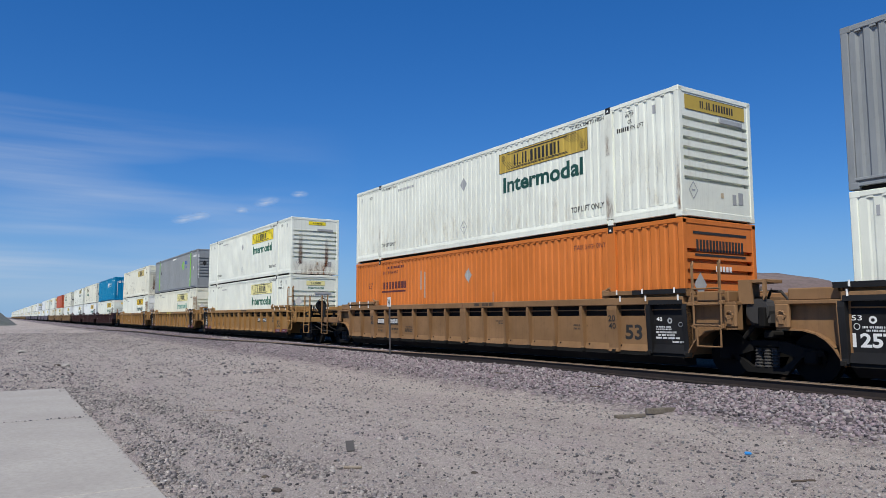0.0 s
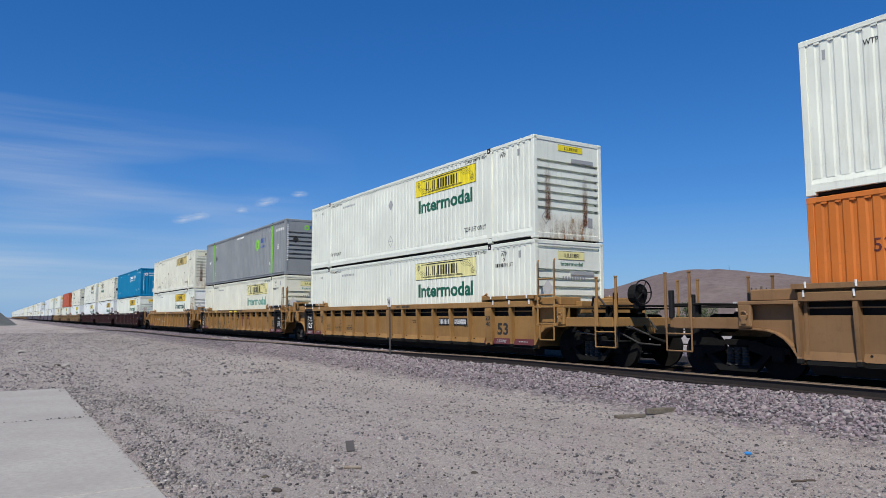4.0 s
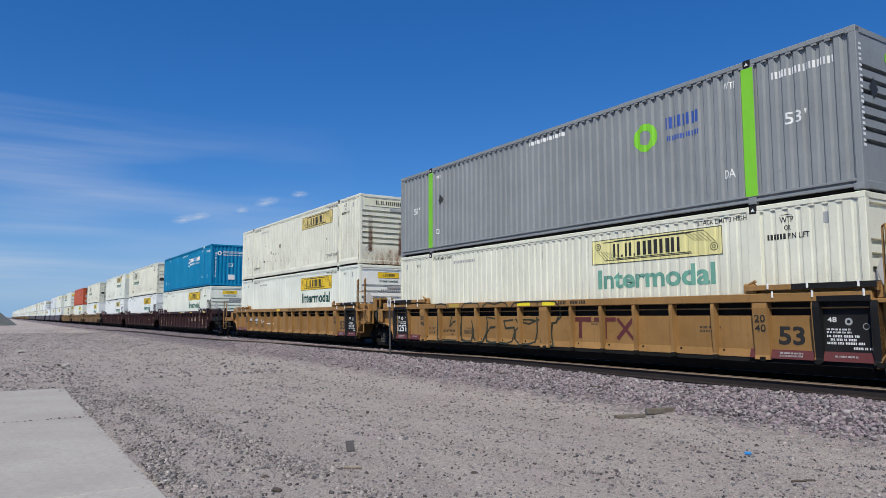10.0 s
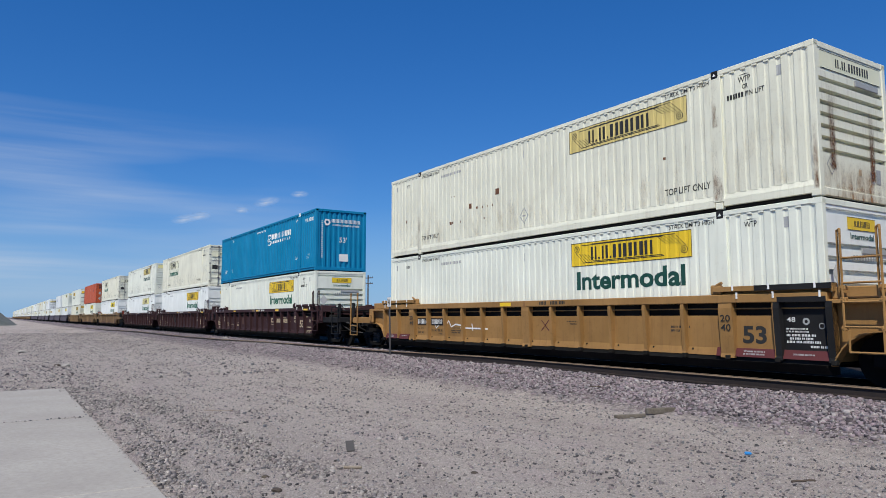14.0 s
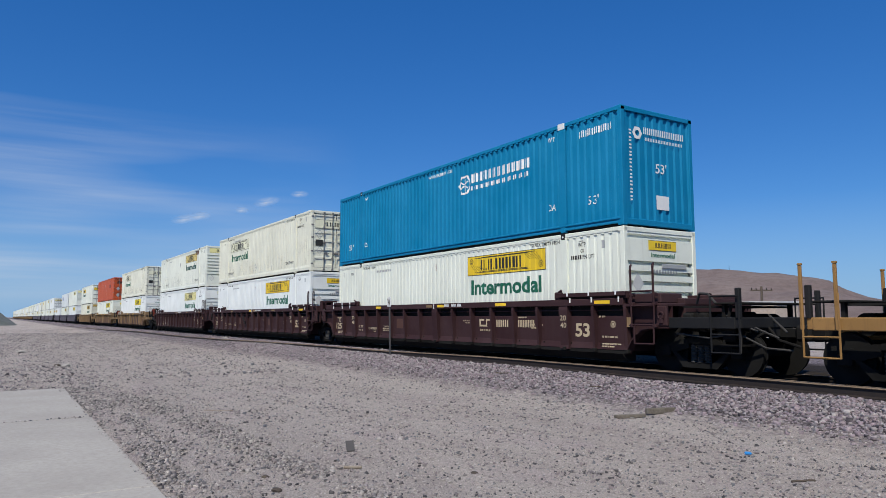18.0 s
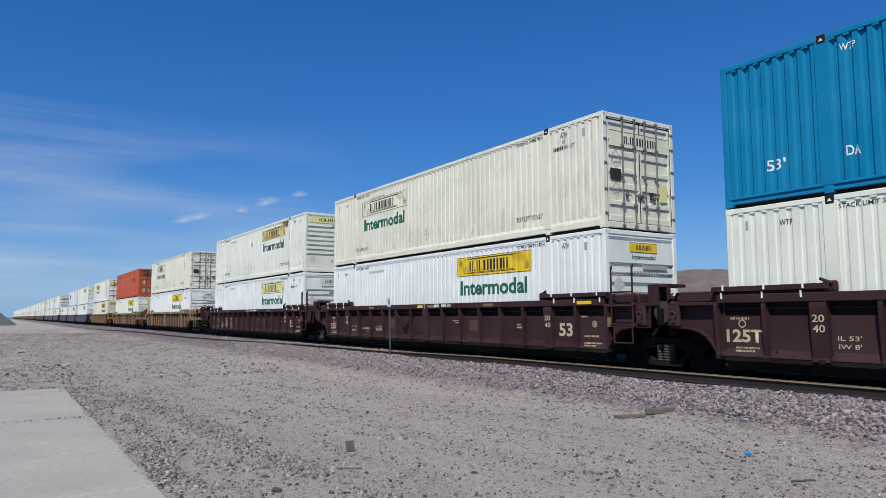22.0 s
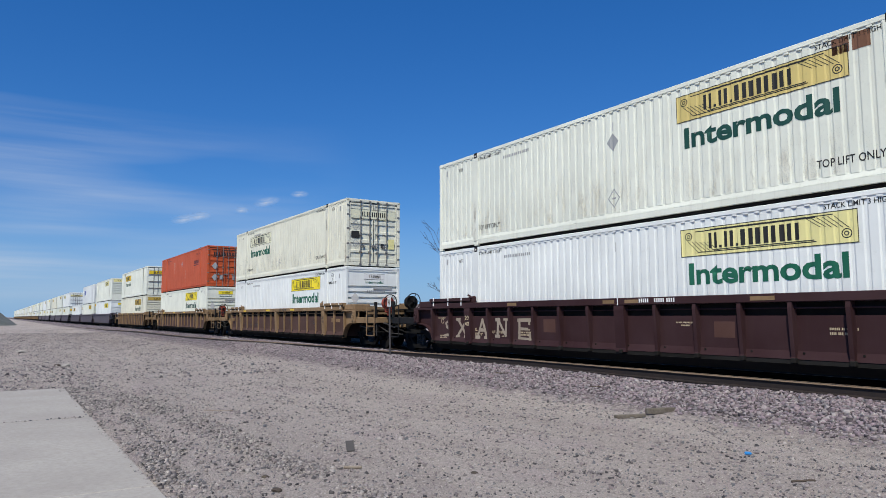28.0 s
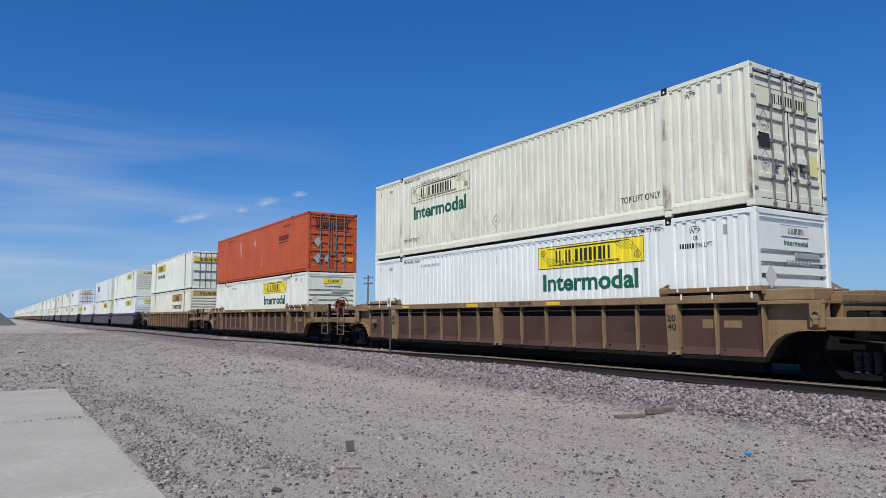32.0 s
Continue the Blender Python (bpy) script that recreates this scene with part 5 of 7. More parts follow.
                for x in (6.4, 7.15, 8.02):
                    part("ledge_stanchion", lambda bm: (tube(bm, (x, ys * 1.572, 1.72), (x, ys * 1.572, 1.83), 0.02, 6), tube(bm, (x + 0.06, ys * 1.535, 1.56), (x + 0.06, ys * 1.535, 1.68), 0.02, 6)), DECAL_W, car, "pale stanchion", at=at, key=("stan", x, ys))
                part("box_latch", lambda bm: (box(bm, 5.86, 6.1, ys * 1.45 - 0.08, ys * 1.45 + 0.05, 1.64, 1.84, 0.03), tube(bm, (5.9, ys * 1.5, 1.78), (6.12, ys * 1.5, 1.88), 0.03, 6), ring(bm, (6.02, ys * 1.53, 1.74), 0.05, (0, 1, 0), 0.02, 8)), posts, car, "hinged container latch", at=at, key=("latch", ys))
    for x in (-7.9, -6.08, -3, 0, 3, 6.08, 7.9) if full else (-6.08, 6.08):
        part("floor_beam", lambda bm: box(bm, -0.15, 0.15, -1.36, 1.36, 0.36, 0.458), UNDER, car, at=pose(x, 0, 0), key="fbeam")
    if full and not spec.get("thin"):
        part("ladder", lambda bm: ladder_mesh(bm, spec.get("ladder", 2.3)), posts, car, "end ladder with tall grab rails", key=("ladder", spec.get("ladder", 2.3)))
        if spec["front"] == "joint":
            part("joint_hood", lambda bm: (plate(bm, [(9.36, -1.32, 1.46), (9.36, -1.32, 1.93), (9.62, -1.32, 1.93), (9.66, -1.32, 1.46)], (0, 0.05, 0)), box(bm, 9.36, 9.42, -1.30, -0.7, 1.46, 1.93, 0.01), box(bm, 9.42, 9.92, -1.28, -0.72, 1.86, 1.93, 0.01), plate(bm, [(9.92, -1.30, 1.93), (9.86, -1.30, 1.93), (9.86, -1.30, 1.52), (9.92, -1.30, 1.60)], (0, 0.06, 0))), posts, car, "raised hood plate over the joint", key="hood")
            part("joint_casting", lambda bm: (tube(bm, (9.72, -0.95, 1.32), (9.72, -1.28, 1.32), 0.24, 16), box(bm, 9.5, 9.95, -1.25, -0.7, 1.05, 1.34, 0.05)), SPRING, car, "dusty rounded joint casting", key="jcast")
        part("air_hose", lambda bm: [tube(bm, a, b, 0.028, 7) for a, b in (((9.5, -0.6, 1.5), (9.65, -0.7, 1.72)), ((9.65, -0.7, 1.72), (9.9, -0.75, 1.70)), ((9.9, -0.75, 1.70), (10.05, -0.7, 1.5)))], SPRING, car, "bent grey air hose", key="hose")
        part("brake_valve", lambda bm: (box(bm, 9.6, 9.85, -1.25, -0.95, 1.0, 1.3, 0.04), tube(bm, (9.58, -1.1, 1.1), (9.3, -1.1, 0.8), 0.05, 8), box(bm, 9.7, 9.9, -1.1, -0.7, 0.8, 0.95, 0.03)), UNDER, car, "brake rigging", key="valve")
    for end in (1, -1):
        kind = spec["front"] if end > 0 else spec["rear"]
        at = pose(0, 0, 0, 0, 0, 0 if end > 0 else 180)
        if kind == "coupler":
            part("draft_sill", lambda bm: (box(bm, 9.3, 11.1, -0.35, 0.35, 0.80, 1.12, 0.02), box(bm, 10.98, 11.12, -1.42, 1.42, 0.98, 1.2, 0.02), box(bm, 9.38, 11.0, -1.44, -1.34, 0.97, 1.2, 0.015), box(bm, 9.38, 11.0, 1.34, 1.44, 0.97, 1.2, 0.015)), posts if spec.get("lightends") else BLACK, car, "end sill with side beams", at=at, key="draft")
            part("crossover_board", lambda bm: (box(bm, 10.45, 11.1, -1.3, 1.3, 1.46, 1.50, 0.01), box(bm, 9.6, 10.5, -1.2, 1.2, 1.40, 1.44), box(bm, 10.55, 10.62, -1.2, -1.1, 1.2, 1.46), box(bm, 10.55, 10.62, 1.1, 1.2, 1.2, 1.46)), UNDER, car, "dark grating walkway", at=at, key="xboard")
            for y in (-1.4, 1.4):
                part("end_post", lambda bm: box(bm, 11.02, 11.12, y - 0.05, y + 0.05, 1.18, 1.78, 0.015), BLACK, car, "short end post", at=at, key=("epost", y))
            part("coupler", lambda bm: (box(bm, 10.9, 11.55, -0.09, 0.09, 0.78, 0.98, 0.02), box(bm, 11.45, 11.78, -0.18, 0.14, 0.72, 1.04, 0.05)), STEEL, car, "knuckle coupler", at=at, key="coupler")
            for y in (-1.50, 1.50):
                part("grab_rail", lambda bm: [tube(bm, (x, y, 0.5), (x, y, 1.62), 0.02, 6) for x in (10.50, 11.14)] + [tube(bm, (10.50, y, z), (11.14, y, z), 0.02, 6) for z in (0.5, 0.86) + (() if spec.get("blackends") else (1.62,))], posts if spec.get("lightends") else BLACK, car, "stirrup step and grab rail", at=at, key=("grab", y, bool(spec.get("blackends"))))
                if spec.get("blackends"):
                    part("tall_post", lambda bm: [(box(bm, x - 0.03, x + 0.03, y * 0.985 - 0.025, y * 0.985 + 0.025, 0.98, 2.13, 0.01), box(bm, x - 0.038, x + 0.038, y * 0.985 - 0.032, y * 0.985 + 0.032, 2.13, 2.17, 0.008)) for x in (10.54, 11.16)], posts, car, "pair of tall end posts", at=at, key=("tpost", y))
            part("brake_hose", lambda bm: [tube(bm, a, b, 0.03, 7) for a, b in (((11.1, -0.5, 1.0), (11.35, -0.55, 0.75)), ((11.35, -0.55, 0.75), (11.7, -0.4, 0.62)), ((10.2, -0.9, 0.9), (10.9, -1.0, 0.7)), ((10.9, -1.0, 0.7), (11.1, -0.6, 0.9)))], STEEL, car, "black brake hoses", at=at, key="bhose")
            if full:
                part("air_reservoir", lambda bm: (tube(bm, (10.35, -0.95, 1.08), (10.35, 0.9, 1.08), 0.2, 14), tube(bm, (10.35, -0.97, 1.08), (10.35, -0.95, 1.08), 0.12, 12)), UNDER, car, "black air tank", at=at, key="tank")
                part("brake_valve", lambda bm: (box(bm, 10.62, 10.9, -1.3, -0.95, 0.72, 1.18, 0.04), box(bm, 10.0, 10.2, -1.25, -0.8, 0.9, 1.3, 0.04), box(bm, 9.6, 9.95, -1.15, 0.9, 0.95, 1.32, 0.03), tube(bm, (10.7, -1.2, 1.2), (10.75, -1.15, 1.5), 0.035, 7)), UNDER, car, "brake rigging", at=at, key="valve2")
                marked(part("brake_pipe", lambda bm: [tube(bm, a, b, 0.022, 6) for a, b in (((9.5, -1.3, 0.86), (10.3, -1.32, 0.78)), ((10.3, -1.32, 0.78), (10.9, -1.2, 0.88)), ((10.9, -1.2, 0.88), (11.3, -0.9, 0.6)), ((11.3, -0.9, 0.6), (11.6, -0.5, 0.55)), ((10.5, -1.1, 1.3), (10.9, -1.25, 1.1)), ((10.9, -1.25, 1.1), (11.2, -1.0, 0.92)), ((11.05, -1.35, 1.2), (11.05, -1.35, 0.5)), ((11.2, -1.1, 1.0), (11.5, -0.8, 0.8)), ((11.0, -0.3, 1.25), (11.5, -0.5, 0.9)))], SPRING, car, "bent brake pipes and hoses", at=at, key="bpipe"))
                part("cross_step", lambda bm: (box(bm, 10.6, 11.05, -1.35, -0.5, 0.62, 0.66, 0.006), box(bm, 10.62, 10.66, -1.3, -1.26, 0.64, 1.0), box(bm, 11.0, 11.04, -1.3, -1.26, 0.64, 1.0)), UNDER, car, "low grated step", at=at, key="cstep")
            truck(car, end * 9.83, turning)
        elif end < 0:
            truck(car, end * 9.95, turning)
            part("articulated_joint", lambda bm: (box(bm, -10.0, -9.5, -0.4, 0.4, 0.82, 1.2, 0.04), box(bm, -9.86, -9.72, -1.35, 1.35, 1.02, 1.4, 0.02)), STEEL, car, "joint over the shared truck", key="joint")
    for x, y, mat in spec.get("handbrake", ()):
        part("brake_wheel", brake_wheel, mat, car, "spoked hand brake wheel", at=pose(x, y, 1.78), key="bwheel")
        part("brake_housing", lambda bm: (tube(bm, (-0.24, -0.03, 0.02), (-0.04, -0.03, 0.02), 0.23, 16), tube(bm, (-0.3, -0.03, -0.02), (-0.24, -0.03, -0.02), 0.16, 14), box(bm, -0.2, -0.04, -0.16, 0.16, -0.36, 0.1, 0.05), box(bm, -0.16, -0.08, -0.06, 0.06, -0.46, -0.3, 0.02)), RED if mat is BLACK and x > 11 and spec.get("redgear") else STEEL, car, "hand brake gear box", at=pose(x, y, 1.72), key=("bhous"))
    spec["marks"](car, spec)
    return car


def flat_mark(name, draw, mat, car, y=-CAR_W + 0.146, label="", key=None):
    def build(bm):
        draw(bm)
        for v in bm.verts:
            v.co.y += y
            if abs(y + CAR_W - 0.146) < 1e-6 and v.co.z < 0.6:
                v.co.y -= (0.6 - v.co.z) * 0.345
    return marked(part(name, build, mat, car, label, key=key))


def common_marks(car, spec, ink):
    for x in (-6.18, 6.18):
        flat_mark("small_lettering", words_at("20", x - 0.11, 1.12, 0.22, 0.13, 0.01), ink, car, -CAR_W + 0.004, key=("20", x))
        flat_mark("small_lettering", words_at("40", x - 0.11, 0.94, 0.22, 0.13, 0.01), ink, car, -CAR_W + 0.016, key=("40", x))
    flat_mark("small_lettering", words_at("IL 53'", -5.93, 0.80, 0.40, 0.085, 0.01), ink, car, key="il")
    flat_mark("small_lettering", words_at("IW 8'", -5.92, 0.66, 0.38, 0.085, 0.01), ink, car, key="iw")
    flat_mark("small_lettering", words_at("LD LMT", -5.05, 0.74, 0.36, 0.075, 0.01), ink, car, key="ldlmt")
    flat_mark("stencil_mark", lambda bm: (script(bm, -4.66, 0.74, 0.28, 0.075, 1), script(bm, -4.6, 0.65, 0.2, 0.035, 2)), ink, car, key="ldn")
    flat_mark("small_lettering", words_at("CONTAINER", -3.78, 0.84, 0.45, 0.05, 0.005), ink, car, key="cont")
    flat_mark("stencil_mark", lambda bm: (script(bm, -3.86, 0.765, 0.55, 0.045, 4), script(bm, -3.84, 0.70, 0.5, 0.045, 5), script(bm, 4.75, 0.98, 0.5, 0.045, 6), script(bm, 4.75, 0.90, 0.4, 0.045, 7), script(bm, 1.5, 1.08, 0.45, 0.03, 8), script(bm, 1.62, 1.02, 0.25, 0.03, 9)), ink, car, key="stb")
    marked(part("number_mark", lambda bm: (script(bm, 0.62, 0, 0.34, 0.085, 11), script(bm, 1.05, 0, 0.62, 0.085, 12), bm.transform(Matrix.Translation((0, -CAR_W - 0.003, 1.53)))), ink if ink is DECAL_K else DECAL_W, car, "plain bars of a car number", key="chordnum"))
    part("chord_seam", lambda bm: box(bm, -0.03, 0.0, -CAR_W - 0.003, -CAR_W + 0.01, 1.485, 1.645), DECAL_W if ink is DECAL_T else body_dark(ink), car, "painted line at the middle of the top rail", key="cseam")
    for x in POSTS[1:-1]:
        part("panel_bolt", lambda bm: tube(bm, (0.16, -CAR_W + 0.15, 0.56), (0.16, -CAR_W + 0.12, 0.56), 0.022, 6), UNDER, car, at=pose(x, 0, 0), key="pbolt")


def body_dark(ink):
    return MAROON if ink is DECAL_K else ink


def lean(bm):
    """Follow the flared foot of the side panels."""
    for v in bm.verts:
        v.co.y -= (0.61 - v.co.z) * 0.345


def ochre_marks(car, spec):
    k = DECAL_K
    common_marks(car, spec, k)
    flat_mark("large_lettering", words_at("53", 6.46, 0.70, 0.50, 0.34, 0.03), k, car, label="black painted number", key="b53")
    sides = [1] * (spec["front"] == "joint") + [-1] * (spec["rear"] == "joint")
    for x0, x1 in [((7.26, 8.19) if q > 0 else (-8.19, -7.26)) for q in sides]:
        # painted panel; its top part also stands in for shade below the top rail
        part("black_panel", lambda bm: (box(bm, x0, x1, -CAR_W + 0.135, -CAR_W + 0.147, 0.62, 1.475), plate(bm, [(x0, -CAR_W + 0.075, 0.44), (x0, -CAR_W + 0.135, 0.62), (x0, -CAR_W + 0.147, 0.62), (x0, -CAR_W + 0.098, 0.44)], (x1 - x0, 0, 0))), BLACK, car, "black stencil panel", key=("bp", x0))
        for xp, wp in ((x0 - 0.01, 0.06), (x1 + 0.03, 0.06)):
            part("black_post", lambda bm: plate(bm, [(xp - wp, -CAR_W + 0.01, 1.482), (xp - wp, -CAR_W - 0.004, 1.38), (xp - wp, -CAR_W + 0.050, 0.5), (xp - wp, -CAR_W + 0.026, 0.42), (xp - wp, -CAR_W + 0.17, 0.42), (xp - wp, -CAR_W + 0.17, 1.482)], (2 * wp, 0, 0)), BLACK, car, "black painted side post", key=("bpost", xp))
        part("black_chord_paint", lambda bm: (box(bm, x0 + 0.02, x1 - 0.01, -CAR_W - 0.003, -CAR_W + 0.004, 1.477, 1.575)), BLACK, car, "black strip on the lower half of the top rail", key=("bchord", x0))
    if 1 in sides:
        flat_mark("stencil_mark", lambda bm: (script(bm, 7.36, 0.98, 0.42, 0.03, 1), script(bm, 7.36, 0.93, 0.42, 0.03, 2), script(bm, 7.36, 0.86, 0.55, 0.04, 3), script(bm, 7.42, 0.80, 0.45, 0.04, 4), script(bm, 7.36, 0.74, 0.62, 0.04, 5), script(bm, 7.8, 0.66, 0.3, 0.04, 6)), DECAL_W, car, -CAR_W + 0.131, key="wst")
        flat_mark("small_lettering", words_at("48", 7.38, 1.12, 0.16, 0.09, 0.01), DECAL_W, car, -CAR_W + 0.131, key="w48")
        flat_mark("round_stencil", lambda bm: (disc(bm, 7.74, 1.13, 0.065, 0.03, 14), disc(bm, 8.02, 1.05, 0.055, 0.043, 14)), DECAL_S, car, -CAR_W + 0.131, key="wrs")
    if -1 in sides:
        flat_mark("large_lettering", words_at("125T", -8.10, 0.70, 0.72, 0.24, 0.03), DECAL_W, car, -CAR_W + 0.131, "white painted lettering", key="w125")
        flat_mark("small_lettering", words_at("53", -8.10, 1.15, 0.17, 0.09, 0.01), DECAL_W, car, -CAR_W + 0.131, key="w53s")
        flat_mark("small_lettering", words_at("48", -7.56, 1.15, 0.17, 0.09, 0.01), DECAL_W, car, -CAR_W + 0.131, key="w48s")
        flat_mark("stencil_mark", lambda bm: (script(bm, -7.93, 1.02, 0.52, 0.035, 7), script(bm, -7.87, 0.965, 0.42, 0.035, 8), disc(bm, -7.76, 1.16, 0.065, 0.03, 14), disc(bm, -8.02, 1.05, 0.055, 0.043, 14)), DECAL_W, car, -CAR_W + 0.131, key="wst2")
    if spec.get("maroon"):
        for x0, x1 in ((5.9, 7.24), (7.3, 8.16), (-8.16, -7.3), (-7.24, -6.5)):
            part("maroon_band", lambda bm: plate(bm, [(x0, -CAR_W + 0.066, 0.448), (x0, -CAR_W + 0.122, 0.61), (x0, -CAR_W + 0.15, 0.61), (x0, -CAR_W + 0.15, 0.448)], (x1 - x0, 0, 0)), MAROON, car, "maroon reflector band", key=("mb", x0))
        flat_mark("stencil_mark", lambda bm: (script(bm, 6.5, 0.54, 0.45, 0.03, 1), script(bm, 6.5, 0.49, 0.45, 0.03, 2), script(bm, 7.5, 0.52, 0.4, 0.03, 3), script(bm, -7.95, 0.54, 0.4, 0.03, 4), script(bm, -7.95, 0.49, 0.4, 0.03, 5), script(bm, -7.0, 0.54, 0.35, 0.03, 6), lean(bm)), DECAL_S, car, -CAR_W + 0.116, key="mst")
    for x, w, mat in spec.get("strips", ()):
        part("chord_sticker", lambda bm: box(bm, x, x + w, -CAR_W - 0.004, -CAR_W + 0.01, 1.51, 1.61), mat, car, "yellow reflector strip", key=("cs", x, w))
    if spec.get("number"):
        x = spec["number"]
        part("number_board", lambda bm: box(bm, x, x + 0.76, -CAR_W + 0.135, -CAR_W + 0.16, 0.95, 1.17), BLACK, car, "black car number board", key=("nb", x))
        part("number_board", lambda bm: box(bm, x + 0.88, x + 1.64, -CAR_W + 0.135, -CAR_W + 0.16, 0.95, 1.17), BLACK, car, "black car number board", key=("nb2", x))
        flat_mark("number_mark", lambda bm: (bars(bm, x + 0.06, 0.985, 0.66, 0.15, 8, 0.5), bars(bm, x + 0.94, 0.985, 0.66, 0.15, 12, 0.5)), DECAL_W, car, -CAR_W + 0.132, "plain bars of a car number", key=("nbb", x))
    if spec.get("cross"):
        x = spec["cross"]
        flat_mark("painted_cross", lambda bm: (quad(bm, ((x, 0.85), (x + 0.04, 0.85), (x + 0.34, 1.13), (x + 0.3, 1.13))), quad(bm, ((x + 0.3, 0.85), (x + 0.34, 0.85), (x + 0.04, 1.13), (x, 1.13)))), MAROON, car, label="painted cross mark", key=("crs", x))
    spec.get("extra", lambda c: None)(car)


def layer(bm, y, pts):
    bm.faces.new([bm.verts.new((a, y, b)) for a, b in pts])


DECAL_SP = paint("sprayed_dark_green", (0.022, 0.028, 0.018), 0.6, (0.07, 0.055, 0.03), 0.5, 0.3)


def wavy(bm, strokes, w=0.045):
    """Sprayed strokes: chains of short flat pieces, each laid over the last."""
    lay = 0.0
    rr = random.Random(len(strokes))
    for s in strokes:
        for (xa, za), (xb, zb) in zip(s, s[1:]):
            d = Vector((xb - xa, zb - za))
            if d.length < 1e-6:
                continue
            nrm = Vector((-d.y, d.x)).normalized() * w * rr.uniform(0.38, 0.6)
            d = d.normalized() * w * 0.3
            lay -= 0.0003
            layer(bm, lay, ((xa - d.x - nrm.x, za - d.y - nrm.y), (xb + d.x - nrm.x, zb + d.y - nrm.y), (xb + d.x + nrm.x, zb + d.y + nrm.y), (xa - d.x + nrm.x, za - d.y + nrm.y)))


def spray_tag(car):
    """Bubble outlines of a sprayed tag over the panels and the top rail, and a dull red one beside it."""
    first = [[(-5.42, 1.46), (-5.41, 0.97), (-5.38, 0.5), (-4.81, 0.48), (-4.25, 0.48), (-4.08, 0.67), (-4.07, 0.99), (-4.23, 1.09), (-4.47, 1.06), (-4.68, 0.9), (-4.56, 1.25)],
             [(-4.0, 1.22), (-4.02, 0.83), (-3.98, 0.52), (-3.72, 0.47), (-3.43, 0.48), (-3.36, 0.79), (-3.45, 1.09)],
             [(-3.41, 0.94), (-3.34, 0.59), (-3.11, 0.47), (-2.84, 0.48), (-2.67, 0.76), (-2.64, 1.05), (-2.69, 1.22)]]
    middle = [[(-2.63, 1.2), (-2.25, 1.16), (-2.17, 0.93), (-2.52, 0.9), (-2.69, 0.71), (-2.65, 0.51), (-2.41, 0.47), (-2.09, 0.49), (-1.72, 0.46), (-1.45, 0.53), (-1.37, 0.79), (-1.38, 0.92), (-1.77, 0.89), (-1.85, 1.1), (-1.43, 1.13)]]
    last = [[(-1.31, 1.15), (-1.12, 0.97), (-1.34, 0.83), (-1.35, 0.6), (-1.14, 0.48), (-0.75, 0.47), (-0.46, 0.55), (-0.39, 0.81), (-0.4, 1.2)],
            [(-1.08, 1.13), (-0.72, 1.14), (-0.46, 1.11), (-0.73, 1.02), (-1.06, 1.08)], [(-0.35, 1.13), (-0.1, 1.15), (-0.13, 0.86), (-0.25, 0.55)],
            [(0.2, 1.05), (0.37, 1.07), (0.44, 1.2)], [(0.21, 1.03), (0.18, 0.78), (0.29, 0.47)], [(-0.13, 0.47), (0.29, 0.47)], [(0.53, 1.46), (0.54, 1.2), (0.44, 1.15)]]
    rail = [[(-5.32, 1.5), (-5.28, 1.62), (-4.94, 1.63), (-4.69, 1.6), (-4.64, 1.5)], [(-3.79, 1.5), (-3.64, 1.62), (-3.24, 1.63), (-2.92, 1.61), (-2.84, 1.5)],
            [(-2.69, 1.52), (-2.45, 1.63), (-2.1, 1.58), (-1.78, 1.63), (-1.57, 1.6), (-1.49, 1.5)], [(-1.31, 1.5), (-1.19, 1.6), (-0.74, 1.62), (-0.19, 1.62), (-0.2, 1.5)], [(-0.19, 1.62), (0.24, 1.62), (0.52, 1.6), (0.62, 1.5)]]
    for strokes in (first, middle, last):
        flat_mark("sprayed_tag", lambda bm: wavy(bm, strokes, 0.055), DECAL_SP, car, label="dark green-black sprayed bubble outlines")
    flat_mark("sprayed_tag", lambda bm: wavy(bm, rail, 0.04), DECAL_SP, car, -CAR_W - 0.003, "dark sprayed outlines on the top rail")
    flat_mark("sprayed_writing", lambda bm: wavy(bm, [[(0.9, 1.15), (1.6, 1.15)], [(1.25, 1.15), (1.25, 0.72)], [(1.75, 1.15), (2.4, 1.15)], [(2.1, 1.15), (2.1, 0.72)], [(2.5, 1.15), (2.95, 0.72)], [(2.95, 1.15), (2.5, 0.72)]], 0.10), MAROON, car, label="dull red sprayed letters")


def chalk_tag(car):
    s = [[(-4.9, 1.12), (-4.75, 0.85), (-4.6, 0.95), (-4.5, 1.05)], [(-4.2, 0.9), (-4.0, 1.1), (-3.85, 0.9), (-3.6, 0.98), (-3.3, 0.95)], [(-3.3, 0.87), (-1.9, 0.86)], [(-2.7, 1.0), (-2.65, 0.8)]]
    flat_mark("chalk_scribble", lambda bm: wavy(bm, s, 0.04), DECAL_W, car, -CAR_W + 0.144, "white chalk scribble")


RUSTTAN = paint("faded_tan_patch", (0.082, 0.037, 0.028), 0.7, (0.08, 0.04, 0.028), 0.5, 0.4)


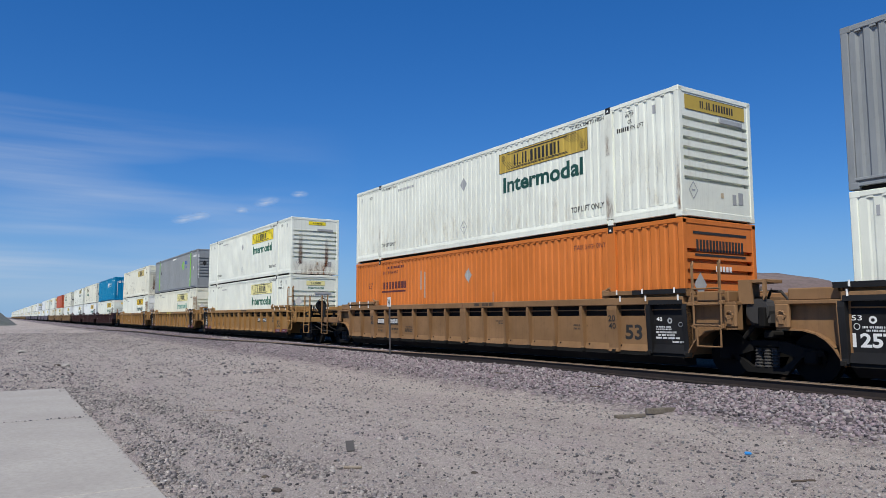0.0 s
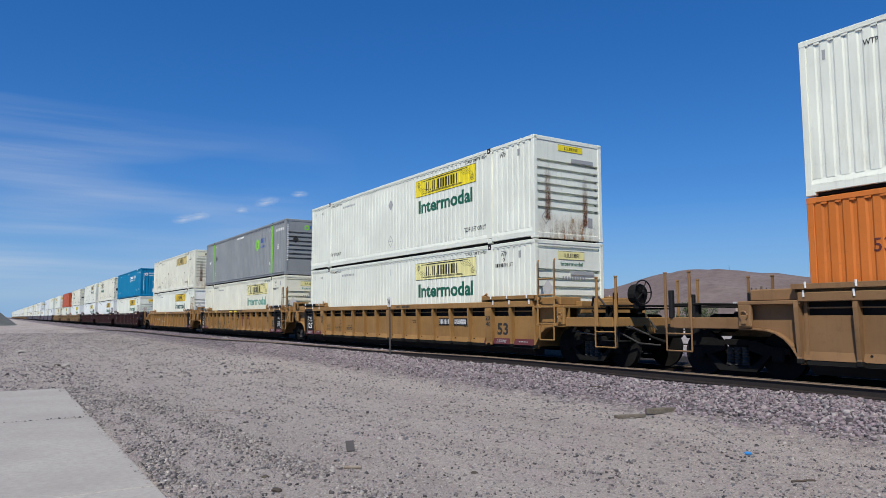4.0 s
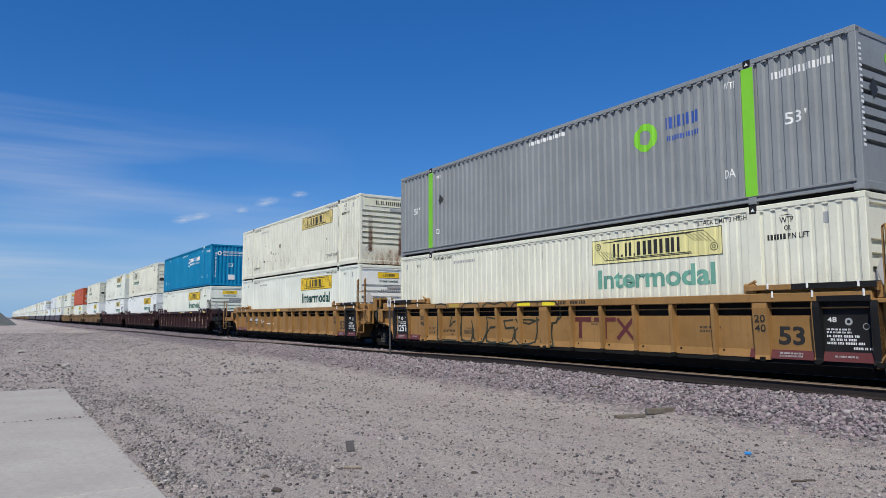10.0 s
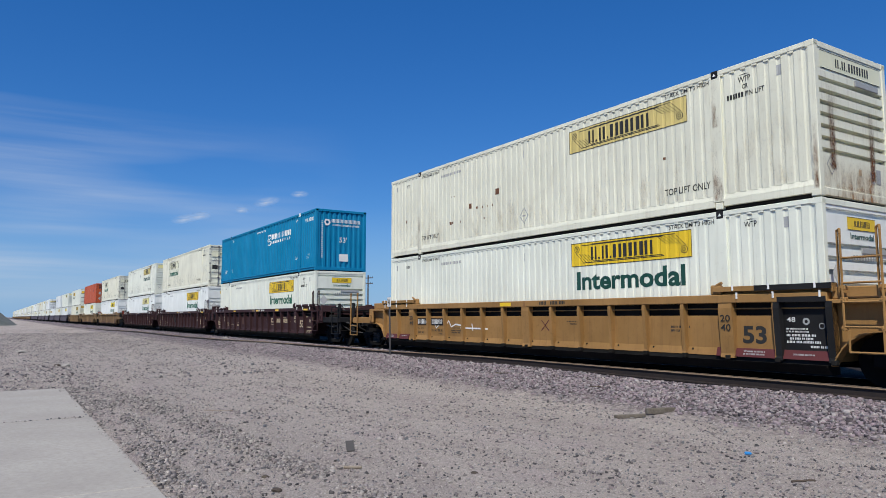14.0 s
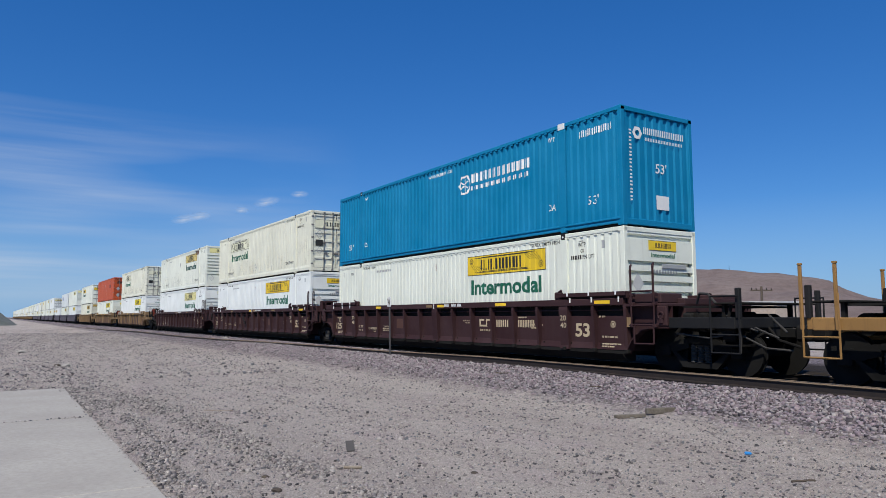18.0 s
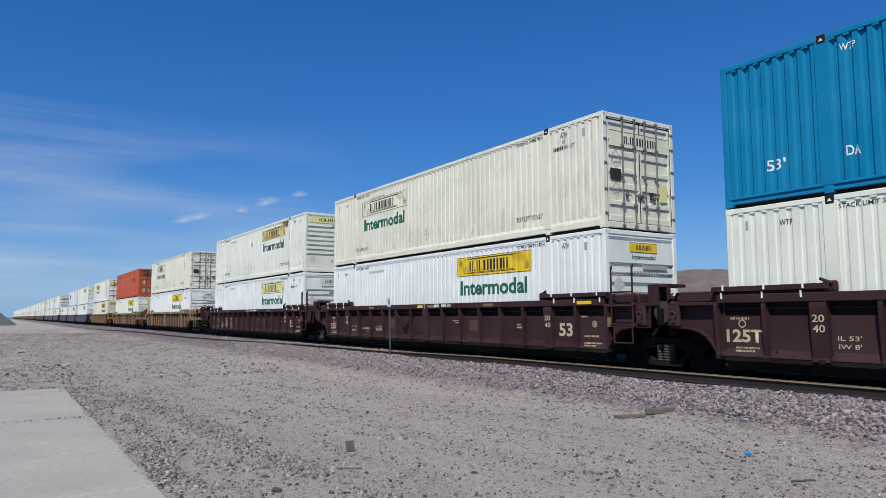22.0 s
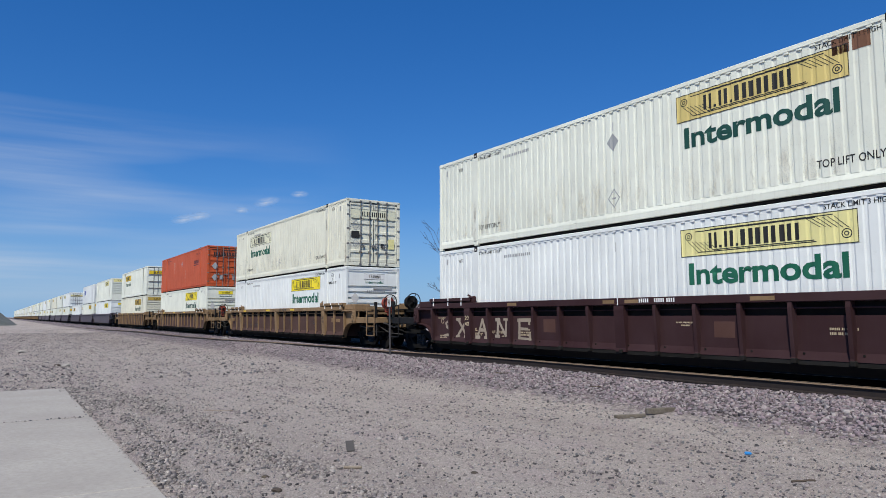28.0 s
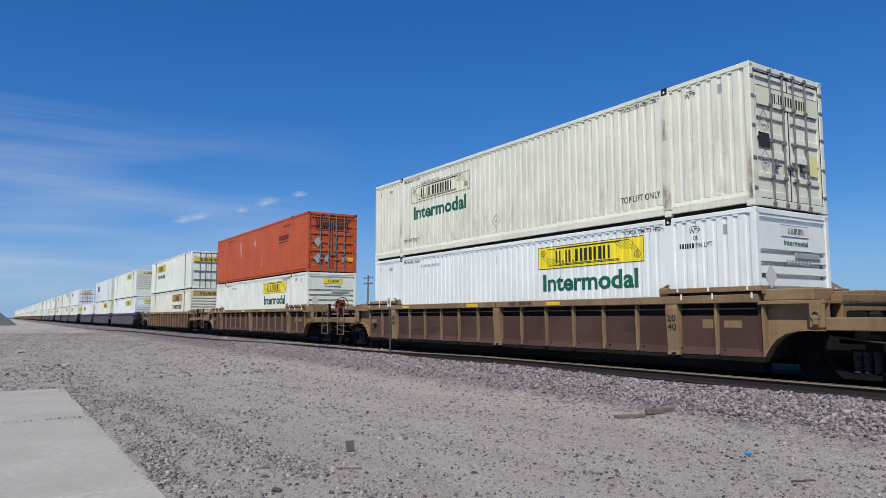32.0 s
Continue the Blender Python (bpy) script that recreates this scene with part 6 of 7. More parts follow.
def brown_marks(car, spec):
    t = DECAL_T
    common_marks(car, spec, t)
    flat_mark("large_lettering", words_at("53", 6.48, 0.72, 0.50, 0.34, 0.03), t, car, label="tan painted number", key="t53")
    if spec.get("extra") is not ring_tag:
        flat_mark("small_lettering", words_at("125T", -8.1, 0.72, 0.78, 0.25, 0.03), t, car, key="t125")
    flat_mark("round_stencil", lambda bm: (disc(bm, 7.75, 1.04, 0.08, 0.06, 14), disc(bm, 7.75, 1.04, 0.035, 0, 8), disc(bm, -7.75, 1.08, 0.08, 0.06, 14)), t, car, key="tfr")
    flat_mark("stencil_mark", lambda bm: (script(bm, 7.3, 1.2, 0.2, 0.04, 1), script(bm, 7.4, 0.72, 0.5, 0.045, 2), script(bm, 7.4, 0.56, 0.6, 0.035, 3), script(bm, 7.4, 0.50, 0.4, 0.035, 4), script(bm, -7.9, 0.60, 0.5, 0.035, 5), script(bm, -7.9, 0.54, 0.4, 0.035, 6), script(bm, -8.0, 1.16, 0.4, 0.04, 7)), t, car, key="tst")
    if not spec.get("number"):
        flat_mark("faded_patch", lambda bm: rect(bm, 2.43, 2.9, 0.8, 1.12), RUSTTAN, car, label="faded tan repaint patch", key="tpatch2")
    flat_mark("faded_patch", lambda bm: rect(bm, -2.79, -2.32, 0.81, 1.15), RUSTTAN, car, label="faded tan repaint patch", key="tpatch")
    if spec.get("number"):
        flat_mark("number_mark", lambda bm: (bars(bm, 3.2, 0.93, 0.6, 0.2, 6, 0.45), bars(bm, 4.2, 0.93, 0.72, 0.2, 10, 0.4), script(bm, 4.2, 1.18, 0.4, 0.04, 3)), t, car, label="plain bars of a car number", key="tnum")
        flat_mark("line_emblem", lambda bm: (rect(bm, 2.36, 2.43, 0.93, 1.15), rect(bm, 2.43, 2.6, 1.1, 1.15), rect(bm, 2.43, 2.74, 0.93, 0.98), rect(bm, 2.69, 2.74, 0.98, 1.15), rect(bm, 2.74, 2.94, 1.1, 1.15), rect(bm, 2.89, 2.94, 0.9, 1.1), script(bm, 2.4, 0.8, 0.5, 0.05, 2)), DECAL_T, car, label="pale line emblem", key="temb")
    for (x, w), new_strip in zip(((-4.15, 0.4), (-0.48, 0.36), (0.2, 0.4), (3.35, 0.5), (7.3, 0.5)), spec["stickers"]):
        part("chord_sticker", lambda bm: box(bm, x, x + w, -CAR_W - 0.004, -CAR_W + 0.01, 1.52, 1.60), REFLECT_Y if new_strip == "b" else OLDOCHRE, car, "yellow reflector strip", key=("cs", x, w))
    part("side_reflector", lambda bm: box(bm, 8.27, 8.42, -CAR_W + 0.03, -CAR_W + 0.07, 0.98, 1.2), OLDOCHRE, car, "small tan plate", key="srefl")
    spec.get("extra", lambda c: None)(car)


def ring_tag(car):
    """Cream serif letters, one to a panel, brushed on roughly."""
    e = [[(-3.80, 0.62), (-3.80, 1.14)], [(-3.86, 1.12), (-3.34, 1.13)], [(-3.36, 1.14), (-3.38, 1.02)], [(-3.78, 0.89), (-3.45, 0.88)], [(-3.84, 0.63), (-3.32, 0.61)], [(-3.33, 0.6), (-3.36, 0.74)]]
    n = [[(-4.80, 0.66), (-4.78, 1.14)], [(-4.88, 1.13), (-4.7, 1.14)], [(-4.76, 1.12), (-4.42, 0.68)], [(-4.42, 0.68), (-4.40, 1.13)], [(-4.5, 1.14), (-4.3, 1.14)], [(-4.9, 0.66), (-4.72, 0.66)]]
    a = [[(-5.78, 0.62), (-5.55, 1.14)], [(-5.55, 1.14), (-5.33, 0.62)], [(-5.70, 0.82), (-5.40, 0.82)], [(-5.88, 0.61), (-5.68, 0.61)], [(-5.43, 0.61), (-5.24, 0.61)]]
    y = [[(-6.84, 1.13), (-6.38, 0.63)], [(-6.36, 1.13), (-6.86, 0.63)], [(-6.94, 1.13), (-6.74, 1.14)], [(-6.46, 1.14), (-6.28, 1.13)], [(-6.94, 0.61), (-6.76, 0.62)], [(-6.48, 0.61), (-6.28, 0.62)]]
    hook = [[(-7.3, 1.12), (-7.55, 1.02), (-7.5, 0.9), (-7.28, 0.82), (-7.34, 0.66), (-7.62, 0.62)]]
    for strokes in (e, n, a, y, hook):
        flat_mark("sprayed_writing", lambda bm: wavy(bm, strokes, 0.085), DECAL_CR, car, label="rough cream sprayed letter")


DECAL_CR = paint("cream_spray", (0.32, 0.265, 0.205), 0.7, (0.12, 0.08, 0.06), 0.6, 0.5)


def check_tag(car):
    """A black hose slung between two posts."""
    def loop(bm):
        pts = [(-1.46 + 0.5 * q, -CAR_W + 0.10 - 0.03 * (1 - q * q), 0.86 + 0.40 * abs(q) ** 1.35) for q in (-1, -0.8, -0.6, -0.4, -0.2, 0, 0.2, 0.4, 0.6, 0.8, 1)]
        for a, b in zip(pts, pts[1:]):
            tube(bm, a, b, 0.03, 7)
        tube(bm, (-1.56, -CAR_W + 0.06, 0.87), (-1.36, -CAR_W + 0.06, 0.87), 0.045, 8)
    part("slung_hose", loop, BLACK, car, "black hose slung between two posts")


def old_marks(car, spec):
    common_marks(car, spec, DECAL_K)
    flat_mark("stencil_plate", lambda bm: (rect(bm, 6.85, 7.1, 0.98, 1.16), rect(bm, 7.35, 7.75, 1.0, 1.14)), OLDOCHRE, car, label="small yellow plates", key="oldpl")
    part("side_reflector", lambda bm: box(bm, -7.9, -7.7, -CAR_W + 0.03, -CAR_W + 0.12, 0.98, 1.14), OLDOCHRE, car, key="oldr")
    for x, w in ((-5.5, 0.5), (-1.5, 0.6), (2.2, 0.5)):
        part("chord_sticker", lambda bm: box(bm, x, x + w, -CAR_W - 0.004, -CAR_W + 0.01, 1.52, 1.60), DECAL_Y, car, "yellow reflector strip", key=("cs", x, w))


def no_marks(car, spec):
    return None


# ---- the train: middle of each unit at the start of the clip ----
def jb(mat=None, yellow=None, green=None, end="louvres", label="", **more):
    d = dict(mat=mat or WHITE, style="soft", yellow=yellow or DECAL_Y, green=green, end=end, marks=hauler_marks, label=label, seed=len(MATS) + int(more.get("seed", 1)))
    d.update({k: v for k, v in more.items() if k != "seed"})
    d["seed"] = more.get("seed", 1)
    return d


TTX = dict(body=OCHRE, posts=OCHRE, lightends=True, blackends=True, ladder=2.62, marks=ochre_marks)
GT = dict(body=BROWN, posts=BROWN, marks=brown_marks)
OLD = dict(body=RUSTBROWN, posts=OLDOCHRE, chord=OLDOCHRE, thin=True, lightends=True, marks=old_marks)
YELLOW_CAR = "weathered ochre steel well car with black end panels"
BROWN_CAR = "dark brown steel well car with tan stencils"
OLD_CAR = "rusty brown well car with faded ochre posts and rails"
UNITS = [
    (9.94 - 8.08, dict(TTX, body=DUSTY, posts=DUSTY, ladder=2.25, front="joint", rear="joint", label=YELLOW_CAR),
     dict(mat=GREY, style="deep", end="louvres", marks=grey_marks, label="dark grey ribbed steel container with lime stripes"),
     jb(WHITE, DECAL_Y, DECAL_G, label="white corrugated container with yellow panel and green lettering", seed=2)),
    (-9.69 - 8.08, dict(TTX, body=DUSTY, posts=DUSTY, ladder=2.25, front="joint", rear="coupler", number=-5.95, label=YELLOW_CAR + ", dusty"),
     jb(WHITE, DECAL_YO, DECAL_GD, label="worn white corrugated container with tarnished yellow panel, rust streaks", seed=3, worn=60, plac2=True, pin=True),
     dict(mat=ORANGE, style="mid", end="louvres", marks=orange_marks, label="orange ribbed container with dark name blocks")),
    (-33.44 - 8.08, dict(TTX, front="coupler", rear="joint", number=3.3, maroon=True, cross=-4.6, handbrake=((11.55, -1.0, BLACK),), label=YELLOW_CAR + ", number board"),
     jb(WHITE, DECAL_YB, DECAL_G, label="white corrugated container with bright yellow panel, rusty end wall", seed=4, rusty_end=True, small_end=True, plac2=True),
     jb(WHITE, DECAL_YP, DECAL_G, end="panel", label="white corrugated container with pale yellow panel and green lettering", seed=5, pin=True)),
    (-53.13 - 8.08, dict(TTX, front="joint", rear="joint", maroon=True, strips=((-4.5, 0.55, DECAL_YO), (-1.05, 0.55, DECAL_YB), (-0.02, 0.5, DECAL_YB)), extra=spray_tag, label=YELLOW_CAR ),
     dict(mat=GREY, style="deep", end="louvres", marks=grey_marks, label="grey ribbed container with two lime green stripes"),
     jb(CREAM, DECAL_YP, DECAL_GF, end="panel", label="aged white container with pale yellow panel, faded green lettering", seed=6, worn=15, pin=True)),
    (-72.74 - 8.08, dict(TTX, front="joint", rear="coupler", maroon=True, number=-5.95, cross=0.5, strips=((-1.1, 0.5, REFLECT_Y),), extra=chalk_tag, label=YELLOW_CAR + ", chalk scribble"),
     jb(CREAM, DECAL_YM, None, endy=DECAL_YW, label="stained cream container with tarnished panel, rust on end wall", seed=7, worn=45, rusty_end=True, patches=((-3.0, 1.2, 0.16), (-1.6, 1.45, 0.18), (-7.0, 1.2, 0.1), (-2.6, 1.16, 0.07), (-2.3, 1.15, 0.06), (-2.05, 1.15, 0.05), (-1.8, 1.14, 0.06), (-4.1, 0.82, 0.1), (-3.95, 0.84, 0.07), (-3.5, 0.83, 0.06), (-2.2, 0.8, 0.05), (-4.0, 1.7, 0.05), (-3.85, 1.7, 0.04), (4.6, 1.3, 0.06)), pin=True),
     jb(WHITE, DECAL_Y, DECAL_GD, end="panel", label="white corrugated container with yellow panel and dark green lettering", seed=8, endmat=CLEAN)),
    (-96.28 - 8.08, dict(GT, front="coupler", rear="joint", number=True, stickers="bfbbb", label=BROWN_CAR + " and yellow strips"),
     dict(mat=BLUE, style="deep", end="ridges", marks=blue_marks, label="blue ribbed container with white emblem and blocks"),
     jb(WHITE, DECAL_Y, DECAL_G, end="panel", label="off-white container with yellow panel, green lettering and red drip", seed=9, pin=True, redmark=True)),
    (-115.75 - 8.08, dict(GT, front="joint", rear="joint", stickers="fbffb", extra=check_tag, label=BROWN_CAR + " and a slung hose"),
     jb(CREAM, DECAL_YW, DECAL_G, end="doors", label="aged white container with barred doors and pale yellow panel", seed=10, worn=20, pin=True, stack="STACKING THREE HIGH"),
     jb(CLEAN, DECAL_Y, DECAL_G, end="panel", label="clean white container with yellow panel and green lettering", seed=11, redmark=True)),
    (-135.40 - 8.08, dict(GT, front="joint", rear="coupler", stickers="fffff", extra=ring_tag, handbrake=((-10.3, -1.0, BLACK),), label=BROWN_CAR + " sprayed with cream letters"),
     jb(WHITE, DECAL_YM, DECAL_GD, endy=DECAL_YP, label="dirty white container with tarnished panel and rust patch", seed=12, worn=45, plac2=True, patches=((5.0, 2.45, 0.3), (5.35, 2.45, 0.3))),
     jb(CLEAN, DECAL_YP, DECAL_G, endy=DECAL_YW, end="panel", label="white container with pale yellow panel and teal lettering", seed=13, pin=True)),
    (-158.96 - 8.08, dict(OLD, front="coupler", rear="coupler", handbrake=((11.5, -1.0, BLACK),), redgear=True, label=OLD_CAR),
     jb(CREAM, DECAL_YW, DECAL_G, end="doors", label="aged white container with barred doors, scuffs and pale panel", seed=14, worn=40, stack="STACKING 3 HIGH ONLY"),
     jb(CLEAN, DECAL_YB, DECAL_G, endy=DECAL_W, end="panel", label="clean white container with bright yellow panel and green lettering", seed=15, pin=True)),
    (-182.24 - 8.08, dict(OLD, front="coupler", rear="coupler", handbrake=((11.5, -1.0, BLACK),), redgear=True, label=OLD_CAR),
     dict(mat=REDORANGE, style="flat", end="doors", marks=orange_marks, label="red-orange smooth container with barred doors"),
     jb(WHITE, DECAL_YB, DECAL_GD, end="panel", label="white container with yellow panel and dark green lettering", seed=16)),
    (-206.0 - 8.08, dict(OLD, front="coupler", rear="coupler", full=False, label="rusty brown well car with ochre posts, far off"),
     jb(WHITE, DECAL_Y, DECAL_GD, end="doors", label="white container with barred doors and yellow panel", seed=17),
     jb(CREAM, DECAL_YO, DECAL_GD, label="grey-white container with tarnished yellow panel", seed=18)),
]


def far_units():
    """The rest of the train, towards the vanishing point."""
    rr = random.Random(21)
    x, out = -231.2 - 8.08, []
    for k in range(30):
        first, last = k % 3 == 0, k % 3 == 2
        car = dict(body=PURPLE if k < 9 else (OLD["body"] if k % 2 else BROWN), posts=PURPLE if k < 9 else OLDOCHRE, full=False, stakes=k >= 9, marks=no_marks,
                   front="coupler" if first else "joint", rear="coupler" if last else "joint",
                   label="dull purple-grey well car with smooth sides" if k < 9 else "weathered brown well car far down the train")
        boxes = []
        for lvl in range(2):
            mat = rr.choice((WHITE, CLEAN, CREAM, WHITE))
            if k == 1 and lvl == 1:
                boxes.append(dict(mat=CLEAN, style="flat", end="louvres", marks=plain_marks, logo=DECAL_B, label="white smooth container with a blue mark"))
            else:
                boxes.append(jb(mat, rr.choice((DECAL_Y, DECAL_YB, DECAL_YP)), None, end=rr.choice(("doors", "louvres", "panel")), label="white corrugated container with a yellow panel, far down the train", seed=30 + k))
        upper = boxes[1] if k != 2 else None
        out.append((x, car, upper, boxes[0]))
        x -= 19.55 if not last else 23.65
    return out


MOVING = []
for i, (x, car, upper, lower) in enumerate(UNITS + far_units()):
    near = i < 10
    at = pose(x, TRACK_Y, 0)
    MOVING.append((well_car(at, car, turning=near), at))
    for spec, lift in ((lower, BOX_Z), (upper, BOX_Z + H + 0.028)):
        if spec:
            at = pose(x, TRACK_Y, lift)
            MOVING.append((freight_box(at, spec, 2 if near else 1), at))

# ---- beside and behind the track ----
post = thing("whistle_post", pose(-20.75, 11.14, -0.06), "leaning steel whistle post with a white lettered plate", "railway sign")
part("pole", lambda bm: box(bm, -0.03, 0.03, -0.02, 0.02, -0.25, 1.95, 0.006), POSTGREY, post, at=pose(0, 0, 0, 0, -2.0, 0))
part("sign_plate", lambda bm: box(bm, -0.16, 0.08, -0.035, -0.025, 1.62, 1.93, 0.004), DECAL_W, post)
part("letter", lambda bm: (merge(bm, lettering("W", 0.2, 0.24, 0.03), Matrix.Translation((-0.14, -0.038, 1.655)))), DECAL_K, post, "black letter")


DRIFT = grainy("grey_driftwood", (0.11, 0.092, 0.072), (0.18, 0.155, 0.125), 6, 45, 0.95, 0.5, 0.006)


def stick(name, x, y, length, angle, r, mat, label, lift=0.03):
    def build(bm):
        rr = random.Random(int(x * 100))
        pts = [(-length / 2 + length * k / 4, rr.uniform(-0.02, 0.02), rr.uniform(0, 0.012)) for k in range(5)]
        for a, b in zip(pts, pts[1:]):
            tube(bm, a, b, r, 6, r * 0.85)
    solid(name, build, mat, label, "wood scrap", m=pose(x, y, ground_height(x, y) + lift, 0, 0, angle))


def plank(name, x, y, l, w, h, angle, mat, label, tilt=0):
    solid(name, lambda bm: box(bm, -l / 2, l / 2, -w / 2, w / 2, 0, h, 0.006), mat, label, "wood scrap", m=pose(x, y, ground_height(x, y) + 0.005, tilt, 0, angle))


plank("broken_plank", -8.02, 8.70, 0.52, 0.09, 0.05, 70, DRIFT, "weathered grey plank lying on the dirt")
plank("broken_plank", -7.97, 9.37, 0.52, 0.09, 0.09, 71, DRIFT, "weathered grey plank lying on the dirt")
plank("scrap_plate", -7.92, 3.72, 0.10, 0.022, 0.15, 78, POSTGREY, "dark flat scrap plate propped on the dirt", -42)
plank("wood_chip", -7.06, 3.34, 0.2, 0.045, 0.025, 55, WOOD, "pale splinter of wood among stones")
stick("dead_twig", -10.36, 10.26, 0.24, 58, 0.012, POLEWOOD, "dark dead twig on the ballast")
stick("dead_twig", -4.0, 6.74, 0.24, 58, 0.012, POLEWOOD, "dark dead twig on the dirt")
stick("dead_twig", -12.4, 3.3, 0.5, 50, 0.008, WOOD, "pale thin dry twig on the dirt")
stick("dead_twig", -13.6, 10.42, 0.36, 57, 0.016, POLEWOOD, "dark dead twig on the ballast")
solid("plastic_scrap", lambda bm: (box(bm, -0.035, 0.035, -0.02, 0.02, -0.012, 0.022, 0.008), box(bm, 0.01, 0.05, -0.02, 0.0, 0.0, 0.012, 0.004)), BLUEPLASTIC, "crumpled bright blue plastic scrap", "litter", m=pose(-5.2, 7.63, ground_height(-5.2, 7.63) + 0.012, 0, 0, 30))
solid("white_block", lambda bm: (box(bm, -0.5, 0.5, -0.06, 0.06, 0, 0.1, 0.02), box(bm, -0.2, 0.25, -0.09, 0.04, 0.02, 0.13, 0.02)), CONCRETE, "pale broken concrete lump by the rail", "rubble", m=pose(-41.5, 11.3, -0.08, 0, 0, 0))


def rubble(x, y, s, label, seed):
    rr = random.Random(seed)

    def build(bm):
        bmesh.ops.create_icosphere(bm, subdivisions=2, radius=s)
        for v in bm.verts:
            v.co *= rr.uniform(0.75, 1.15)
            v.co.z *= 0.45
    solid("clod", build, CONCRETE if "pale" in label else TIE, label, "rubble", m=pose(x, y, ground_height(x, y) + s * 0.2))


rubble(-26.9, 2.05, 0.16, "pale clod of earth with dry roots", 1)
rubble(-27.2, 1.8, 0.12, "dark clod of earth", 2)
rubble(-38, 1.0, 0.2, "pale lump of rock on the dirt", 3)
rubble(-6.65, 2.35, 0.055, "dark lump of rock beside the pad", 4)
rubble(-7.3, 2.45, 0.04, "dark lump of rock beside the pad", 5)
rubble(-5.9, 2.5, 0.035, "dark lump of rock beside the pad", 6)
rubble(-6.2, 4.35, 0.04, "dark lump of rock on the dirt", 7)


def pile(bm):
    n, m = 40, 12
    for ring_k in range(m + 1):
        r = 8.6 * ring_k / m
        for k in range(n):
            a = k * math.tau / n
            h = 7.0 * max(0.0, 1 - ring_k / m)
            p = Vector((r * math.cos(a) * 1.9, r * math.sin(a), 0))
            bm.verts.new((p.x, p.y, h + 0.35 * noise.noise(p * 0.5) * (1 if ring_k < m else 0) - 0.45))
    bm.verts.ensure_lookup_table()
    for ring_k in range(m):
        for k in range(n):
            j = (k + 1) % n
            f = [bm.verts[ring_k * n + k], bm.verts[ring_k * n + j], bm.verts[(ring_k + 1) * n + j], bm.verts[(ring_k + 1) * n + k]]
            bm.faces.new(f)


solid("gravel_pile", pile, PILE, "greenish grey heap of gravel beside the line", "gravel heap", m=pose(-170, -5.0, 0))


def utility_pole(x, y, h, arms, angle=0, name="utility_pole"):
    ob = thing(name, pose(x, y, -0.45, 0, 0, angle), "dark wooden utility pole with cross-arms and insulators", "utility pole", "poles along the line")
    part("shaft", lambda bm: tube(bm, (0, 0, -0.3), (0, 0, h), 0.16, 10, 0.11), POLEWOOD, ob)
    for z in arms:
        part("cross_arm", lambda bm: box(bm, -1.2, 1.2, -0.06, 0.06, h - z - 0.07, h - z + 0.07), POLEWOOD, ob)
        for xx in (-1.1, -0.6, 0.6, 1.1):
            part("insulator", lambda bm: tube(bm, (xx, 0, h - z + 0.07), (xx, 0, h - z + 0.27), 0.05, 8, 0.03), STEEL, ob, key=("ins", h, z, xx))
    return ob


utility_pole(-120.9, 60.0, 9.7, (0.6, 1.7), 20)
for xx, yy, hh in ((-420, 17.5, 9), (-470, 19.5, 10), (-520, 20.5, 9)):
    utility_pole(xx, yy, hh, (0.6, 1.4), 60)


def bare_tree(m, height, seed):
    ob = thing("bare_tree", m, "leafless desert tree with thin forking dark limbs", "tree")
    rr = random.Random(seed)
    limbs = []

    def grow(p, d, ln, r, depth):
        q, segs = p, []
        for _ in range(4):
            d = (d + Vector((rr.gauss(0, 0.09), rr.gauss(0, 0.09), rr.gauss(0.02, 0.05)))).normalized()
            e = q + d * ln / 4
            segs.append((q, e, r, r * 0.86))
            r *= 0.86
            if depth > 0 and rr.random() < 0.55:
                side = Vector((rr.gauss(0, 1), rr.gauss(0, 1), rr.gauss(0.35, 0.4))).normalized()
                grow(e, (d * 0.75 + side * 0.65).normalized(), ln * rr.uniform(0.5, 0.75), r * 0.62, depth - 1)
            q = e
        limbs.append(segs)
        if depth > 0:
            for _ in range(2):
                side = Vector((rr.gauss(0, 1), rr.gauss(0, 1), rr.gauss(0.3, 0.3))).normalized()
                grow(q, (d * 0.85 + side * 0.5).normalized(), ln * rr.uniform(0.5, 0.7), r * 0.75, depth - 1)

    def trunk(bm):
        tube(bm, (0, 0, -0.2), (0.05, 0, height * 0.14), 0.2, 10, 0.16)
    part("trunk", trunk, BARK, ob)
    for k in range(5):
        a = k * math.tau / 5 + 0.3
        limbs.clear()
        grow(Vector((0.05, 0, height * 0.12)), Vector((math.cos(a) * 0.5, math.sin(a) * 0.5, 1)).normalized(), height * rr.uniform(0.4, 0.55), 0.09, 3)
        got = list(limbs)

        def limb(bm):
            for segs in got:
                for p, e, ra, rb in segs:
                    tube(bm, p, e, max(ra, 0.012), 5, max(rb, 0.01))
        part("limb", limb, BARK, ob)


bare_tree(pose(-47.6, 34.0, -0.12), 7.8, 5)
bare_tree(pose(-51.5, 36.0, -0.12), 5.5, 8)

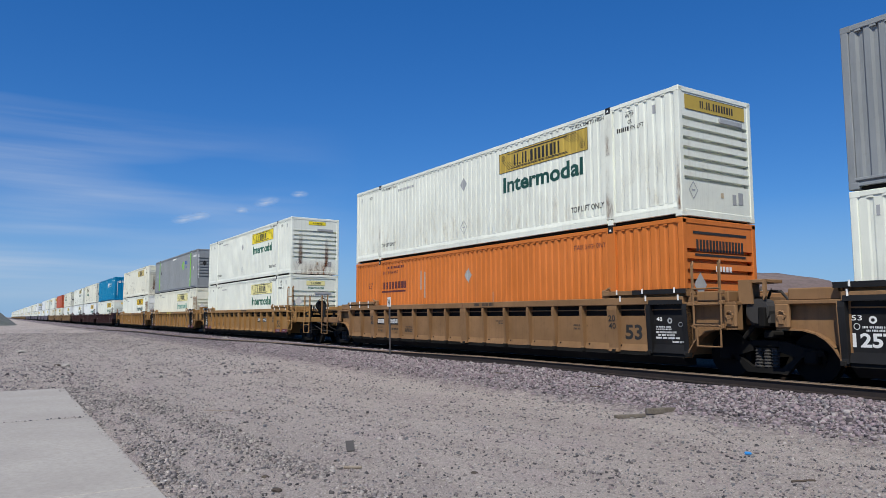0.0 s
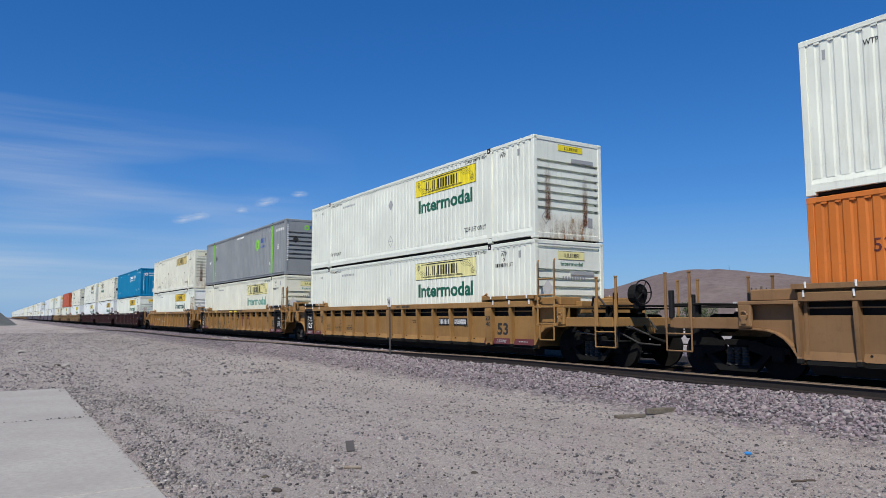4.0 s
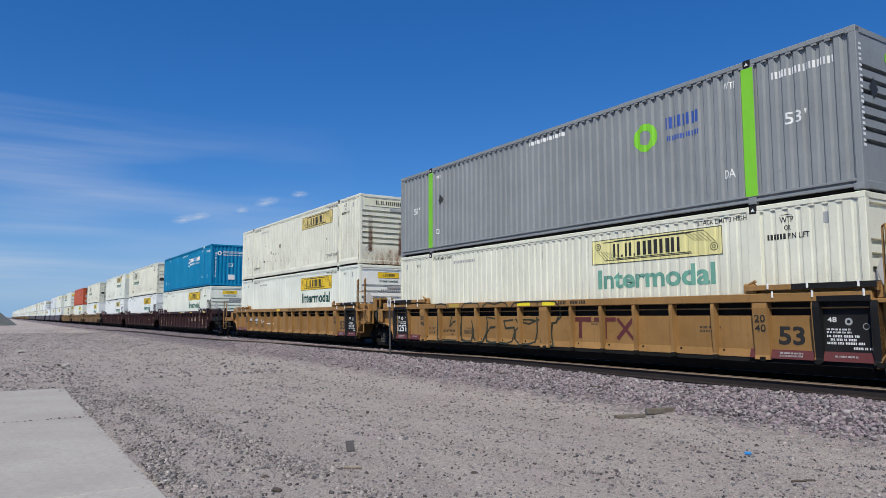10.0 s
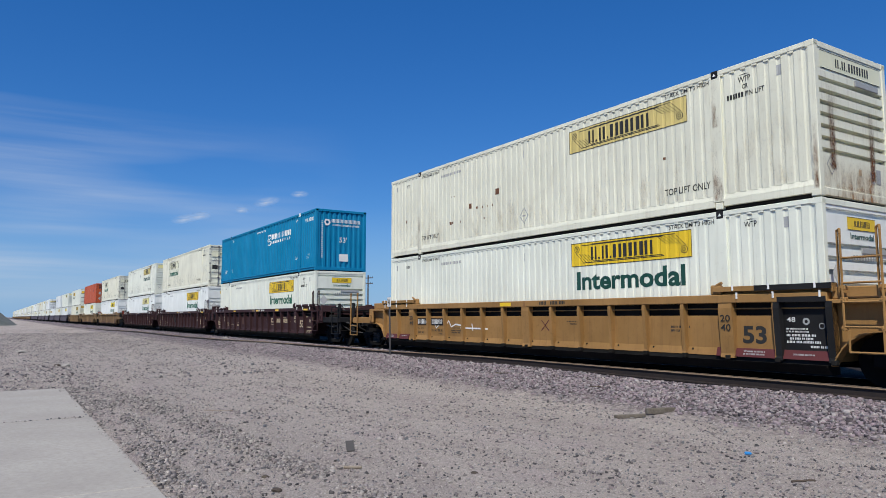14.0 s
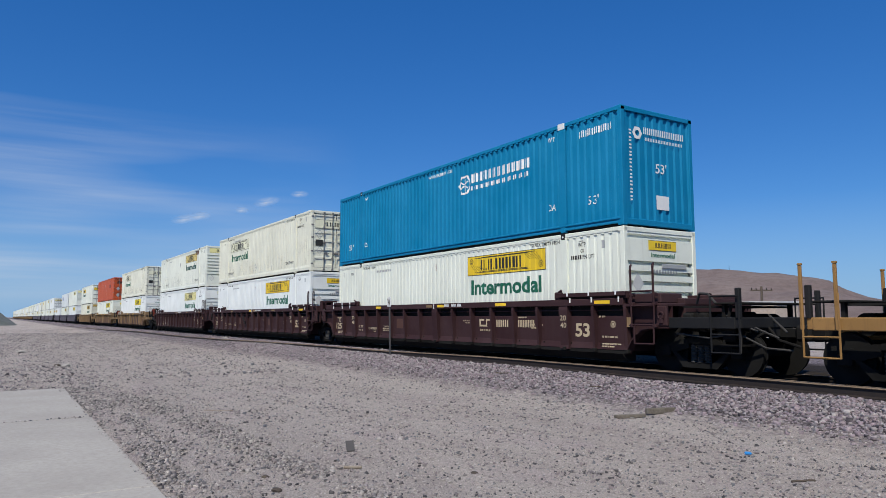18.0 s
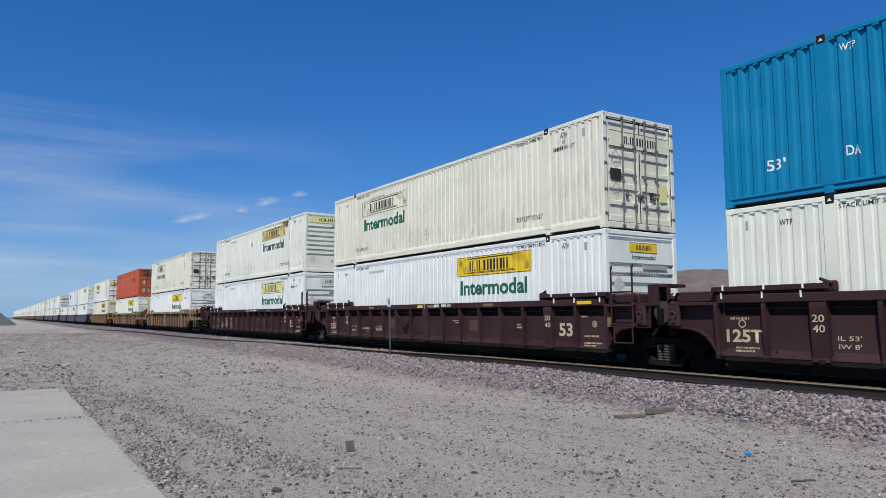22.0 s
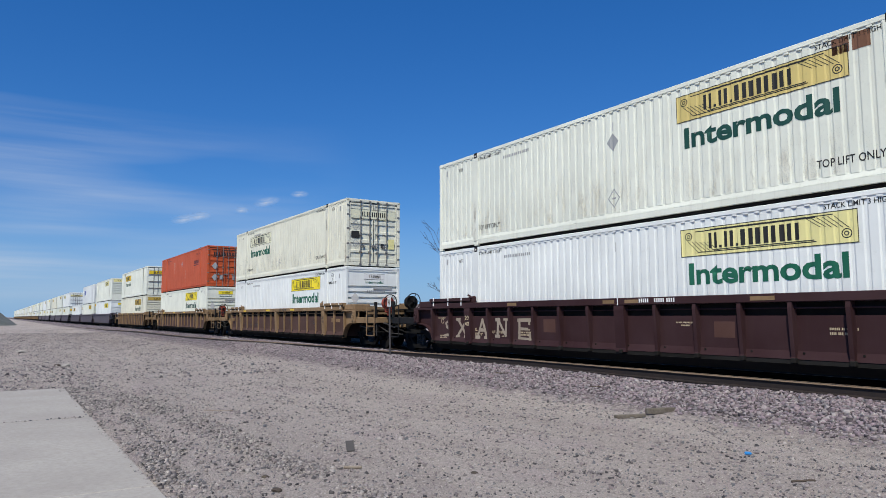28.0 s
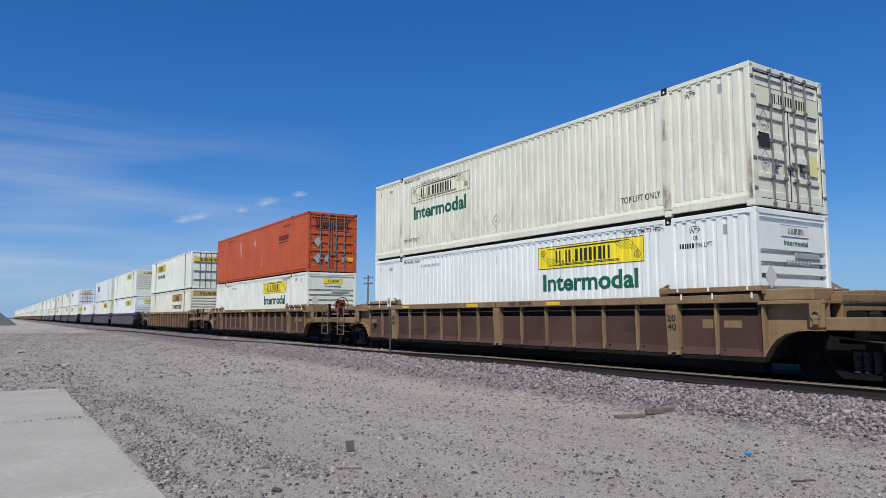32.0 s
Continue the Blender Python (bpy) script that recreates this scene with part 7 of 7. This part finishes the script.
shed = thing("low_building", pose(-81.0, 63, -0.62), "low gabled building with a rusty red sheet roof", "building")
part("wall", lambda bm: plate(bm, [(-8.7, -2.2, 0), (-8.7, -2.2, 3.2), (-8.7, 0, 5.1), (-8.7, 2.2, 3.2), (-8.7, 2.2, 0)], (17.2, 0, 0)), STUCCO, shed, "pale gable wall")
for s in (-1, 1):
    part("roof", lambda bm: plate(bm, [(-9.0, 0, 5.3), (-9.0, s * 2.7, 3.15), (-9.0, s * 2.7, 3.05), (-9.0, 0, 5.18)], (18.0, 0, 0)), ROOFRED, shed, "rusty sheet roof slope")
for k in range(23):
    part("roof_rib", lambda bm: plate(bm, [(-0.05, 0, 5.31), (-0.05, -2.7, 3.16), (-0.05, -2.7, 3.23), (-0.05, 0, 5.38)], (0.1, 0, 0)), ROOFRED, shed, at=pose(-8.6 + k * 0.775, 0, 0), key="rrib")
part("gable_board", lambda bm: plate(bm, [(9.0, -2.75, 3.0), (9.0, 0, 5.2), (9.0, 2.75, 3.0), (9.0, 2.75, 3.2), (9.0, 0, 5.42), (9.0, -2.75, 3.2)], (0.08, 0, 0)), POLEWOOD, shed, "dark gable board")
for x in (-3.5, 0.5):
    part("window", lambda bm: box(bm, x - 0.5, x + 0.5, -2.24, -2.2, 1.2, 2.3), POLEWOOD, shed, "dark window", key=("win", x))

# low white building, a thin pole and green shrubs beyond the track
store = thing("storage_building", pose(-39.6, 62, -0.12), "low pale flat-roofed storage building beyond the track", "building")
part("wall", lambda bm: box(bm, -2.1, 2.1, -1.8, 1.8, 0, 2.55, 0.02), STUCCO, store)
part("roof", lambda bm: box(bm, -2.25, 2.25, -1.95, 1.95, 2.55, 2.72, 0.02), GREYROOF, store, "pale flat roof")
part("door", lambda bm: box(bm, -1.5, -0.6, -1.84, -1.80, 0, 2.05), POLEWOOD, store, "dark door")
utility_pole(-41.0, 63.5, 4.6, (0.4,), 70)
LEAF = grainy("dusty_green_leaf", (0.06, 0.085, 0.035), (0.10, 0.12, 0.055), 2.5, 9, 0.8, 0.2, 0.01)


def shrub(x, y, h, w, seed):
    """A desert shrub: a few stems and a crown of many small leaf blades."""
    rr = random.Random(seed)
    ob = thing("shrub", pose(x, y, -0.12), "rounded dusty green desert shrub", "shrub", "shrubs beyond the track")
    tips = [Vector((rr.gauss(0, w * 0.28), rr.gauss(0, w * 0.28), h * rr.uniform(0.45, 0.92))) for _ in range(22)]

    def stems(bm):
        for p in tips:
            tube(bm, (p.x * 0.1, p.y * 0.1, -0.1), p, 0.035, 5, 0.012)

    def leaves(bm):
        for p in tips:
            for _ in range(70):
                c = p + Vector((rr.gauss(0, 0.24), rr.gauss(0, 0.24), rr.gauss(0, 0.2)))
                a = Vector((rr.gauss(0, 1), rr.gauss(0, 1), rr.gauss(0, 1))).normalized() * rr.uniform(0.05, 0.13)
                b = a.orthogonal().normalized() * rr.uniform(0.02, 0.05)
                bm.faces.new([bm.verts.new(q) for q in (c - a, c + b, c + a, c - b)])
    part("stem", stems, BARK, ob)
    tagged(part("crown", leaves, LEAF, ob), kind="stuff")


for k, (x, y, h, w) in enumerate(((-47.0, 60, 2.6, 2.2), (-44.2, 58.5, 2.4, 2.0), (-61.5, 61, 2.9, 2.6), (-58.0, 60, 2.7, 2.4), (-64.5, 63, 2.5, 2.2), (-54.5, 62, 2.3, 2.4))):
    shrub(x, y, h, w, 40 + k)

# hills on the far side
RIDGE = ((-2600, 20), (-1500, 40), (-1202, 52), (-1118, 57), (-1057, 60), (-1017, 65), (-984, 53), (-934, 63), (-865, 75), (-802, 81), (-764, 83), (-691, 77), (-647, 71), (-596, 64), (-554, 56), (-534, 51), (-512, 34), (-493, 29), (-444, 20), (-300, 20), (400, 30))


def ridge_height(x):
    for (a, ha), (b, hb) in zip(RIDGE, RIDGE[1:]):
        if a <= x <= b:
            u = (x - a) / (b - a)
            return ha + (hb - ha) * u
    return 10


def hills(bm):
    xs = [-2600 + k * 20 for k in range(151)]
    ys = [760 + k * 24 for k in range(22)]
    grid = []
    for j, y in enumerate(ys):
        row = []
        for x in xs:
            u, xr = (y - 760) / 240, x * 1000 / y
            f = min(1, u) ** 0.8 if u < 1 else max(0, 1 - (u - 1) * 0.5)
            n = noise.fractal(Vector((x * 0.008, y * 0.008, 0)), 1.0, 2.0, 5) * 14 * (1 - 0.85 * math.exp(-((y - 1000) / 60) ** 2)) + noise.fractal(Vector((x * 0.03, y * 0.03, 4)), 1.0, 2.0, 3) * 1.8
            row.append(bm.verts.new((x, y, -1 + (ridge_height(xr) * (y / 1000 if y > 1000 else 1) * 0.99 + n) * f)))
        grid.append(row)
    for r, s in zip(grid, grid[1:]):
        for i in range(len(xs) - 1):
            bm.faces.new((r[i], r[i + 1], s[i + 1], s[i]))
    for f in bm.faces:
        f.smooth = True


solid("desert_hills", hills, HILL, "bare brown rocky desert hills in the distance", "hills", kind="structure")
mast = thing("radio_mast", pose(-708, 1010, 77), "thin radio mast on the hilltop", "mast")
part("shaft", lambda bm: tube(bm, (0, 0, -4), (0, 0, 8), 0.4, 6, 0.15), STEEL, mast)


# thin high cloud, low over the far end of the line
def cloud_mat(name, puff):
    m, nt, bsdf, add, link = nodes_of(name)
    tc = add("ShaderNodeTexCoord")

    def times(a, b):
        n = add("ShaderNodeMath")
        n.operation = "MULTIPLY"
        link(a, n.inputs[0])
        if isinstance(b, float):
            n.inputs[1].default_value = b
        else:
            link(b, n.inputs[1])
        return n.outputs[0]
    sep = add("ShaderNodeSeparateXYZ")
    if puff:
        ln = add("ShaderNodeVectorMath")
        ln.operation = "LENGTH"
        link(tc.outputs["Object"], ln.inputs[0])
        a = noise_node(nt, tc.outputs["Object"], 1.3, (1, 1, 1), 5, 0.6)
        alpha = times(times(ramp_node(nt, ln.outputs["Value"], 1.0, 0.2), ramp_node(nt, a, 0.32, 0.6)), 0.55)
    else:
        a = noise_node(nt, tc.outputs["Generated"], 1.7, (1.0, 1.0, 5.5), 6, 0.55)
        b = noise_node(nt, tc.outputs["Generated"], 1.4, (1, 1, 2.6), 2, 0.5)
        link(tc.outputs["Generated"], sep.inputs[0])
        up = times(ramp_node(nt, sep.outputs[2], 1.0, 0.72), ramp_node(nt, sep.outputs[2], 0.0, 0.25))
        side = ramp_node(nt, sep.outputs[1], 0.98, 0.45)
        alpha = times(times(times(ramp_node(nt, a, 0.30, 0.75), ramp_node(nt, b, 0.36, 0.60)), times(up, side)), 1.25)
    em, tr, mx = add("ShaderNodeEmission"), add("ShaderNodeBsdfTransparent"), add("ShaderNodeMixShader")
    em.inputs["Color"].default_value, em.inputs["Strength"].default_value = (0.74, 0.82, 0.95, 1), 0.82
    link(alpha, mx.inputs[0]), link(tr.outputs[0], mx.inputs[1]), link(em.outputs[0], mx.inputs[2])
    link(mx.outputs[0], nt.nodes["Material Output"].inputs["Surface"])
    return m


def cloud_sheet(bm):
    rows = []
    for k in range(25):
        a = radians(-125 + k * 62 / 24)
        rows.append([bm.verts.new((3500 * math.sin(a), 3500 * math.cos(a), z)) for z in (30, 980)])
    for r, s in zip(rows, rows[1:]):
        bm.faces.new((r[0], s[0], s[1], r[1]))


def horizon_tint_mat():
    """Pale blue glow that thins out with height."""
    m, nt, bsdf, add, link = nodes_of("horizon_sky_glow")
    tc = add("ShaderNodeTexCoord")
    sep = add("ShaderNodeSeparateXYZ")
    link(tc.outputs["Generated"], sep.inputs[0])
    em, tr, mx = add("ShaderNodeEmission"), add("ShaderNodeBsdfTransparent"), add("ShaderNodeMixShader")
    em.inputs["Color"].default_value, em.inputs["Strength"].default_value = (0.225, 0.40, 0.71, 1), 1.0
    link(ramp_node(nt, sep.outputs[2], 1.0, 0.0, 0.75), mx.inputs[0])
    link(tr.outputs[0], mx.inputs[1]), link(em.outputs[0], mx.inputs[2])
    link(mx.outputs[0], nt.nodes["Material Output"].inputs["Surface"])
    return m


def horizon_ring(bm):
    rows = [[bm.verts.new((3900 * math.sin(k * math.tau / 72), 3900 * math.cos(k * math.tau / 72), z)) for z in (-5, 620)] for k in range(72)]
    for k in range(72):
        r, q = rows[k], rows[(k + 1) % 72]
        bm.faces.new((r[0], q[0], q[1], r[1]))


# glowing ring added to turn the sky bluer near the horizon
hz = solid("haze_backdrop", horizon_ring, horizon_tint_mat(), "glowing blue ring that tints the sky low over the horizon", "haze", kind="structure")
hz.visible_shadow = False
cl = solid("cloud_backdrop", cloud_sheet, cloud_mat("thin_cloud", False), "thin white streaks of high cloud", "cloud", kind="structure")
cl.visible_shadow = False
PUFF = cloud_mat("cloud_wisp", True)
for y, z, w, h, roll in ((985, 511, 62, 22, -14), (1137, 560, 44, 17, -4), (875, 465, 30, 15, 0), (700, 425, 46, 18, -8), (640, 408, 60, 20, -10)):
    puff = solid("cloud_wisp", lambda bm: bm.faces.new([bm.verts.new(p) for p in ((-1, 0, -1), (1, 0, -1), (1, 0, 1), (-1, 0, 1))]), PUFF, "small white wisp of cloud", "cloud", kind="structure", group="cloud wisps")
    puff.matrix_basis = Matrix.LocRotScale((-3000, y, z), Euler((0, radians(roll), radians(72))), Vector((w, 1, h)))
    puff.visible_shadow = False


# ---- movement ----
def motions():
    """All of the train rolls on at one speed; the wheels turn with it."""
    for ob, at in MOVING:
        walk(ob, [(t, Matrix.Translation((V * t, 0, 0)) @ at) for t in (0.0, 16.0, 32.0)])
    steps = [k * 4 / FPS for k in range(241)]
    for w, dx in WHEELS:
        walk(w, [(t, pose(dx, 0, WHEEL_R, 0, math.degrees(V * t / WHEEL_R), 0)) for t in steps])


motions()
